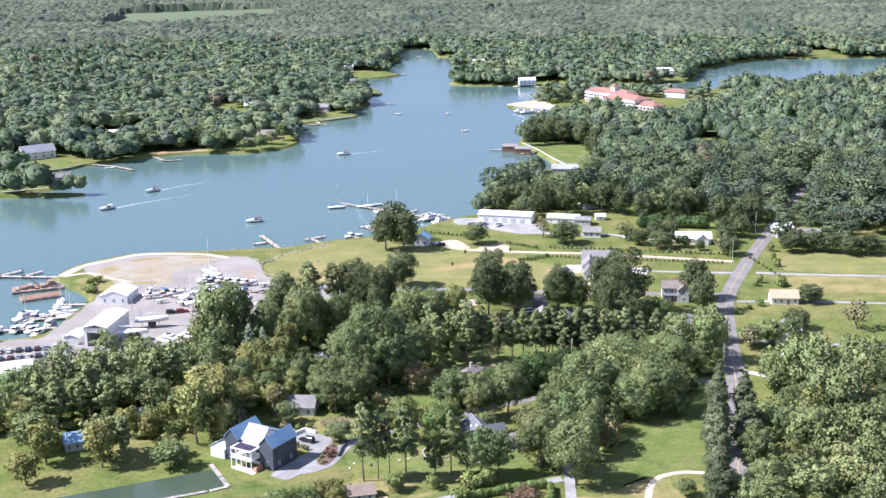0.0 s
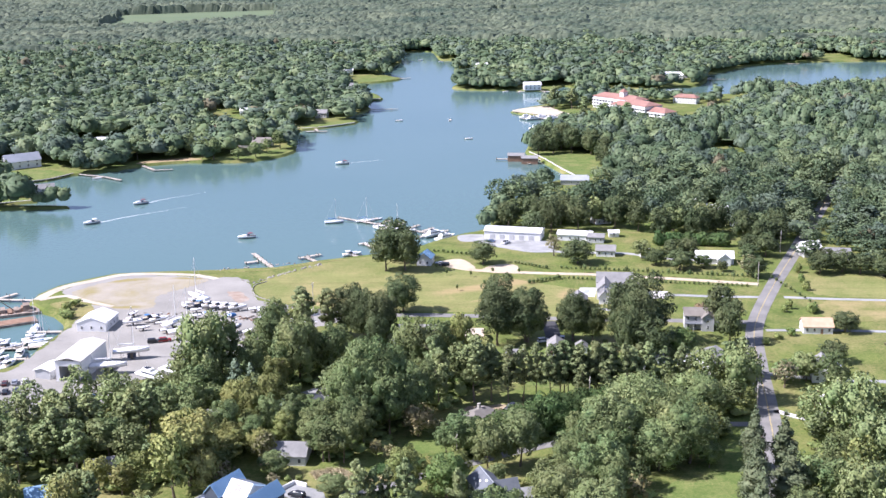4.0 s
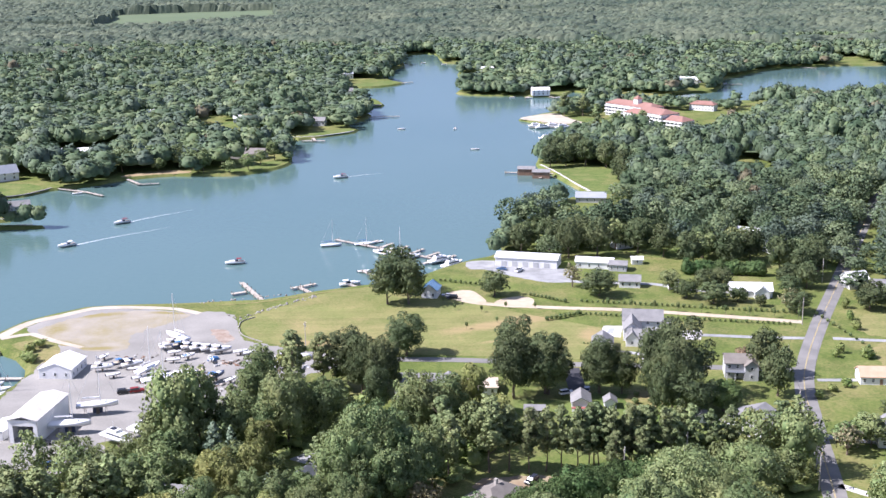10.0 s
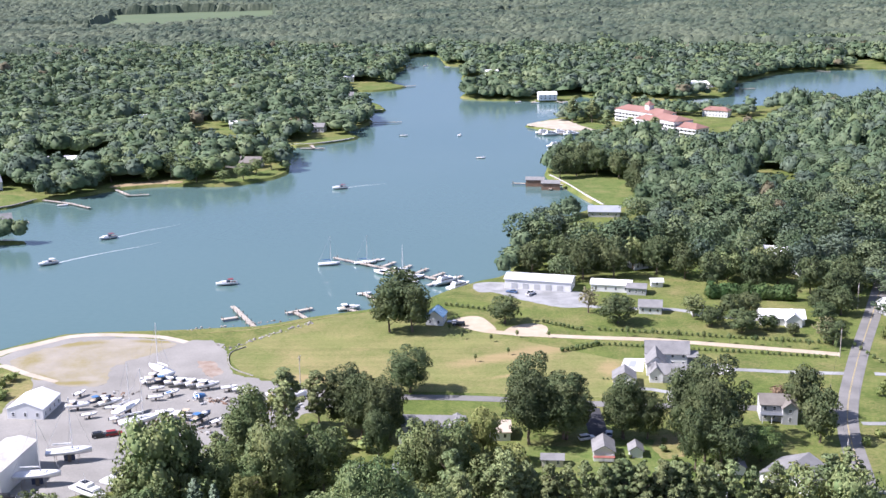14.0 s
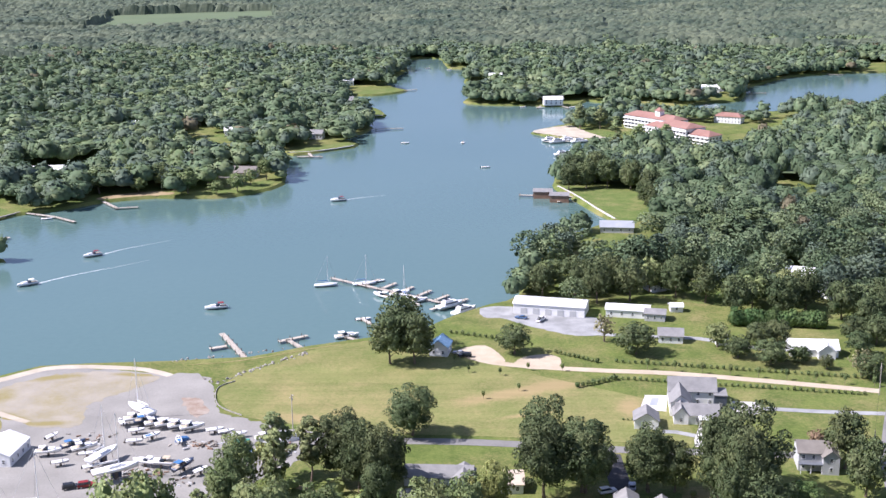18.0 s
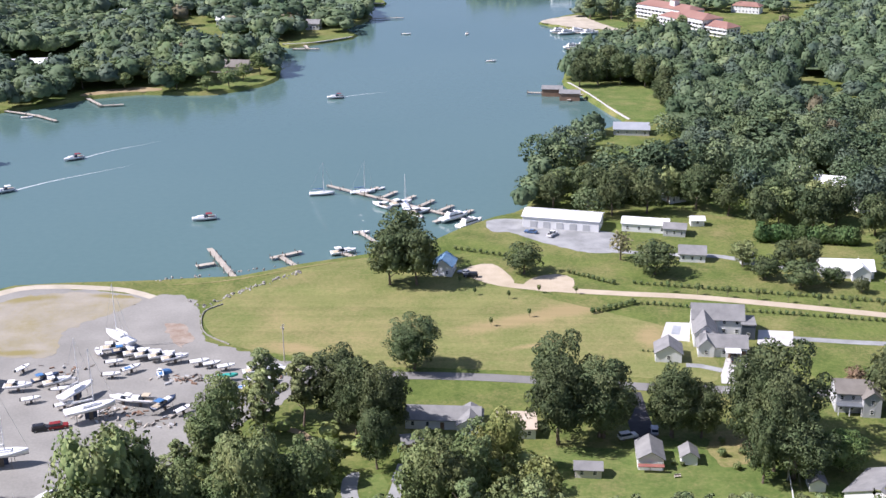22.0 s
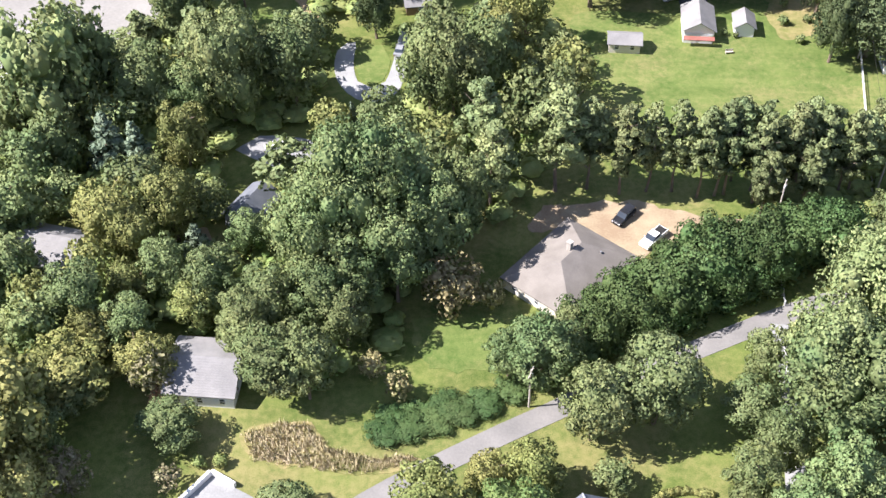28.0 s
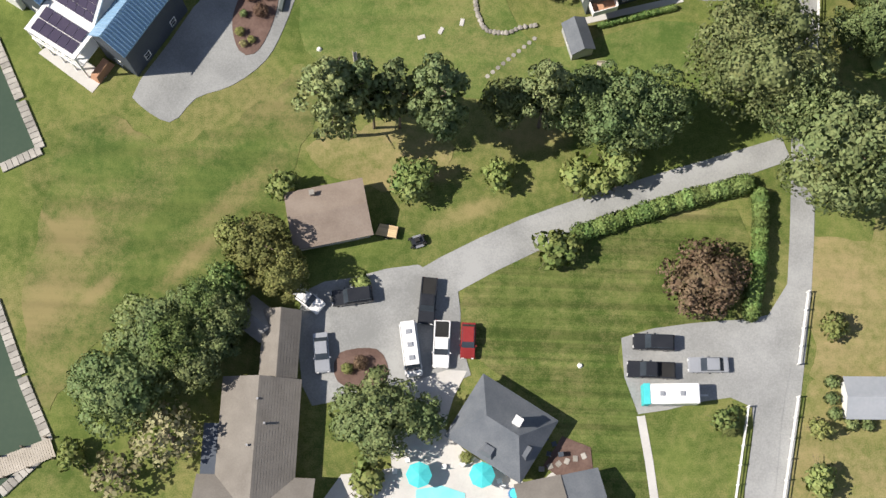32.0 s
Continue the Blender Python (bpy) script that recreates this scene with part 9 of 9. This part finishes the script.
# yard clutter between the boats
clutter = thing("yard_scrap", 0, 0, 0, 0, "scattered timber and scrap between boats", "scrap")
rr = random.Random(21)
for cx_, cy_, sx, sy, n in ((-100, 488, 14, 4, 60), (-84, 508, 12, 3, 45), (-88, 482, 12, 3, 30), (-60, 502, 5, 8, 40), (-118, 512, 8, 6, 25)):
    for i in range(n):
        o = part("scrap_piece", boxed(-rr.uniform(0.2, 1.4), rr.uniform(0.2, 1.2), -0.12, rr.uniform(0.1, 0.4), 0, rr.uniform(0.1, 0.6)), rr.choice((PILE, BROWNWOOD, DOCKWOOD, GREYWALL, STONE, STONE)), clutter)
        o.matrix_basis = pose(cx_ + rr.gauss(0, sx / 2), cy_ + rr.gauss(0, sy / 2), 2.03, 0, 0, rr.uniform(0, 180))

# covered boats at the edge of the lot
def tarped(x, y, turn, L, W, H, mat, label):
    bm = bmesh.new()
    bmesh.ops.create_icosphere(bm, subdivisions=3, radius=1)
    for v in bm.verts:
        k = 1 + 0.18 * noise.noise(v.co * 2.3 + Vector((x, y, 0)))
        v.co = Vector((v.co.x * L / 2 * k, v.co.y * W / 2 * k, max(0.0, v.co.z) ** 0.7 * H * k))
    ob = part("covered_boat", bm, mat)
    ob.matrix_basis = pose(x, y, 2.04, 0, 0, turn)
    tagged(ob, label, "boat", "covered boats")


tarped(-61.5, 512.5, 20, 9, 3.2, 2.4, GELCOAT, "boat under a crumpled white shrink cover")
tarped(-57.5, 511.5, 35, 7, 2.8, 2.0, GELCOAT, "boat under a crumpled white shrink cover")
tarped(-64.0, 509.2, 10, 6, 2.6, 1.8, GELCOAT, "boat under a crumpled white shrink cover")
tarped(-90.5, 511.5, 30, 4.6, 2.2, 1.3, TARPBLUE, "small boat under a blue tarpaulin")
park(car("suv", BLACKPAINT, "black car under the farmhouse canopy"), 71.0, 520.2, 84, 2.12)

for x, y in ((40.4, 287.4), (40.3, 285.4), (40.6, 283.6), (42.6, 282.4), (44.6, 282.3)):
    s = thing("shrub", 0, 0, 0, 0, "clipped round green shrub beside the barn", "shrub", "barn shrubs")
    s.matrix_basis = pose(x, y, 2.0, 0, 0, x * 31) @ Matrix.Diagonal((1.1 / R0_, 1.1 / R0_, 1.6 / h0_, 1))
    link("crown", SMALL_SHRUB, None, s)
pier("weathered jetty at the corner of the inlet", [(-52.6, 275.8, -62, 271.6)], 2.4, 3, z=2.4)
